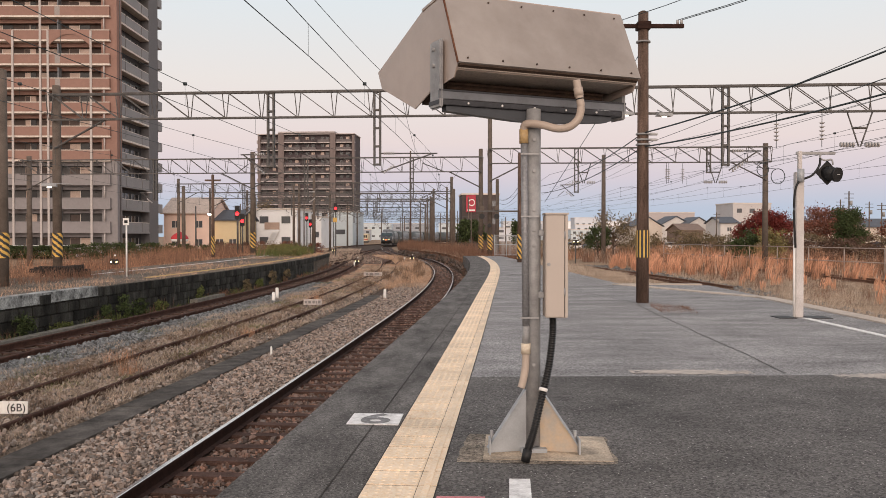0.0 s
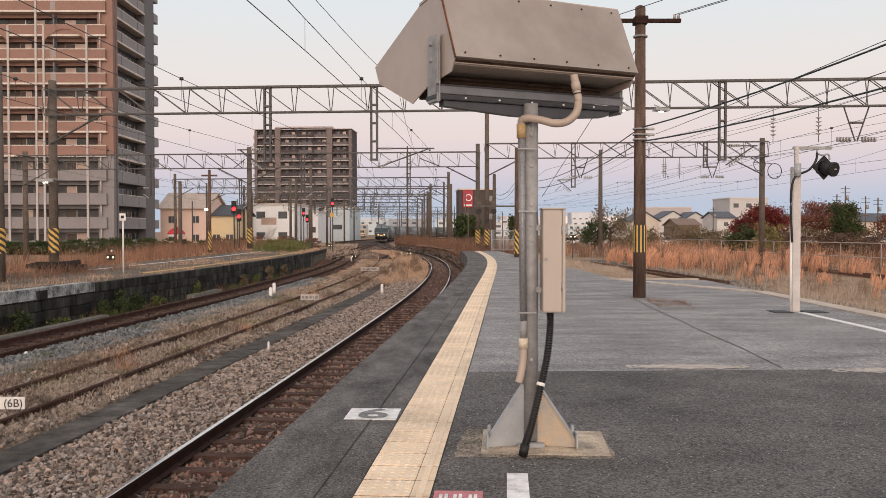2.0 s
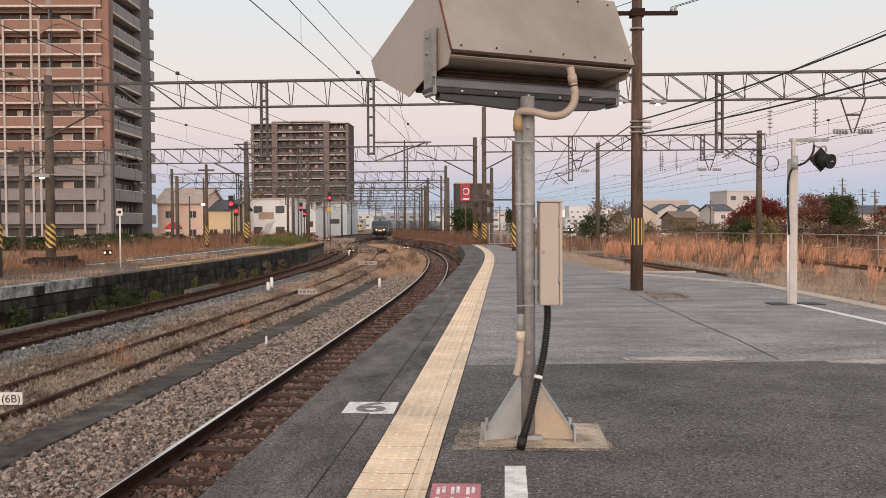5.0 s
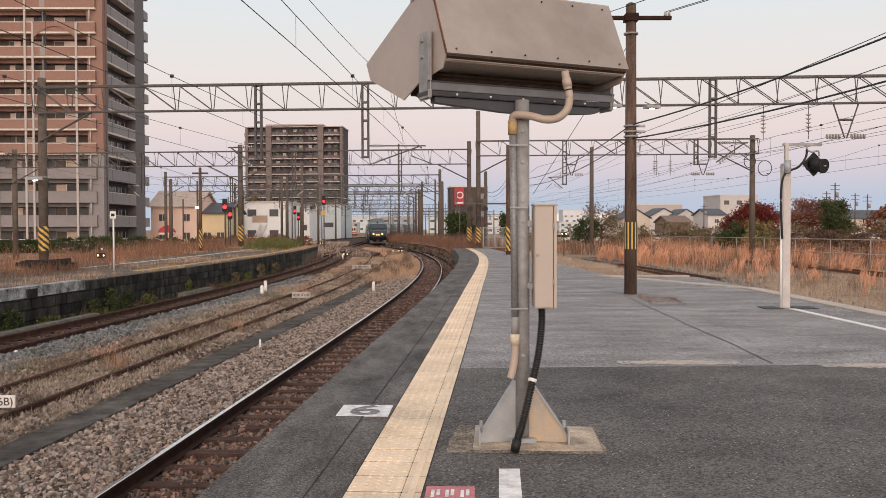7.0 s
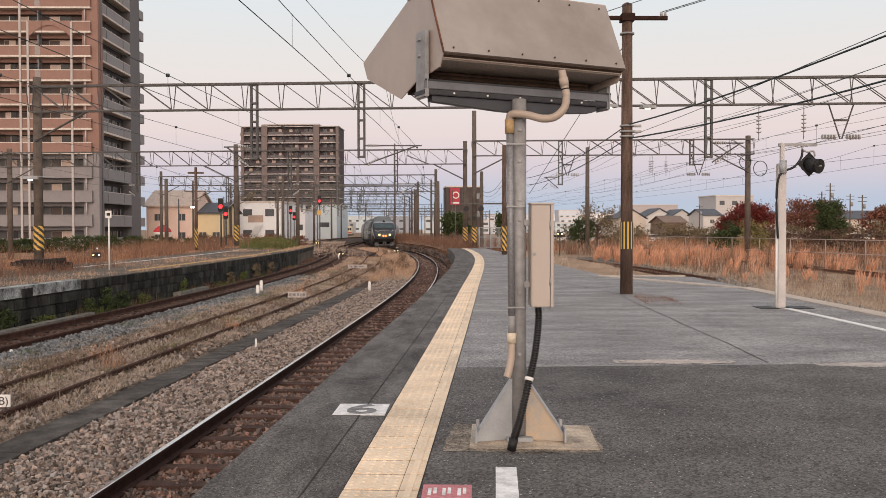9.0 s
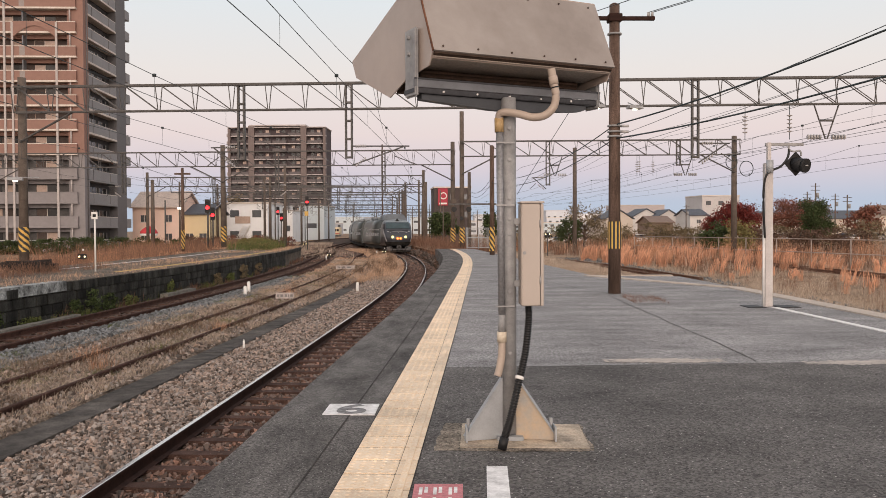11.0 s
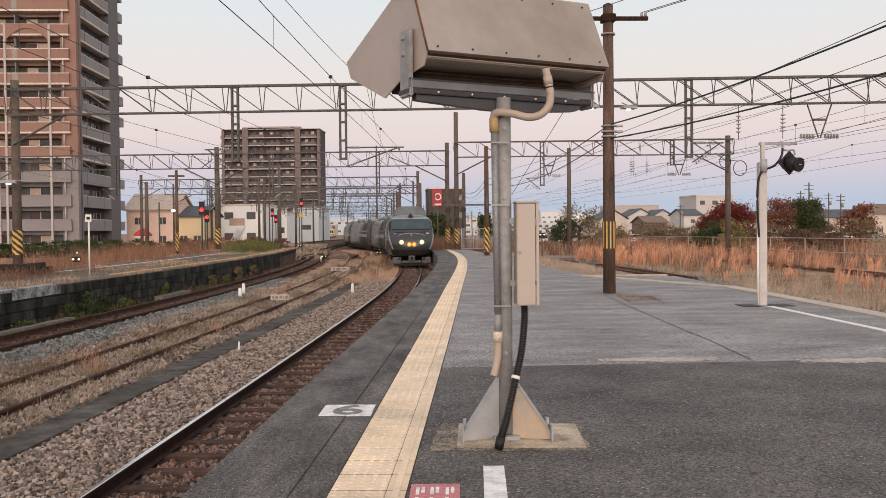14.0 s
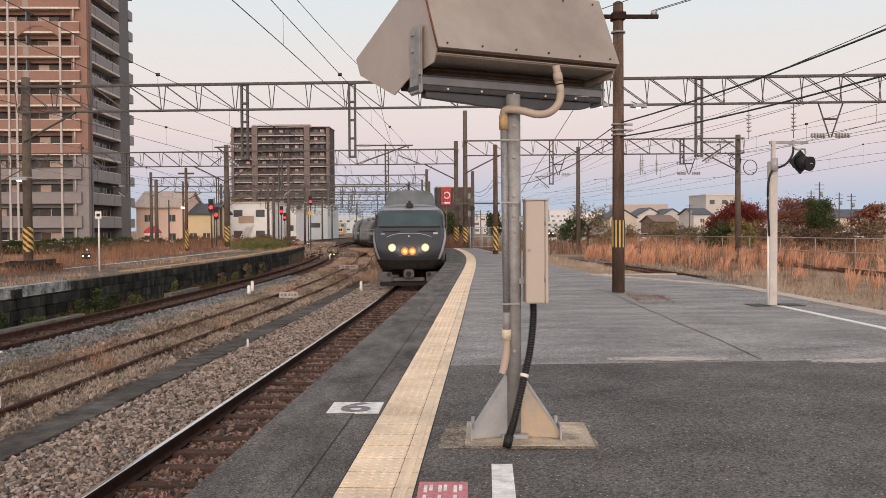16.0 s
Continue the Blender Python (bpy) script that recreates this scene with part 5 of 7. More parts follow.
def signal(x, y, z0, z, label, low=False):
    s = thing("dwarf_signal" if low else "signal_post", pose(x, y, z0), label, "railway signal", "signals")
    h = z - z0
    part("post", rod(bmnew(), (0, 0.1, 0), (0, 0.1, h + (0.1 if low else 0.5)), 0.04 if low else 0.07, 8), STEEL_DARK, s)
    if low:
        part("head", box(bmnew(), -0.22, 0.22, -0.05, 0.05, h - 0.13, h + 0.13, bevel=0.03), BLACK, s)
        for x_ in (-0.14, 0.14):
            part("lens", rod(bmnew(), (x_, -0.05, h), (x_, -0.07, h), 0.042, 12), DWARF_EMIT, s, "lit warm white lens")
        part("upper_lens", rod(bmnew(), (0.06, -0.05, h + 0.33), (0.06, -0.07, h + 0.33), 0.05, 12), mat("pale_lens", (0.7, 0.7, 0.7), 0.3, bump=0), s)
        return s
    bm = bmnew()
    prism(bm, [(-0.04, -0.55), (0.04, -0.55), (0.04, 0.55), (-0.04, 0.55)], -0.21, 0.21, pose(0, 0, h + 0.2))
    part("backboard", bm, BLACK, s)
    for k in range(3):
        zz = h + 0.5 - 0.33 * k
        on = (zz <= h + 0.2 and k == 1)
        part("lens", rod(bmnew(), (0, -0.05, zz - 0.1), (0, -0.07, zz - 0.1), 0.17, 14), RED_EMIT if on else BLACK, s, "lit red lens" if on else "")
        part("hood", tube(bmnew(), [(-0.13, -0.2, zz - 0.06), (-0.08, -0.2, zz + 0.02), (0.08, -0.2, zz + 0.02), (0.13, -0.2, zz - 0.06)], 0.02, 6), BLACK, s)
    return s


signal(-17.27, 74, -0.1, 3.20, "black railway signal showing red on a grey post")
signal(-18.21, 80, -0.1, 2.68, "black railway signal showing red beside a concrete post")
signal(-18.23, 118, -1.2, 3.74, "black railway signal showing red in the yard")
signal(-18.68, 124, -1.2, 2.99, "black railway signal showing red behind another one")
tall = signal(-13.15, 108, -1.2, 4.72, "tall railway signal showing a bright red light")
part("number_plate", box(bmnew(), -0.30, 0.16, -0.06, -0.03, 4.3, 4.85, bevel=0.01), YELLOW, tall, "small yellow plate")
for x, y, z0, z in ((-7.60, 78, -1.15, -0.82), (-3.03, 86, -1.15, -0.76), (-16.79, 45, -0.1, 0.08), (-13.93, 112, -1.15, -0.4)):
    signal(x, y, z0, z, "small black dwarf signal with two lit white lenses", low=True)
sg = signal(9.34, 62, -1.15, 1.00, "small black dwarf signal on a post by the reeds", low=True)


FADED_BOARD = mat("faded_board_paint", (0.50, 0.45, 0.43), 0.8, vary=0.25, scale=9, bump=0)


def board(x, y, z, w, h, text, bars, label):
    b = thing("track_board", pose(x, y, BED_Z), label, "sign board")
    zb = z - BED_Z
    part("panel", box(bmnew(), -w / 2, w / 2, -0.012, 0.012, zb, zb + h, bevel=0.004), WHITE if text else FADED_BOARD, b)
    for s in (-1, 1):
        part("leg", box(bmnew(), s * w * 0.35 - 0.015, s * w * 0.35 + 0.015, 0.0, 0.03, 0, zb + 0.02), STEEL_DARK, b)
    if text:
        cu = bpy.data.curves.new("lettering", "FONT")
        cu.body, cu.size, cu.extrude, cu.align_x = text, h * 0.92, 0.001, "RIGHT"
        cu.materials.append(BLACK)
        t = new("lettering", cu)
        t.parent = b
        t.matrix_basis = pose(w / 2 - 0.02, -0.014, zb + h * 0.2, 90)
    for x0, x1 in bars:
        part("print_bar", box(bmnew(), x0, x1, -0.016, -0.012, zb + h * 0.28, zb + h * 0.72), mat("faded_print", (0.22, 0.21, 0.21), 0.7, vary=0.3, scale=20, bump=0), b)


board(-5.86, 11.75, -0.975, 0.62, 0.165, "(6B)", ((-0.28, -0.15),), "white track board with black lettering in the grass")
board(-4.44, 30, -0.95, 0.62, 0.2, "", ((-0.27, -0.19), (-0.15, -0.05), (-0.01, 0.07), (0.1, 0.15), (0.18, 0.27)), "white track board with unreadable black print")
board(-4.13, 52, -0.95, 1.1, 0.22, "", ((-0.4, -0.3), (-0.2, 0.0), (0.1, 0.35)), "white track board with faded print")
for x, y, r, h in ((-6.35, 33, 0.1, 0.42), (-6.50, 34.5, 0.1, 0.5), (-2.31, 35, 0.09, 0.42), (-3.59, 18.4, 0.035, 0.22), (-8.28, 17.6, 0.06, 0.12), (-7.35, 73, 0.1, 0.4), (-3.84, 88, 0.1, 0.4)):
    p = thing("marker_post", pose(x, y, BED_Z - 0.02), "short white marker post beside the track", "marker post", "marker posts")
    r *= 0.65
    part("stub", rod(bmnew(), (0, 0, 0), (0, 0, h), r, 12, r * 0.95), WHITE, p)
    part("cap", rod(bmnew(), (0, 0, h), (0, 0, h + 0.03), r, 12, r * 0.4), WHITE, p)
sgn = thing("platform_sign", pose(-11.49, 32, -0.09), "thin white post with a small square sign", "sign")
part("post", rod(bmnew(), (0, 0, 0), (0, 0, 2.0), 0.03, 10), WHITE, sgn)
pl = part("plate", box(bmnew(), -0.11, 0.11, -0.05, -0.03, 1.88, 2.14, bevel=0.005), WHITE, sgn)
part("print_bar", box(bmnew(), -0.06, 0.06, -0.055, -0.05, 1.96, 2.06), BLACK, pl)
pile = thing("sleeper_pile", pose(-14.1, 32.6, -0.09, 0, 0, 12), "untidy pile of dark old timbers on the weeds", "timber pile")
for i in range(14):
    part("timber", box(bmnew(), -0.75 + random.uniform(-0.3, 0.3), 0.7 + random.uniform(-0.3, 0.3), -0.1, 0.1, 0, 0.14, pose(0, -0.5 + (i % 5) * 0.23, 0.12 * (i // 5), 0, random.uniform(-4, 4), random.uniform(-9, 9)), bevel=0.01), mat("blackened_timber", (0.028, 0.025, 0.024), 0.85, vary=0.5, scale=4, bump=0.3), pile)
for x, z in ((9.52, 6.55), (7.87, 6.6), (-18.03, 3.66)):
    l_ = thing("yard_lamp", pose(x, 38.0 if x > 0 else 40.4, z, 0, 0, 15), "lit white yard lamp hanging from the gantry", "lamp", "yard lamps")
    part("shade", prism(bmnew(), [(-0.2, 0.0), (0.2, 0.0), (0.12, 0.14), (-0.12, 0.14)], -0.32, 0.32), GALV, l_)
    part("tube", rod(bmnew(), (-0.1, 0, -0.02), (0.1, 0, -0.02), 0.035, 8), WHITE_EMIT, l_, "lit white tube")
    part("hanger", rod(bmnew(), (0, 0, 0.14), (0, 0.6, 0.35) if x > 0 else (0.95, 0.3, 0.14), 0.025, 6), GALV, l_)
gate = thing("mesh_gate", pose(3.55, 60.5, 0.0), "pale grey wire mesh gate at the platform end", "gate")
for x in (0, 0.8, 1.6):
    part("gate_post", rod(bmnew(), (x, 0, 0), (x, 0, 1.5), 0.035, 8), GALV_LIGHT, gate)
for z in (0.1, 0.8, 1.45):
    part("gate_rail", rod(bmnew(), (0, 0, z), (1.6, 0, z), 0.025, 8), GALV_LIGHT, gate)
for i in range(20):
    part("gate_bar", box(bmnew(), 0.04 + i * 0.08, 0.055 + i * 0.08, -0.008, 0.008, 0.1, 1.45), GALV_LIGHT, gate)
FENCE_M = mat("weathered_fence_pipe", (0.33, 0.28, 0.25), 0.7, vary=0.2, scale=3, bump=0)
fence = thing("pipe_fence", I4, "low pale pipe fence along the reed bed", "fence")
fa, fb = Vector((20.55, 82, -1.2)), Vector((26.65, 48, -1.2))
for i in range(10):
    p = fa.lerp(fb, i / 9)
    part("fence_post", rod(bmnew(), p, p + Vector((0, 0, 1.85)), 0.035, 8), FENCE_M, fence)
for z in (1.0, 1.85):
    part("fence_rail", rod(bmnew(), fa + Vector((0, 0, z)), fb + Vector((0, 0, z)), 0.03, 8), FENCE_M, fence)
lf = thing("pipe_fence", I4, "low brown pipe fence before the houses", "fence")
for i in range(16):
    x = -44 + i * 2.0
    part("fence_post", rod(bmnew(), (x, 100 - x * 0.1, -1.2), (x, 100 - x * 0.1, 0.0), 0.04, 6), STEEL_DARK, lf)
part("fence_rail", rod(bmnew(), (-44, 104.4, 0.0), (-14, 101.4, 0.0), 0.04, 6), STEEL_DARK, lf)
par = thing("parasol", pose(-33.46, 112, -1.2), "red and white awning by the peach house", "awning")
part("pole", rod(bmnew(), (0, 0, 0), (0, 0, 3.0), 0.04, 6), STEEL_DARK, par)
part("canopy", tube(bmnew(), [(0, 0, 2.2 + 0.16 * i) for i in range(7)], [1.1, 1.08, 1.0, 0.86, 0.66, 0.4, 0.1], 16), mat("red_canvas", (0.55, 0.05, 0.06), 0.7, vary=0.1, bump=0), par)
part("white_trim", rod(bmnew(), (0, 0, 1.9), (0, 0, 2.19), 1.0, 16, 1.11), WHITE, par)

CAR_COLS = [mat("car_paint_" + n, c, 0.3, vary=0.04, scale=1, bump=0) for n, c in (("white", (0.7, 0.7, 0.7)), ("silver", (0.42, 0.43, 0.45)), ("dark", (0.05, 0.05, 0.06)), ("blue", (0.10, 0.16, 0.26)))]


def car(x, y, turn, paint, label):
    c = thing("parked_car", pose(x, y, -1.2, 0, 0, turn), label, "car", "parked cars")
    body = [(-2.0, 0.3), (2.0, 0.3), (2.05, 0.7), (1.85, 0.9), (0.9, 0.98), (-1.9, 1.0), (-2.05, 0.7)]
    part("body", prism(bmnew(), body, -0.82, 0.82, pose(0, 0, 0, 0, 0, 90)), paint, c)
    part("cabin", prism(bmnew(), [(-1.8, 0.98), (0.95, 0.97), (0.35, 1.48), (-1.5, 1.5)], -0.74, 0.74, pose(0, 0, 0, 0, 0, 90)), GLASS_DARK, c)
    part("roof", prism(bmnew(), [(-1.5, 1.47), (0.3, 1.46), (0.2, 1.53), (-1.4, 1.54)], -0.7, 0.7, pose(0, 0, 0, 0, 0, 90)), paint, c)
    for dx in (-1.25, 1.25):
        for s in (-1, 1):
            part("wheel", rod(bmnew(), (dx, s * 0.7, 0.3), (dx, s * 0.84, 0.3), 0.3, 14), BLACK, c)


for i, px_ in enumerate((1128, 1150, 1183, 1210, 1238, 1262, 1425, 1448, 1478, 1552, 1580, 1610, 1010, 1040, 1068)):
    y = 150 + (i * 37 % 23)
    car((px_ - 784) / 1560 * y, y, (i * 53) % 40 - 20, CAR_COLS[(i * 3) % 4 if i % 2 else i % 2], "parked car beyond the reed bed")
for px_ in (15, 60, 100):
    car((px_ - 784) / 1560 * 100, 100, 5, CAR_COLS[0], "white parked car under the apartment block")

# ---- ballast stones, grass, reeds ----
rng = np.random.default_rng(7)
BLOCK_V = np.array([(x, y, z) for z in (-1, 1) for y in (-1, 1) for x in (-1, 1)]) * 0.62
BLOCK_F = np.array([(0, 2, 3), (0, 3, 1), (4, 5, 7), (4, 7, 6), (0, 1, 5), (0, 5, 4), (2, 6, 7), (2, 7, 3), (0, 4, 6), (0, 6, 2), (1, 3, 7), (1, 7, 5)])
ROCK_V = np.array([(1, 0, 0), (-1, 0, 0), (0, 1, 0), (0, -1, 0), (0, 0, 1), (0, 0, -1)]) * 1.12
ROCK_F = np.array([(0, 2, 4), (2, 1, 4), (1, 3, 4), (3, 0, 4), (2, 0, 5), (1, 2, 5), (3, 1, 5), (0, 3, 5)])


def place_on(off, y):
    x = np.interp(y, _gy, _gx)
    s = np.interp(y, _gy, _gs)
    n = np.hypot(1, s)
    return x + off / n, y - off * s / n


def big_mesh(name, v, f, material, label, category):
    me = bpy.data.meshes.new(name)
    k = f.shape[1]
    me.vertices.add(len(v)), me.loops.add(f.size), me.polygons.add(len(f))
    me.vertices.foreach_set("co", v.astype(np.float32).ravel())
    me.loops.foreach_set("vertex_index", f.astype(np.int32).ravel())
    me.polygons.foreach_set("loop_start", np.arange(0, f.size, k, dtype=np.int32))
    me.update(calc_edges=True)
    me.validate()
    me.shade_flat()
    me.materials.append(material)
    return tagged(new(name, me), label, category, kind="stuff")


def stones(name, o0, o1, y0, y1, n, size, z, material, label, blocks=False):
    shape, faces = (BLOCK_V, BLOCK_F) if blocks else (ROCK_V, ROCK_F)
    k = len(shape)
    u = rng.random(n) ** 1.7
    y = y0 + (y1 - y0) * u
    off = rng.uniform(o0, o1, n)
    x, yy = place_on(off, y)
    r = size * rng.uniform(0.6, 1.25, n) * (1 + 0.5 * u)
    v = (shape[None] + rng.uniform(-0.42, 0.42, (n, k, 3))) * rng.uniform(0.65, 1.35, (n, 1, 3)) * r[:, None, None]
    for i, j in ((0, 2), (0, 1), (1, 2)):
        a = rng.uniform(0, 6.28, n)
        c, s = np.cos(a)[:, None], np.sin(a)[:, None]
        v[..., i], v[..., j] = v[..., i] * c - v[..., j] * s, v[..., i] * s + v[..., j] * c
    v += np.stack([x, yy, z + rng.uniform(-0.02, 0.03, n)], -1)[:, None]
    f = faces[None] + (np.arange(n) * k)[:, None, None]
    big_mesh(name, v.reshape(-1, 3), f.reshape(-1, 3), material, label, "ballast")


stones("ballast", -2.15, -0.66, 5.5, 46, 52000, 0.0265, BED_Z + 0.015, ROCK, "brown and grey crushed ballast stones beside the rail", True)
stones("ballast", -0.5, 0.5, 6, 60, 15000, 0.029, BED_Z - 0.026, ROCK_RUST, "rusty ballast stones between the rails", True)
stones("ballast", 0.62, 1.46, 6, 60, 11000, 0.029, BED_Z - 0.024, ROCK_RUST, "rusty ballast stones under the platform edge", True)
stones("ballast", -2.15, -0.66, -9, 5.6, 4500, 0.042, BED_Z + 0.015, ROCK, "brown and grey crushed ballast stones behind the viewer")
stones("ballast", -0.5, 0.5, -9, 6.1, 2500, 0.042, BED_Z - 0.028, ROCK_RUST, "rusty ballast stones between the rails behind the viewer")
stones("ballast", -6.75, -5.6, 12, 46, 16000, 0.036, BED_Z + 0.05, ROCK_GREY, "grey ballast stones beside the rusty track")
stones("ballast", 1.45, 2.1, 60, 130, 900, 0.14, -0.72, ROCK_DARK, "rough brown stones along the old platform edge")
stones("ballast", 1.3, 1.8, 55, 130, 900, 0.14, -0.95, ROCK_DARK, "rough brown stones along the old platform edge")
stones("ballast", -8.9, -6.8, 12, 70, 12000, 0.032, BED_Z - 0.02, ROCK_DARK, "rusty ballast stones in the platform track")
stones("ballast", -13, 1.4, 55, 150, 9000, 0.06, BED_Z - 0.03, ROCK_RUST, "brown stones over the far yard")
stones("ballast", -5.4, -2.7, 8, 60, 9000, 0.028, -1.045, ROCK, "rusty stones among the dry grass")


def blades(name, x, y, z, h, w, material, label, lean=0.35, category="grass"):
    n = len(x)
    a, b = rng.uniform(0, 6.28, n), rng.uniform(0, 6.28, n)
    l = rng.uniform(0.05, lean, n) * h
    cx_, cy_ = np.cos(a) * w / 2, np.sin(a) * w / 2
    dx, dy = np.cos(b) * l, np.sin(b) * l
    v = np.stack([np.stack([x - cx_, y - cy_, z], -1), np.stack([x + cx_, y + cy_, z], -1),
                  np.stack([x + dx * 0.4 + cx_ * 0.8, y + dy * 0.4 + cy_ * 0.8, z + h * 0.6], -1), np.stack([x + dx * 0.4 - cx_ * 0.8, y + dy * 0.4 - cy_ * 0.8, z + h * 0.6], -1),
                  np.stack([x + dx + cx_ * 0.25, y + dy + cy_ * 0.25, z + h], -1), np.stack([x + dx - cx_ * 0.25, y + dy - cy_ * 0.25, z + h], -1)], 1)
    f = np.array([(0, 1, 2, 3), (3, 2, 4, 5)])[None] + (np.arange(n) * 6)[:, None, None]
    big_mesh(name, v.reshape(-1, 3), f.reshape(-1, 4), material, label, category)


def clumped(n, o0, o1, y0, y1, clumps, spread, power=1.4):
    """Tufts: blades gathered round random centres."""
    cy_ = y0 + (y1 - y0) * rng.random(clumps) ** power
    co = rng.uniform(o0, o1, clumps)
    i = rng.integers(0, clumps, n)
    global TALL
    TALL = rng.uniform(0.5, 1.15, clumps)[i]
    return np.clip(co[i] + rng.normal(0, spread, n), o0, o1), cy_[i] + rng.normal(0, spread * 1.6, n)


def grass(name, n, o0, o1, y0, y1, clumps, spread, z, h0, h1, w, material, label, lean=0.6, power=1.4):
    off, y = clumped(n, o0, o1, y0, y1, clumps, spread, power)
    x, yy = place_on(off, y)
    blades(name, x, yy, np.full(n, z), rng.uniform(h0, h1, n) * TALL, w * (0.7 + y / 40), material, label, lean)


STRAW = mat("pale_straw", (0.50, 0.405, 0.325), 0.9, vary=0.2, scale=0.8, bump=0, rand=0.35)
BROWN_WEED = mat("brown_weed", (0.17, 0.115, 0.08), 0.9, vary=0.3, scale=0.8, bump=0, rand=0.4)
RED_WEED = mat("brown_red_weed", (0.20, 0.115, 0.08), 0.9, vary=0.3, scale=0.5, bump=0, rand=0.4)
ORANGE_REED = mat("orange_reed", (0.50, 0.275, 0.17), 0.9, vary=0.25, scale=0.4, bump=0, rand=0.35)
# between the tracks
# litter colour includes the shade between stones and stalks
litter = part("grass_litter", sweep(bmnew(), [(-6.1, -1.12), (-5.8, -1.06), (-2.75, -1.06), (-2.68, -1.12)], steps(4, 40, 3)), mat("straw_litter_with_gap_shade", (0.085, 0.062, 0.048), 0.95, vary=0.5, scale=1.6, grain=14, bump=0.9, cell=26, tint=(0.20, 0.155, 0.12)))
tagged(litter, "matted dead grass over the disused track", "ground litter", kind="structure")
LZ = -1.065
grass("dry_grass", 34000, -6.0, -2.75, 9, 72, 380, 0.19, LZ, 0.04, 0.15, 0.0055, GRASS, "straw-coloured dry grass over the disused track", 1.4)
grass("dry_grass", 34000, -6.0, -2.75, 9, 72, 260, 0.19, LZ, 0.03, 0.13, 0.0055, STRAW, "pale matted straw between the tracks", 1.8)
grass("dry_grass", 6000, -5.0, -3.0, 10, 60, 60, 0.14, LZ, 0.10, 0.4, 0.004, BROWN_WEED, "brown withered weeds in the disused track", 0.9)
grass("dry_grass", 420, -4.9, -3.3, 14, 34, 4, 0.12, LZ, 0.2, 0.5, 0.004, ORANGE_REED, "orange withered tuft by the rusty rail", 0.6)
grass("green_weeds", 8000, -6.4, -3.2, 9, 50, 46, 0.2, LZ, 0.04, 0.13, 0.005, WEED, "low green weeds among the stones", 1.4)
TAN = mat("tan_withered_grass", (0.52, 0.345, 0.235), 0.9, vary=0.25, scale=0.8, bump=0, rand=0.4)
TAN_LITTER = mat("tan_litter", (0.20, 0.128, 0.088), 0.95, vary=0.45, scale=1.2, grain=12, bump=0.8, cell=20, tint=(0.36, 0.238, 0.165))
far_litter = part("grass_litter", sweep(bmnew(), [(-6.1, -1.12), (-5.8, -1.06), (-3.4, -1.06), (-3.3, -1.12)], steps(40.02, 74, 3)), TAN_LITTER)
tagged(far_litter, "matted tan grass over the disused track", "ground litter", kind="structure")
grass("dry_grass", 14000, -6.0, -2.75, 34, 76, 260, 0.24, -1.065, 0.03, 0.12, 0.005, TAN, "tan withered grass over the disused track", 1.3, 1.0)
mat_tan = part("grass_litter", sweep(bmnew(), [(-3.28, -1.16), (-3.2, -1.105), (-0.9, -1.105), (-0.7, -1.16)], steps(43, 118, 3)), TAN_LITTER)
tagged(mat_tan, "matted tan grass between the tracks", "ground litter", kind="structure")
grass("dry_grass", 22000, -3.3, -0.8, 42, 112, 420, 0.35, BED_Z + 0.015, 0.05, 0.30, 0.005, TAN, "tan withered grass between the tracks further out", 1.2, 1.3)
grass("dry_grass", 12000, -3.3, -0.8, 42, 112, 240, 0.3, BED_Z + 0.015, 0.05, 0.25, 0.005, STRAW, "pale straw between the tracks further out", 1.3, 1.3)
grass("brown_weeds", 1500, -2.9, -1.2, 44, 90, 26, 0.15, BED_Z + 0.015, 0.3, 0.8, 0.004, BROWN_WEED, "thin brown stalks between the tracks", 0.5, 1.0)
grass("dry_grass", 9000, -14, -4.5, 78, 170, 220, 0.6, BED_Z - 0.05, 0.1, 0.5, 0.006, STRAW, "pale grass over the far yard", 0.9, 1.0)
grass("dry_grass", 7000, -20, -11.5, 76, 150, 140, 0.6, -1.2, 0.3, 1.1, 0.006, RED_WEED, "brown weeds over the far yard", 0.6, 1.0)
# opposite platform
grass("green_weeds", 1600, -9.02, -8.72, 14, 60, 30, 0.25, BED_Z - 0.05, 0.08, 0.35, 0.008, WEED, "green weeds along the foot of the stone face", 0.7)
grass("dry_grass", 1400, -9.02, -8.72, 18, 74, 26, 0.2, BED_Z - 0.05, 0.12, 0.45, 0.006, RED_WEED, "withered weeds along the foot of the stone face", 0.6)
grass("dry_grass", 4500, -9.9, -9.1, 14, 76, 90, 0.25, -0.1, 0.05, 0.24, 0.004, TAN, "dry grass along the edge of the opposite platform", 1.2)
grass("dry_grass", 4500, -15.5, -10.0, 16, 76, 70, 0.35, -0.1, 0.06, 0.24, 0.005, TAN, "dry grass on the opposite platform", 1.0)
grass("brown_weeds", 2500, -14.2, -11.6, 22, 36, 30, 0.4, -0.1, 0.15, 0.5, 0.006, RED_WEED, "brown withered weeds on the opposite platform", 0.7, 1.0)
grass("reeds", 12000, -26, -15.2, 44, 105, 400, 0.5, -1.2, 0.7, 1.9, 0.007, RED_WEED, "russet reeds behind the opposite platform", 0.4, 1.0)
grass("reeds", 6000, -26, -15.2, 44, 105, 200, 0.5, -1.2, 0.7, 1.7, 0.007, ORANGE_REED, "orange reeds behind the opposite platform", 0.4, 1.0)
grass("brown_weeds", 9000, -22, -11.8, 88, 125, 200, 0.6, -1.2, 0.8, 1.9, 0.006, RED_WEED, "brown withered weeds before the depot", 0.5, 1.0)
grass("dry_grass", 4000, -20, -11.5, 80, 110, 120, 0.6, -1.2, 0.3, 1.0, 0.006, TAN, "tan grass before the depot", 0.8, 1.0)
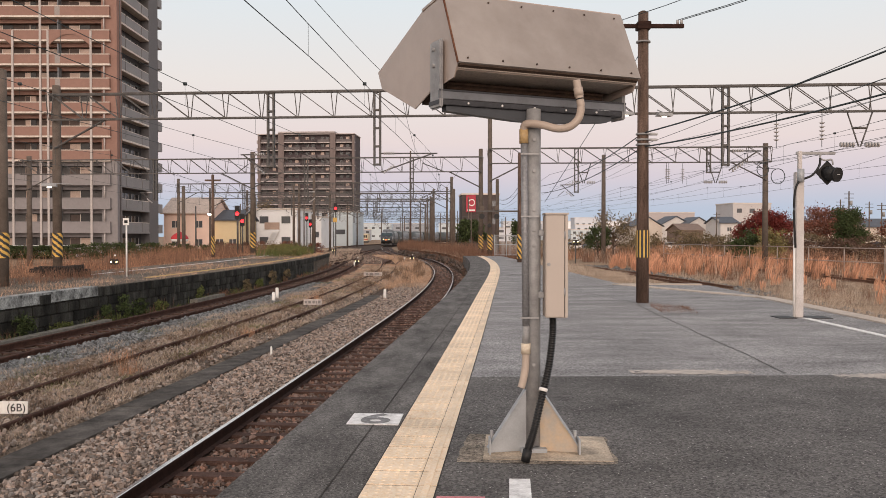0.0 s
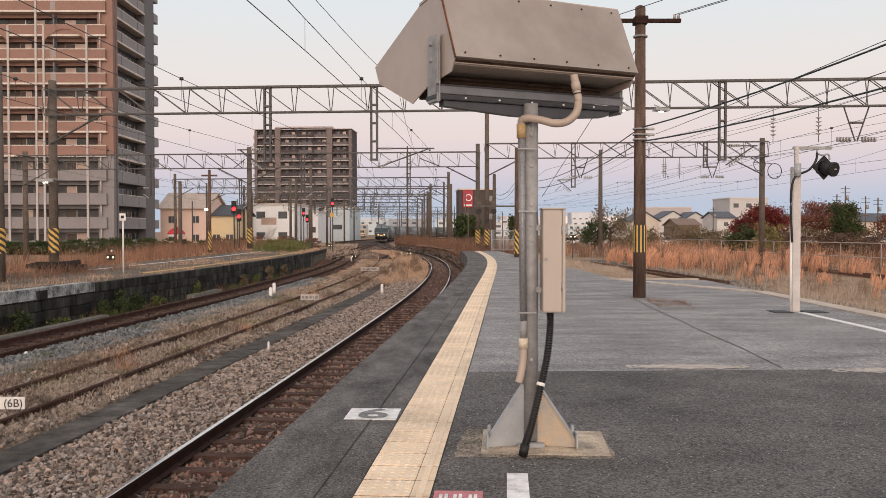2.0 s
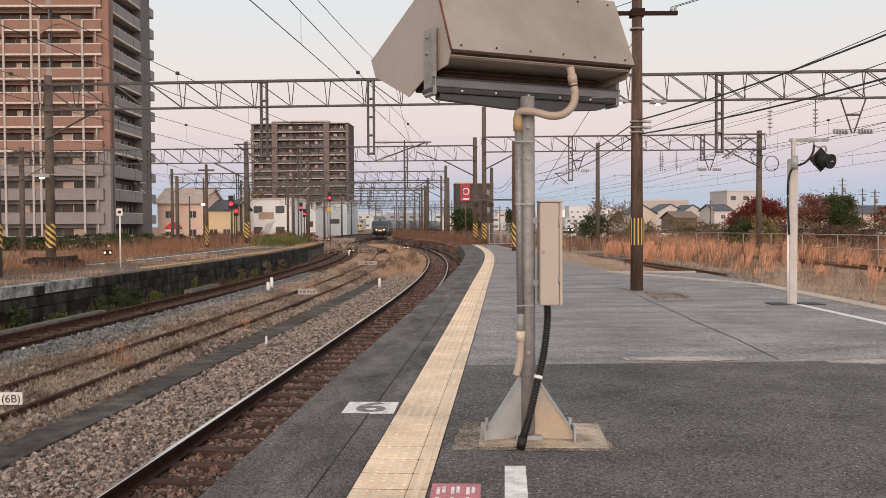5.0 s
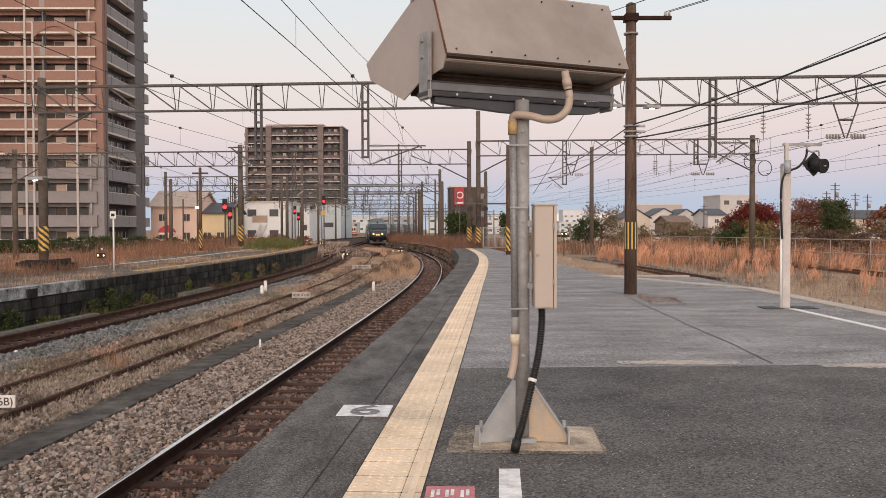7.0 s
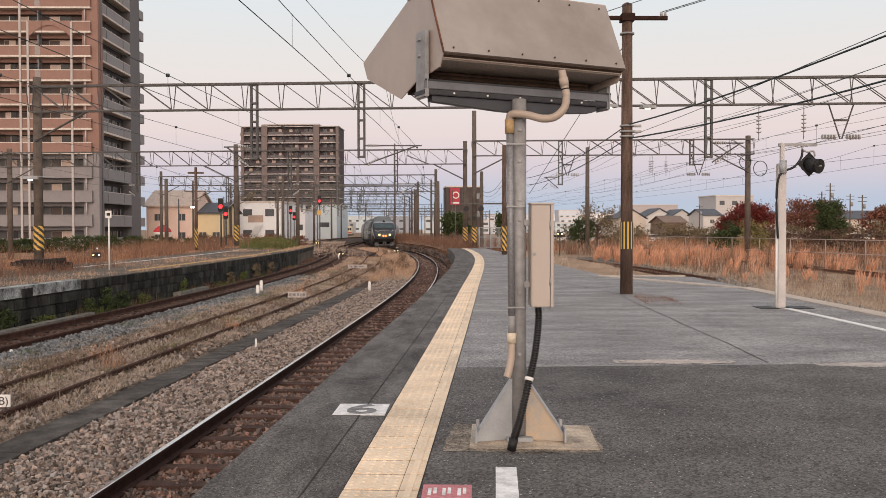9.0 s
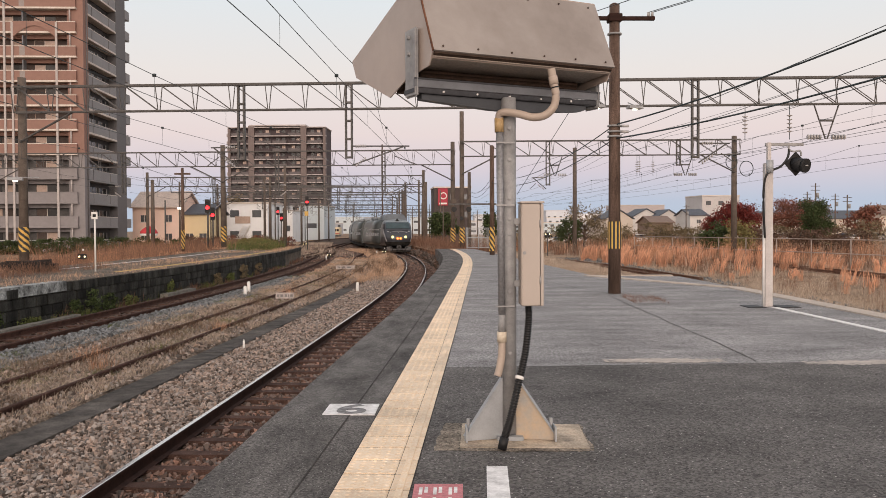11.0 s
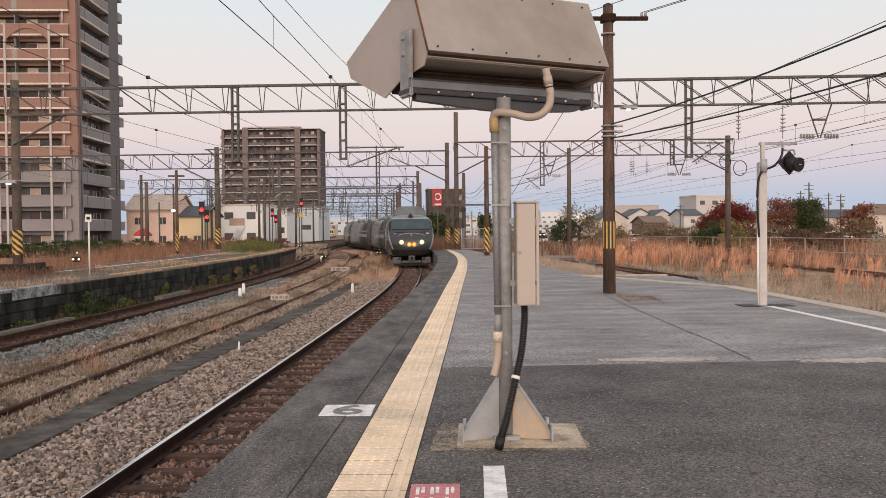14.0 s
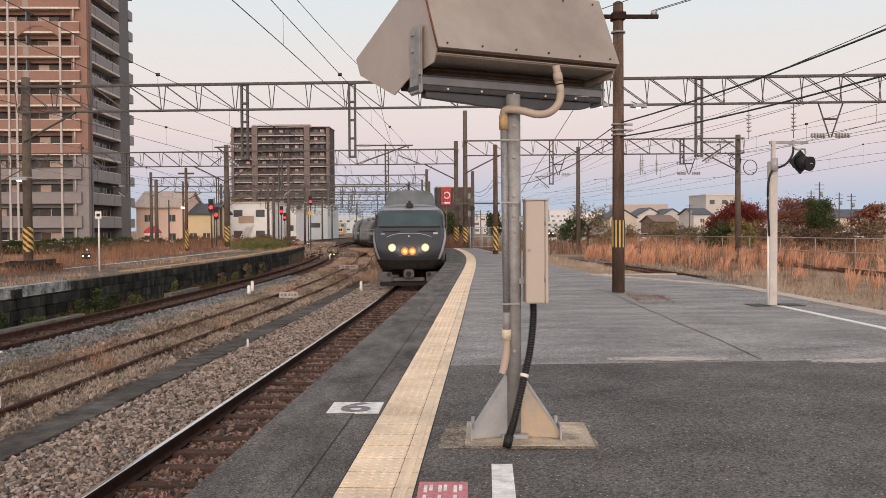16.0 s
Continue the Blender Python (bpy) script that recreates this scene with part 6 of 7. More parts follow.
# right of our platform
grass("dry_grass", 16000, 7.8, 13.2, 8, 40, 420, 0.28, -1.2, 0.12, 0.5, 0.004, STRAW, "matted pale dry grass beside our platform", 1.6, 1.0)
grass("dry_grass", 12000, 7.6, 16.0, 26, 75, 420, 0.4, -1.2, 0.06, 0.26, 0.006, GRASS, "short dry grass around the siding", 1.4)
grass("dry_grass", 7000, 5.2, 8.0, 26, 60, 130, 0.35, -0.3, 0.06, 0.3, 0.005, STRAW, "dry grass at the end of the wide platform", 1.4)
grass("pale_grass", 16000, 14.0, 26.0, 16, 60, 420, 0.35, -1.2, 0.08, 0.35, 0.005, STRAW, "pale straw among the reeds", 1.3, 1.0)
grass("brown_weeds", 2200, 15.0, 22.0, 20, 60, 160, 0.12, -1.2, 0.3, 0.8, 0.005, RED_WEED, "thin brown withered stalks among the reeds", 0.5, 1.0)
grass("dry_grass", 2600, 12.4, 14.4, 25, 36, 50, 0.25, -1.2, 0.2, 0.6, 0.005, STRAW, "pale grass over the end of the siding", 1.0, 1.0)
stones("ballast", 9.6, 15.0, 24, 75, 8000, 0.045, -1.17, ROCK_GREY, "grey stones around the siding")


def plumes(x0, x1, y0, y1, count, per, h0, h1, material, label):
    """Feathery reed tufts: stems from one foot that fan out and bow the same way."""
    cx_, cy_ = rng.uniform(x0, x1, count), rng.uniform(y0, y1, count)
    hh, bow = rng.uniform(h0, h1, count), rng.normal(0.18, 0.12, count)
    i = np.repeat(np.arange(count), per)
    n = len(i)
    x, y = cx_[i] + rng.normal(0, 0.07, n), cy_[i] + rng.normal(0, 0.07, n)
    h = hh[i] * rng.uniform(0.45, 1.0, n)
    dx, dy = h * (bow[i] + rng.normal(0, 0.10, n)), h * rng.normal(0, 0.12, n)
    w = rng.uniform(0.008, 0.016, n) * (0.6 + y / 60)
    z = np.full(n, -1.2)
    rows = [np.stack([x + dx * k ** 2 + q * w * g, y + dy * k ** 2, z + h * k], -1) for k, g in ((0, 0.5), (0.55, 1.0), (0.85, 1.4), (1.0, 0.3)) for q in (-0.5, 0.5)]
    v = np.stack(rows, 1)
    f = np.array([(0, 1, 3, 2), (2, 3, 5, 4), (4, 5, 7, 6)])[None] + (np.arange(n) * 8)[:, None, None]
    big_mesh("reeds", v.reshape(-1, 3), f.reshape(-1, 4), material, label, "reeds")


PLUME = mat("orange_plume", (0.60, 0.33, 0.215), 0.9, vary=0.2, scale=0.5, bump=0, rand=0.35)
plumes(14.8, 22.0, 32, 47, 20, 22, 0.45, 0.95, PLUME, "scattered feathery orange reed tufts beside the siding")
plumes(16.0, 27.0, 48, 60, 42, 36, 0.6, 1.15, PLUME, "feathery orange reed tufts along the yard fence")
plumes(13.2, 27.0, 58, 76, 190, 46, 0.7, 1.45, PLUME, "dense feathery orange reeds along the yard fence")
grass("reeds", 8000, 15.6, 40.0, 58, 112, 150, 0.35, -1.2, 0.8, 1.9, 0.008, ORANGE_REED, "tall orange reeds across the yard", 0.35, 1.0)
grass("pale_reeds", 2400, 15.6, 40.0, 50, 105, 220, 0.4, -1.2, 0.6, 1.6, 0.007, STRAW, "pale stalks across the yard", 0.4, 1.0)
grass("reeds", 13000, 15.4, 44.0, 50, 112, 420, 0.5, -1.2, 0.5, 1.7, 0.008, RED_WEED, "brown stalks across the yard", 0.4, 1.0)
grass("green_bush", 2500, -13.5, -10.2, 64, 76, 30, 0.5, -0.1, 0.3, 0.9, 0.006, WEED, "green weeds at the end of the platform", 0.7, 1.0)
grass("brown_weeds", 9000, 1.6, 3.2, 58, 140, 300, 0.3, -0.75, 0.3, 0.9, 0.007, RED_WEED, "withered weeds hanging over the old platform edge", 0.7, 1.0)
grass("brown_weeds", 12000, 1.9, 6.4, 63, 150, 420, 0.5, -0.5, 0.4, 1.4, 0.007, RED_WEED, "brown withered weeds on the old platform", 0.5, 1.0)
grass("brown_weeds", 700, 5.75, 6.35, 16.8, 18.4, 8, 0.16, 0.0, 0.02, 0.10, 0.004, RED_WEED, "dead weeds at the foot of the brown pole", 1.5, 1.0)
mound = part("old_platform", sweep(bmnew(), [(1.75, -0.35), (2.6, -0.2), (5.6, -0.4), (7.2, -1.3)], steps(62.2, 150, 3)), GROUND)
tagged(mound, "earth-covered old platform following the curve", "embankment", kind="structure")
dirt_end = part("platform_verge", box(bmnew(), 5.3, 8.2, 25.75, 62, -1.3, -0.3), GROUND)
tagged(dirt_end, "dry earth verge beyond the kerb", "verge", kind="structure")


# ---- trees and hedges ----
def tree(name, x, y, z0, h, w, material, label, leaves=2500, trunk=True, size=0.16, bare=False, depth=None):
    t = thing(name, pose(x, y, z0), label, "tree" if trunk else "bush")
    if trunk:
        bm = bmnew()
        rod(bm, (0, 0, 0), (0, 0, h * 0.55), 0.045 * h ** 0.8, 8, 0.02 * h ** 0.8)
        for i in range(9 if not bare else 26):
            a = i * 2.4
            zb = h * (0.22 + 0.035 * (i % 9))
            rod(bm, (0, 0, zb), (math.cos(a) * w * 0.42, math.sin(a) * w * 0.42, zb + h * (0.3 + 0.03 * (i % 7))), 0.05, 5, 0.01)
        part("trunk", bm, POLE_WOOD, t)
    n = leaves
    nc = 26
    d = depth or w * 0.8
    ph, co = rng.uniform(0, 6.28, nc), rng.uniform(-1, 1, nc)
    rr = rng.random(nc) ** 0.4
    lo = 0.35 if trunk else 0.05
    cc = np.stack([np.cos(ph) * rr * w * 0.38, np.sin(ph) * rr * d * 0.38, h * (lo + (0.92 - lo) * (0.5 + 0.5 * co))], -1)
    k = np.sqrt(np.clip(1 - (np.abs(co) * 0.8) ** 2, 0.1, 1))
    cc[:, :2] *= k[:, None]
    i = rng.integers(0, nc, n)
    c = cc[i] + rng.normal(0, 1, (n, 3)) * np.array([w, d, h * 0.75]) * 0.075
    c[:, 2] = np.maximum(c[:, 2], 0.02)
    p, q = rng.normal(0, 1, (n, 3)), rng.normal(0, 1, (n, 3))
    p /= np.linalg.norm(p, axis=1)[:, None]
    q -= (q * p).sum(1)[:, None] * p
    q /= np.linalg.norm(q, axis=1)[:, None]
    s = size * rng.uniform(0.5, 1.2, (n, 1))
    v = np.stack([c - p * s, c + q * s * 0.6, c + p * s, c - q * s * 0.6], 1).reshape(-1, 3)
    ob = big_mesh("crown", v, np.arange(n * 4).reshape(n, 4), material, "", "")
    ob.parent = t
    return t


RED_LEAF = mat("dark_red_leaves", (0.17, 0.035, 0.03), 0.8, vary=0.3, scale=1.0, bump=0, rand=0.45)
RUST_LEAF = mat("red_brown_leaves", (0.20, 0.085, 0.06), 0.8, vary=0.3, scale=1.0, bump=0, rand=0.45)
GREEN_LEAF = mat("dark_green_leaves", (0.055, 0.075, 0.03), 0.8, vary=0.3, scale=1.0, bump=0, rand=0.45)
LIME_LEAF = mat("yellow_green_leaves", (0.21, 0.18, 0.075), 0.8, vary=0.3, scale=1.0, bump=0, rand=0.45)
OLIVE_LEAF = mat("olive_brown_leaves", (0.185, 0.145, 0.088), 0.8, vary=0.3, scale=1.0, bump=0, rand=0.45)
BROWN_LEAF = mat("brown_twigs", (0.12, 0.075, 0.055), 0.9, vary=0.3, scale=1, bump=0, rand=0.4)
for x, y, h, w, m_, lb, nl, sz in (
        (1366, 112, 6.0, 7.4, RED_LEAF, "dark red leafed tree behind the reeds", 9000, 0.13), (1326, 116, 4.4, 5.0, RED_LEAF, "dark red leafed tree behind the reeds", 4000, 0.13),
        (1462, 132, 7.2, 11.5, RUST_LEAF, "red brown autumn tree behind the reeds", 9500, 0.15), (1500, 88, 5.4, 4.2, GREEN_LEAF, "dense dark green tree behind the fence", 8000, 0.1),
        (1085, 100, 5.6, 5.5, OLIVE_LEAF, "half-bare olive brown tree behind the reeds", 1300, 0.14), (1058, 96, 3.8, 3.2, GREEN_LEAF, "dark green shrub behind the reeds", 1500, 0.15),
        (835, 125, 5.2, 5.0, GREEN_LEAF, "dark green tree before the brown building", 3000, 0.2), (920, 130, 5.0, 3.4, GREEN_LEAF, "dark green tree by the tracks", 1800, 0.2),
        (1590, 140, 6.0, 8.0, RUST_LEAF, "red brown autumn tree behind the reeds", 2500, 0.22), (385, 150, 7.6, 6.0, OLIVE_LEAF, "bare brown tree behind the houses", 1600, 0.16),
        (465, 260, 14, 12, OLIVE_LEAF, "bare brown tree far behind the tracks", 1600, 0.3)):
    tree("tree", (x - 784) / 1560 * y, y, -1.2, h, w, m_, lb, nl, True, sz, m_ is OLIVE_LEAF)
for x, y, h, w, m_, lb, nl in ((1360, 95, 3.5, 6.0, LIME_LEAF, "yellow green bush behind the fence", 2600), (1325, 98, 3.4, 4.0, GREEN_LEAF, "dark green bush behind the fence", 1600),
                               (1250, 105, 3.1, 5.0, OLIVE_LEAF, "olive brown bush behind the reeds", 3000), (1210, 110, 3.4, 6.0, OLIVE_LEAF, "olive brown bush behind the reeds", 3000),
                               (1160, 112, 3.0, 5.0, OLIVE_LEAF, "olive brown bush behind the reeds", 2600), (1430, 100, 3.0, 6.0, OLIVE_LEAF, "olive brown bush behind the reeds", 3000),
                               (1530, 92, 3.2, 5.0, OLIVE_LEAF, "olive brown bush behind the reeds", 3000), (1600, 95, 3.4, 6.0, OLIVE_LEAF, "olive brown bush behind the reeds", 3000),
                               (1120, 104, 2.9, 5.0, OLIVE_LEAF, "olive brown bush behind the reeds", 2600), (1560, 78, 2.7, 5.5, BROWN_LEAF, "brown leafless shrub behind the fence", 3000), (1480, 80, 2.6, 5.0, BROWN_LEAF, "brown leafless shrub behind the fence", 3000), (1362, 70, 2.9, 3.8, LIME_LEAF, "yellow green bush behind the fence", 3000), (1318, 71, 2.7, 3.0, GREEN_LEAF, "dark green bush behind the fence", 2200), (1410, 86, 2.6, 5.0, BROWN_LEAF, "brown leafless shrub behind the fence", 3000),
                               (1290, 100, 3.0, 5.0, OLIVE_LEAF, "olive brown bush behind the reeds", 3000), (1020, 110, 3.0, 5.0, OLIVE_LEAF, "olive brown bush by the sidings", 1300), (985, 130, 2.6, 7.0, OLIVE_LEAF, "olive brown bush by the sidings", 1300)):
    tree("bush", (x - 784) / 1560 * y, y, -1.2, h, w, m_, lb, nl, False, 0.11)
for i, px_ in enumerate(range(372, 575, 17)):
    tree("scrub_bush", (px_ - 784) / 1560 * (112 + i % 3 * 4), 112 + i % 3 * 4, -1.2, 1.7 + 0.3 * math.sin(i * 1.7), 2.9, (OLIVE_LEAF, BROWN_LEAF, RUST_LEAF)[i % 3], "low withered scrub before the depot", 1300, False, 0.10)
for i in range(6):
    bx_, by_, _ = line(66 + i * 2.0, -11.2 - (i % 3) * 0.7)
    tree("bush", bx_, by_, -0.1, 0.55 + 0.15 * (i % 3), 2.2, LIME_LEAF, "yellow green bush on the end of the old platform", 1200, False, 0.08)
for i, (cy, hh, ww, leaf) in enumerate(((20.9, 0.75, 1.2, GREEN_LEAF), (22.8, 0.35, 1.2, WEED), (25.4, 0.55, 1.0, GREEN_LEAF), (26.5, 0.85, 1.3, GREEN_LEAF), (27.8, 0.6, 1.4, GREEN_LEAF), (29.6, 0.42, 1.2, WEED),
                                         (33.6, 0.65, 0.9, WEED), (40.5, 0.6, 1.6, OLIVE_LEAF), (43.0, 0.5, 1.6, WEED), (46.0, 0.8, 2.2, OLIVE_LEAF), (50.0, 0.7, 2.4, OLIVE_LEAF))):
    bx_, by_, bh_ = line(cy, OPP + 0.17)
    cr_ = tree("creeper", bx_, by_, BED_Z - 0.06, hh, 0.28, leaf, "low dark creeper at the foot of the stone face", 900, False, 0.035, depth=ww)
    cr_.matrix_basis = pose(bx_, by_, BED_Z - 0.06, 0, 0, -math.degrees(bh_))
for px_ in range(10, 370, 32):
    tree("hedge_bush", (px_ - 784) / 1560 * 98, 98, -1.2, 1.75 + 0.2 * math.sin(px_), 3.2, GREEN_LEAF, "clipped dark green hedge under the apartment block", 2400, False, 0.1)

# ---- cable trough between the tracks ----
trough = thing("cable_trough", I4, "dark concrete cable trough lids between the tracks", "cable trough")
bm = box(bmnew(), -0.25, 0.25, -0.496, 0.496, -0.15, 0.0, bevel=0.005)
lid = bpy.data.meshes.new("lid")
bm.to_mesh(lid)
bm.free()
lid.materials.append(mat("weathered_trough_lid", (0.062, 0.056, 0.052), 0.9, vary=0.5, scale=2.5, grain=70, bump=0.4, rand=0.22, tint=(0.098, 0.088, 0.080)))
for i in range(40):
    px_, py_, h_ = line(-3 + i * 1.0, -2.42)
    ob = new("lid", lid)
    ob.parent = trough
    ob.matrix_basis = pose(px_, py_, BED_Z + 0.065 + random.uniform(-0.004, 0.004), 0, 0, -math.degrees(h_))

sleepers(main_track, lambda y: 0.0, -9.4, 60, SLEEPER)
sleepers(mid_track, MID_OFF, -8.5, 60, SLEEPER, 0.75)
sleepers(left_track, LEFT_OFF, -8, 75, SLEEPER, 0.75)

# ---- stone face of the opposite platform ----
bm = box(bmnew(), -0.06, 0.06, -0.295, 0.295, -0.135, 0.135, bevel=0.018)
stone = bpy.data.meshes.new("stone")
bm.to_mesh(stone)
bm.free()
stone.materials.append(STONE)
for r in range(4):
    y = 16.0 + (r % 2) * 0.3
    while y < (62 if r else 76):
        px_, py_, h_ = line(y, OPP)
        ob = new("stone", stone)
        ob.parent = opp
        ob.matrix_basis = pose(px_ + random.uniform(-0.012, 0.012), py_, -0.24 - 0.28 * r, random.uniform(-1, 1), 0, -math.degrees(h_))
        y += 0.605

# ---- tactile strip ----
tact = thing("tactile_strip", I4, "cream yellow tactile tiles with rows of dots", "tactile paving", kind="structure")
tile_me, bar_me = bpy.data.meshes.new("tile"), bpy.data.meshes.new("guide_bar")
bm = box(bmnew(), -0.1465, 0.1465, -0.142, 0.142, -0.04, 0.006, bevel=0.003)
bm.to_mesh(tile_me)
bm.free()
bm = box(bmnew(), -0.0515, 0.0515, -0.142, 0.142, -0.04, 0.006)
box(bm, -0.018, 0.018, -0.145, 0.145, 0.006, 0.013)
bm.to_mesh(bar_me)
bm.free()
tile_me.materials.append(TILE), bar_me.materials.append(TILE)
y = -10.0
dots_x, dots_y = [], []
while y < END - 0.2:
    px_, py_, h_ = line(y, 2.33 + widen(y))
    m = pose(px_, py_, 0.0, 0, 0, -math.degrees(h_))
    ob = new("tile", tile_me)
    ob.parent, ob.matrix_basis = tact, m
    bx, by, _ = line(y, 2.532 + widen(y))
    ob = new("guide_bar", bar_me)
    ob.parent, ob.matrix_basis = tact, pose(bx, by, 0.0, 0, 0, -math.degrees(h_))
    if y < 40:
        for i in range(5):
            for j in range(5):
                q = m @ Vector((-0.12 + 0.06 * i, -0.12 + 0.06 * j, 0))
                dots_x.append(q.x), dots_y.append(q.y)
    y += 0.3 * math.cos(h_)
n = len(dots_x)
ang = np.arange(8) * math.pi / 4
ring = np.concatenate([np.stack([np.cos(ang) * 0.0175, np.sin(ang) * 0.0175, np.full(8, 0.005)], -1), np.stack([np.cos(ang) * 0.0115, np.sin(ang) * 0.0115, np.full(8, 0.0095)], -1)])
v = ring[None] + np.stack([np.array(dots_x), np.array(dots_y), np.zeros(n)], -1)[:, None]
fq = np.array([(i, (i + 1) % 8, 8 + (i + 1) % 8, 8 + i) for i in range(8)] + [(8, 9, 10, 11), (8, 11, 12, 13), (8, 13, 14, 15)])
dots = big_mesh("dots", v.reshape(-1, 3), (fq[None] + (np.arange(n) * 16)[:, None, None]).reshape(-1, 4), TILE, "", "")
dots.parent = tact


# ---- the train ----
BODY = mat("dark_metallic_grey_body", (0.062, 0.067, 0.080), 0.3, metal=0.35, vary=0.06, scale=1.5, grain=60, bump=0.0, local=True)
BODY_SIDE = mat("grey_green_metallic_side", (0.10, 0.108, 0.105), 0.3, metal=0.6, vary=0.08, scale=1.0, grain=40, bump=0.0, local=True)
ROOF_T = mat("train_roof_grey", (0.27, 0.305, 0.33), 0.6, vary=0.15, scale=1.5, grain=40, bump=0.05, local=True)
UNDER = mat("dark_underframe", (0.03, 0.028, 0.026), 0.8, vary=0.3, scale=4, grain=40, bump=0.1, local=True)
SKIRT = mat("grey_coupler_frame", (0.095, 0.092, 0.095), 0.6, vary=0.2, scale=4, grain=40, bump=0.1, local=True)
SCREEN = mat("windscreen_glass", (0.045, 0.072, 0.082), 0.1, vary=0.2, scale=1.2, bump=0, local=True)
SILVER = mat("silver_trim", (0.45, 0.46, 0.48), 0.4, metal=0.3, vary=0.08, scale=3, bump=0, local=True)
HEADLIGHT = mat("lit_headlamp", (0.9, 0.85, 0.6), 0.4, bump=0, emit=((1.0, 0.96, 0.36), 1.25), local=True)
FOG = mat("lit_orange_lamp", (0.3, 0.08, 0.01), 0.4, bump=0, emit=((1.0, 0.62, 0.16), 1.3), local=True)
# two weak emissions for discs that imitate the halo around the lit lamps
FOG_GLOW = mat("orange_halo_glow", (0.4, 0.12, 0.03), 0.4, bump=0, emit=((1.0, 0.20, 0.015), 0.75), local=True)
HALO = mat("headlamp_halo_glow", (0.35, 0.36, 0.2), 0.35, bump=0, emit=((0.75, 0.72, 0.25), 0.42), local=True)
W = 1.45
LEN = 20.2


def nose(z):
    """How far back the nose lies at height z."""
    return float(np.interp(z, (0.7, 0.8, 1.1, 1.4, 1.7, 2.2, 2.36, 3.0, 3.2, 3.35, 3.45), (0.36, 0.25, 0.05, 0.0, 0.08, 0.4, 0.52, 1.05, 1.35, 1.9, 2.7)))


def halfw(z):
    return float(np.interp(z, (0.7, 0.8, 1.1, 1.5, 2.0, 2.9, 3.1, 3.3, 3.45), (1.18, 1.24, 1.36, 1.44, 1.475, 1.40, 1.28, 1.02, 0.7)))


def skin(u, z, lift=0.0):
    """A point of the nose: u from -1 to 1 round the front, z the height."""
    w, y0 = halfw(z), nose(z)
    a = u * math.pi / 2
    x = w * math.copysign(abs(math.sin(a)) ** 0.68, a)
    y = y0 + (1.5 - 0.25 * z) * (1 - abs(math.cos(a)) ** 0.8) - lift
    return (x * (1 + lift / w), y, z)


def patch(bm, u0, u1, z0, z1, lift, nu=12, nz=5):
    g = [[bm.verts.new(skin(u0 + (u1 - u0) * i / nu, z0 + (z1 - z0) * j / nz, lift)) for i in range(nu + 1)] for j in range(nz + 1)]
    for j in range(nz):
        for i in range(nu):
            bm.faces.new((g[j][i], g[j][i + 1], g[j + 1][i + 1], g[j + 1][i])).smooth = True
    return bm


SECTION = [(-1.40, 0.7), (-1.45, 1.0), (-1.45, 1.6), (-1.42, 2.2), (-1.34, 2.8), (-1.2, 3.15), (-0.95, 3.35), (-0.5, 3.45), (0.5, 3.45), (0.95, 3.35), (1.2, 3.15), (1.34, 2.8),
           (1.42, 2.2), (1.45, 1.6), (1.45, 1.0), (1.40, 0.7)]


def hull(bm, y0, y1, lo, hi):
    pts = [p for p in SECTION if lo <= p[1] <= hi]
    a = [bm.verts.new((x, y0, z)) for x, z in pts]
    b = [bm.verts.new((x, y1, z)) for x, z in pts]
    for i in range(len(pts) - 1):
        bm.faces.new((a[i], a[i + 1], b[i + 1], b[i])).smooth = True
    bm.faces.new((a[-1], a[0], b[0], b[-1]))
    bm.faces.new(a), bm.faces.new(list(reversed(b)))
    bmesh.ops.recalc_face_normals(bm, faces=bm.faces[:])
    return bm


def side_x(z):
    return float(np.interp(z, (0.7, 1.0, 1.6, 2.2, 2.8), (1.40, 1.45, 1.45, 1.42, 1.34)))


def side_panel(bm, y0, y1, z0, z1, s, lift):
    q = [(s * (side_x(z) + lift), y, z) for y, z in ((y0, z0), (y1, z0), (y1, z1), (y0, z1))]
    bm.faces.new([bm.verts.new(v) for v in q])
    q2 = [(s * (side_x(z) - 0.01), y, z) for y, z in ((y0, z0), (y1, z0), (y1, z1), (y0, z1))]
    a, b = bm.verts[:][-4:], [bm.verts.new(v) for v in q2]
    for i in range(4):
        bm.faces.new((a[i], a[(i + 1) % 4], b[(i + 1) % 4], b[i]))


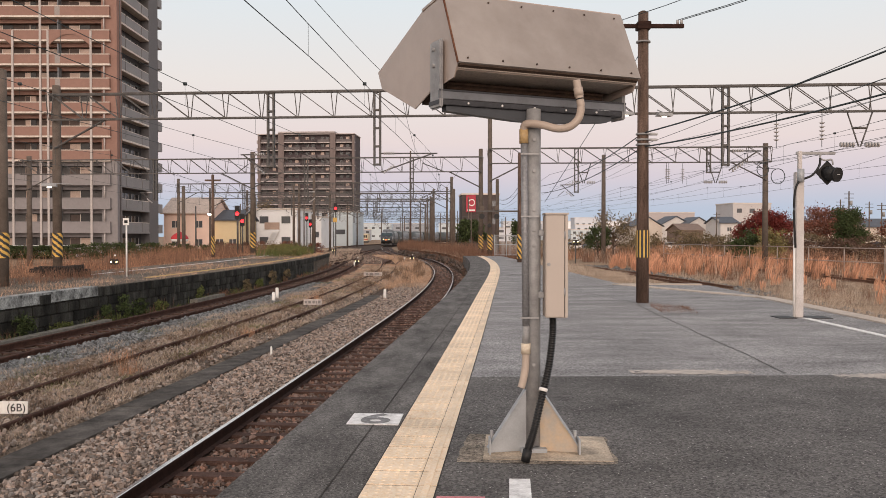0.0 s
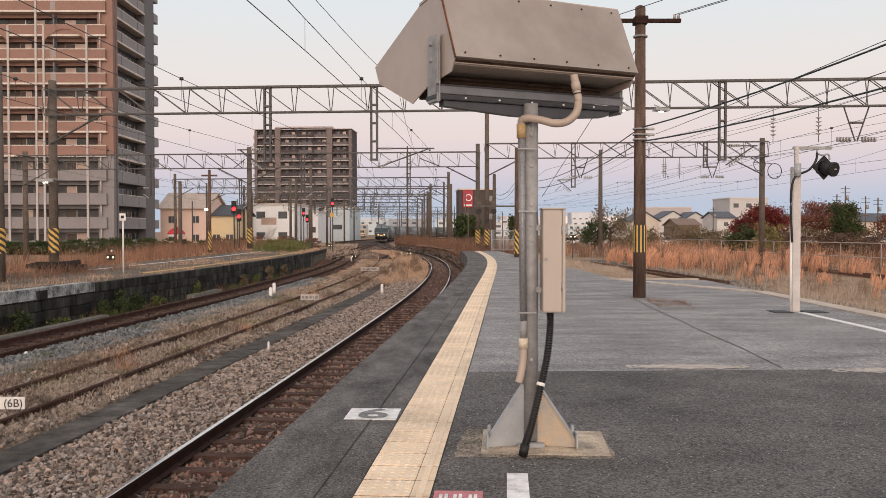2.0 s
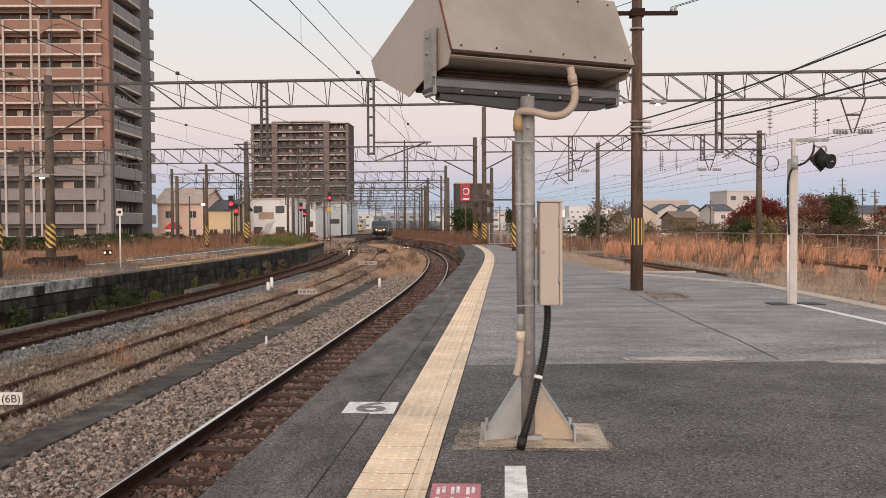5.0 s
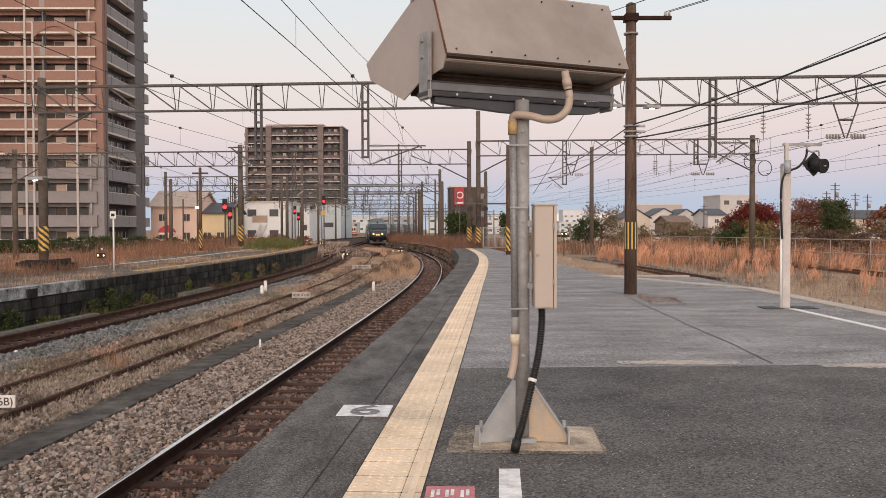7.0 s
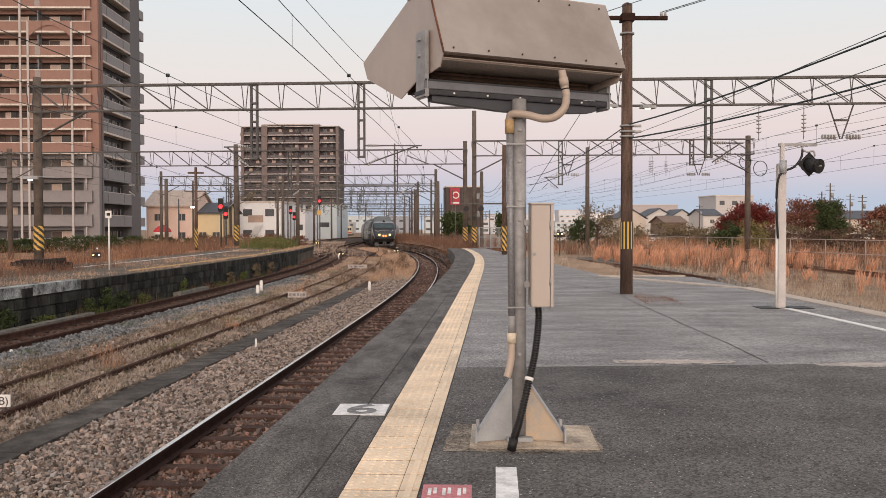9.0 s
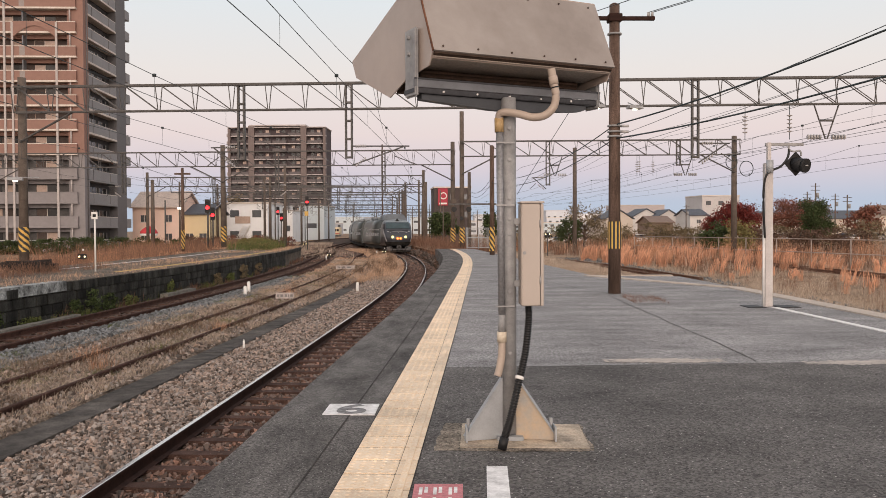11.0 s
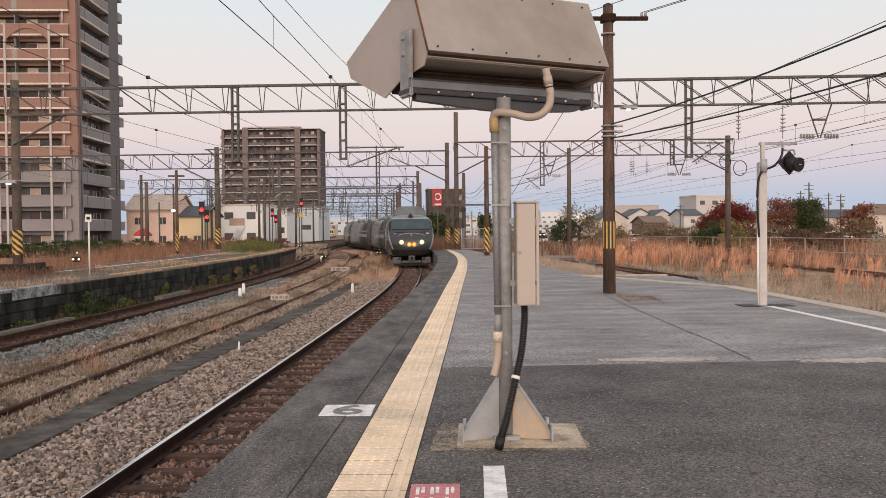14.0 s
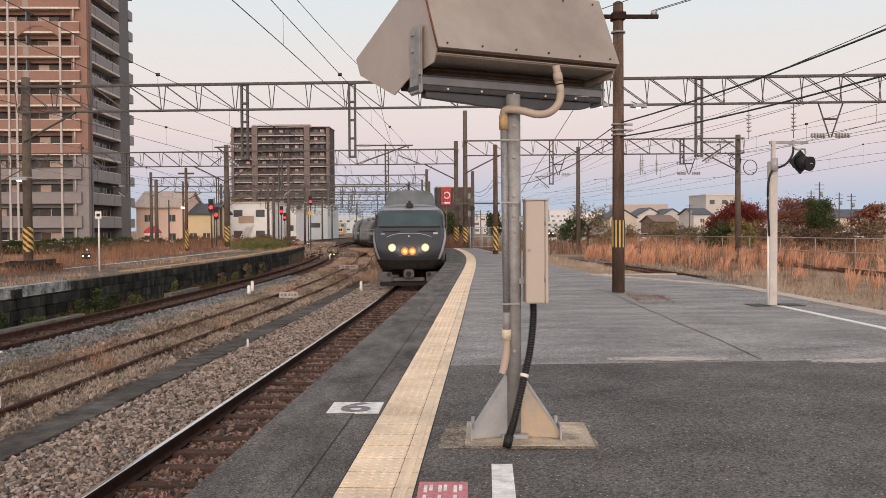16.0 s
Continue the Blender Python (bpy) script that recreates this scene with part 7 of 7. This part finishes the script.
def fittings(car, y0, y1):
    """Windows, doors, roof gear and bogies common to all cars."""
    for s in (-1, 1):
        n = int((y1 - y0 - 3.4) / 1.75)
        for i in range(n):
            bm = bmnew()
            bm.verts.ensure_lookup_table()
            a = y0 + 1.9 + i * 1.75
            side_panel(bm, a, a + 1.5, 1.65, 2.35, s, 0.006)
            part("window", bm, GLASS_DARK, car)
        for a in (y0 + 0.55, y1 - 1.45):
            bm = bmnew()
            side_panel(bm, a, a + 0.9, 0.75, 2.5, s, 0.012)
            part("door", bm, BODY, car)
    for a in (y0 + 3.0, (y0 + y1) / 2 - 1.5, y1 - 6.0):
        part("roof_unit", box(bmnew(), -0.85, 0.85, a, a + 3.0, 3.42, 3.72, bevel=0.08), ROOF_T, car, "roof air conditioner")
    part("underframe", box(bmnew(), -1.25, 1.25, y0 + 0.3, y1 - 0.2, 0.35, 0.72), UNDER, car)
    for yc in (y0 + 3.2, y1 - 3.2):
        bg = part("bogie", box(bmnew(), -1.05, 1.05, yc - 1.6, yc + 1.6, 0.3, 0.6, bevel=0.03), UNDER, car)
        for s in (-1, 1):
            for dy in (-1.05, 1.05):
                part("wheel", rod(bmnew(), (s * 0.5, yc + dy, 0.43), (s * 0.63, yc + dy, 0.43), 0.43, 20), SKIRT, bg)
    part("gangway", box(bmnew(), -0.6, 0.6, y1 - 0.02, y1 + 0.28, 0.8, 3.0), UNDER, car)


def front_car():
    c = thing("train_front_car", I4, "dark grey express train driving car with lit headlamps", "train car", "train cars")
    zs = [0.7, 0.8, 0.9, 1.05, 1.2, 1.35, 1.5, 1.7, 1.9, 2.1, 2.3, 2.5, 2.7, 2.9, 3.0, 3.1, 3.2, 3.3, 3.38, 3.45]
    bm = bmnew()
    us = [-1 + 2 * i / 32 for i in range(33)]
    rows = []
    for z in zs:
        back = 3.6
        row = [bm.verts.new((-side_x(z) if z < 2.8 else -float(np.interp(z, (2.8, 3.15, 3.35, 3.45), (1.34, 1.2, 0.95, 0.6))), back, z))]
        row += [bm.verts.new(skin(u, z)) for u in us]
        row += [bm.verts.new((side_x(z) if z < 2.8 else float(np.interp(z, (2.8, 3.15, 3.35, 3.45), (1.34, 1.2, 0.95, 0.6))), back, z))]
        rows.append(row)
    for a, b in zip(rows, rows[1:]):
        for i in range(len(a) - 1):
            bm.faces.new((a[i], a[i + 1], b[i + 1], b[i])).smooth = True
    bm.faces.new(rows[-1]), bm.faces.new(list(reversed(rows[0])))
    bmesh.ops.recalc_face_normals(bm, faces=bm.faces[:])
    part("nose", bm, BODY, c, "rounded dark grey nose")
    part("body", hull(bmnew(), 3.55, LEN, 0.7, 3.5), BODY_SIDE, c)
    part("windscreen", patch(bmnew(), -0.56, 0.56, 2.43, 3.05, 0.012), SCREEN, c, "wide raked windscreen")
    part("windscreen_sill", patch(bmnew(), -0.58, 0.58, 2.38, 2.43, 0.02), BLACK, c)
    for s in (-1, 1):
        part("side_window", patch(bmnew(), s * 0.70, s * 0.84, 2.36, 2.88, 0.012, 5, 3), GLASS_DARK, c)
        bm = bmnew()
        for k in range(8):
            za, zb = 1.12 + k * 0.15, 1.12 + (k + 1) * 0.15
            q = [skin(s * u, z, 0.012) for u, z in ((0.55 + 0.03 * k, za), (0.64 + 0.045 * k, za), (0.64 + 0.045 * (k + 1), zb), (0.55 + 0.03 * (k + 1), zb))]
            bm.faces.new([bm.verts.new(v) for v in q])
        part("silver_flank", bm, SILVER, c, "silver curved trim")
        part("wiper_slot", patch(bmnew(), min(s * 0.08, s * 0.42), max(s * 0.08, s * 0.42), 2.20, 2.24, 0.014), BLACK, c)
        x = s * 0.65
        hl = part("headlamp", rod(bmnew(), (x, 0.16, 1.58), (x, 0.0, 1.58), 0.112, 20), HEADLIGHT, c, "lit pale yellow headlamp")
        # added glowing disc: the headlamp's halo as a solid part
        part("headlamp_reflector", rod(bmnew(), (x, 0.3, 1.58), (x, 0.012, 1.58), 0.158, 20), HALO, hl, "glowing disc for the headlamp's halo")
        part("headlamp_bezel", rod(bmnew(), (x, 0.32, 1.58), (x, 0.025, 1.58), 0.172, 20), SKIRT, hl)
        part("fog_lamp", rod(bmnew(), (s * 0.15, 0.04, 1.44), (s * 0.15, -0.03, 1.44), 0.09, 20), FOG, c, "lit orange lamp")
        # added glowing disc: the orange lamp's halo as a solid part
        part("fog_reflector", rod(bmnew(), (s * 0.15, 0.05, 1.44), (s * 0.15, -0.018, 1.44), 0.148, 24), FOG_GLOW, c, "orange glowing disc for the lamp's halo")
        part("skirt", box(bmnew(), s * 0.95 - 0.28, s * 0.95 + 0.28, 0.15, 0.32, 0.22, 0.62, bevel=0.03), SKIRT, c)
        part("tow_hole", rod(bmnew(), (s * 0.66 * 1.2, 0.2, 0.52), (s * 0.66 * 1.2, 0.13, 0.52), 0.09, 14), BLACK, c)
    part("lamp_panel", box(bmnew(), -0.36, 0.36, -0.005, 0.2, 1.25, 1.63, bevel=0.02), BODY, c)
    part("coupler", box(bmnew(), -0.2, 0.2, -0.12, 0.5, 0.38, 0.72, bevel=0.05), SKIRT, c, "worn grey coupler")
    part("coupler_face", rod(bmnew(), (0, -0.12, 0.55), (0, -0.16, 0.55), 0.11, 12), UNDER, c)
    part("front_beam", box(bmnew(), -0.62, 0.62, 0.1, 0.3, 0.26, 0.40, bevel=0.02), SKIRT, c)
    part("plough", box(bmnew(), -1.15, 1.15, 0.22, 0.4, 0.07, 0.24, bevel=0.02), UNDER, c)
    bm = bmnew()
    for (x0, z0), (x1, z1) in (((1.06, 3.28), (1.0, 3.6)), ((1.0, 3.6), (0.88, 3.84)), ((0.88, 3.84), (0.55, 3.93))):
        lo = [bm.verts.new(v) for v in ((-x0, 2.0 + (z0 - 3.42) * 0.9, z0), (x0, 2.0 + (z0 - 3.42) * 0.9, z0), (x0, 6.6, z0), (-x0, 6.6, z0))]
        hi = [bm.verts.new(v) for v in ((-x1, 2.0 + (z1 - 3.42) * 0.9, z1), (x1, 2.0 + (z1 - 3.42) * 0.9, z1), (x1, 6.6, z1), (-x1, 6.6, z1))]
        for k in range(4):
            bm.faces.new((lo[k], lo[(k + 1) % 4], hi[(k + 1) % 4], hi[k])).smooth = True
    bm.faces.new(hi)
    bmesh.ops.remove_doubles(bm, verts=bm.verts[:], dist=0.001)
    bmesh.ops.bevel(bm, geom=bm.edges[:], offset=0.05, segments=2, affect="EDGES")
    part("roof_hump", bm, mat("weathered_fairing", (0.15, 0.165, 0.178), 0.6, vary=0.2, scale=1.5, bump=0, local=True), c, "raised roof fairing")
    part("lower_valance", patch(bmnew(), -0.8, 0.8, 0.72, 1.08, 0.010), UNDER, c, "black lower valance")
    # pale patch over the nose top imitates the sky's reflection
    part("roof_front", patch(bmnew(), -0.75, 0.75, 3.07, 3.36, 0.006), ROOF_T, c, "roof front coloured pale like reflected sky")
    part("top_lamp", box(bmnew(), -0.15, 0.15, 1.2, 1.5, 3.16, 3.36, bevel=0.04), BLACK, c)
    part("top_lamp_post", rod(bmnew(), (0, 1.35, 3.3), (0, 1.35, 3.46), 0.05, 8), BLACK, c)
    bm = bmnew()
    arc = [skin(u, 1.98 + 0.16 * (1 - (u / 0.32) ** 2), 0.008) for u in [-0.32 + 0.64 * i / 16 for i in range(17)]]
    tube(bm, arc, 0.014, 6)
    part("arc_trim", bm, SILVER, c, "thin silver arc")
    part("emblem", rod(bmnew(), skin(0.0, 2.03, 0.0), skin(0.0, 2.03, 0.02), 0.035, 12), SILVER, c)
    part("number_bar", patch(bmnew(), 0.36, 0.48, 2.10, 2.18, 0.012), SILVER, c)
    part("number_bar", patch(bmnew(), -0.46, -0.36, 2.10, 2.14, 0.012), SILVER, c)
    fittings(c, 3.0, LEN)
    return c


def mid_car():
    c = thing("train_car", pose(0, 40, 0), "grey green metallic express train car", "train car", "train cars")
    part("body", hull(bmnew(), 0.0, LEN, 0.7, 3.5), BODY_SIDE, c)
    fittings(c, 0.0, LEN)
    return c


def on_track(y, z=RAIL_Z):
    px, py, h = line(y)
    return Vector((px, py, z))


def ahead(y, dist):
    """The plan y that lies dist metres further along the track."""
    s = float(np.interp(y, _gy, _gs))
    y1 = y + dist / math.hypot(1, s)
    s1 = float(np.interp((y + y1) / 2, _gy, _gs))
    return y + dist / math.hypot(1, s1)


def car_pose(y):
    a, b = on_track(ahead(y, 3.2)), on_track(ahead(y, 17.0))
    d = b - a
    h = math.atan2(-d.x, d.y)
    n = d.normalized()
    o = a - n * 3.2
    return pose(o.x, o.y, RAIL_Z, 0, 0, math.degrees(h))


FRONT = ((0.0, 206.0), (3.5, 169.5), (9.0, 110.0), (13.0, 66.8), (15.0, 45.8), (16.0, 34.6))
front = front_car()
cars = [mid_car()]
for i in range(5):
    cars.append(copy_thing(cars[0], pose(0, 62 + 21 * i, 0)))


def front_y(t):
    return float(np.interp(t, [a for a, _ in FRONT], [b for _, b in FRONT]))


def motions():
    times = [i * 0.5 for i in range(33)]
    walk(front, [(t, car_pose(front_y(t))) for t in times])
    for i, c in enumerate(cars):
        walk(c, [(t, car_pose(ahead(front_y(t), (LEN + 0.5) * (i + 1)))) for t in times])


motions()
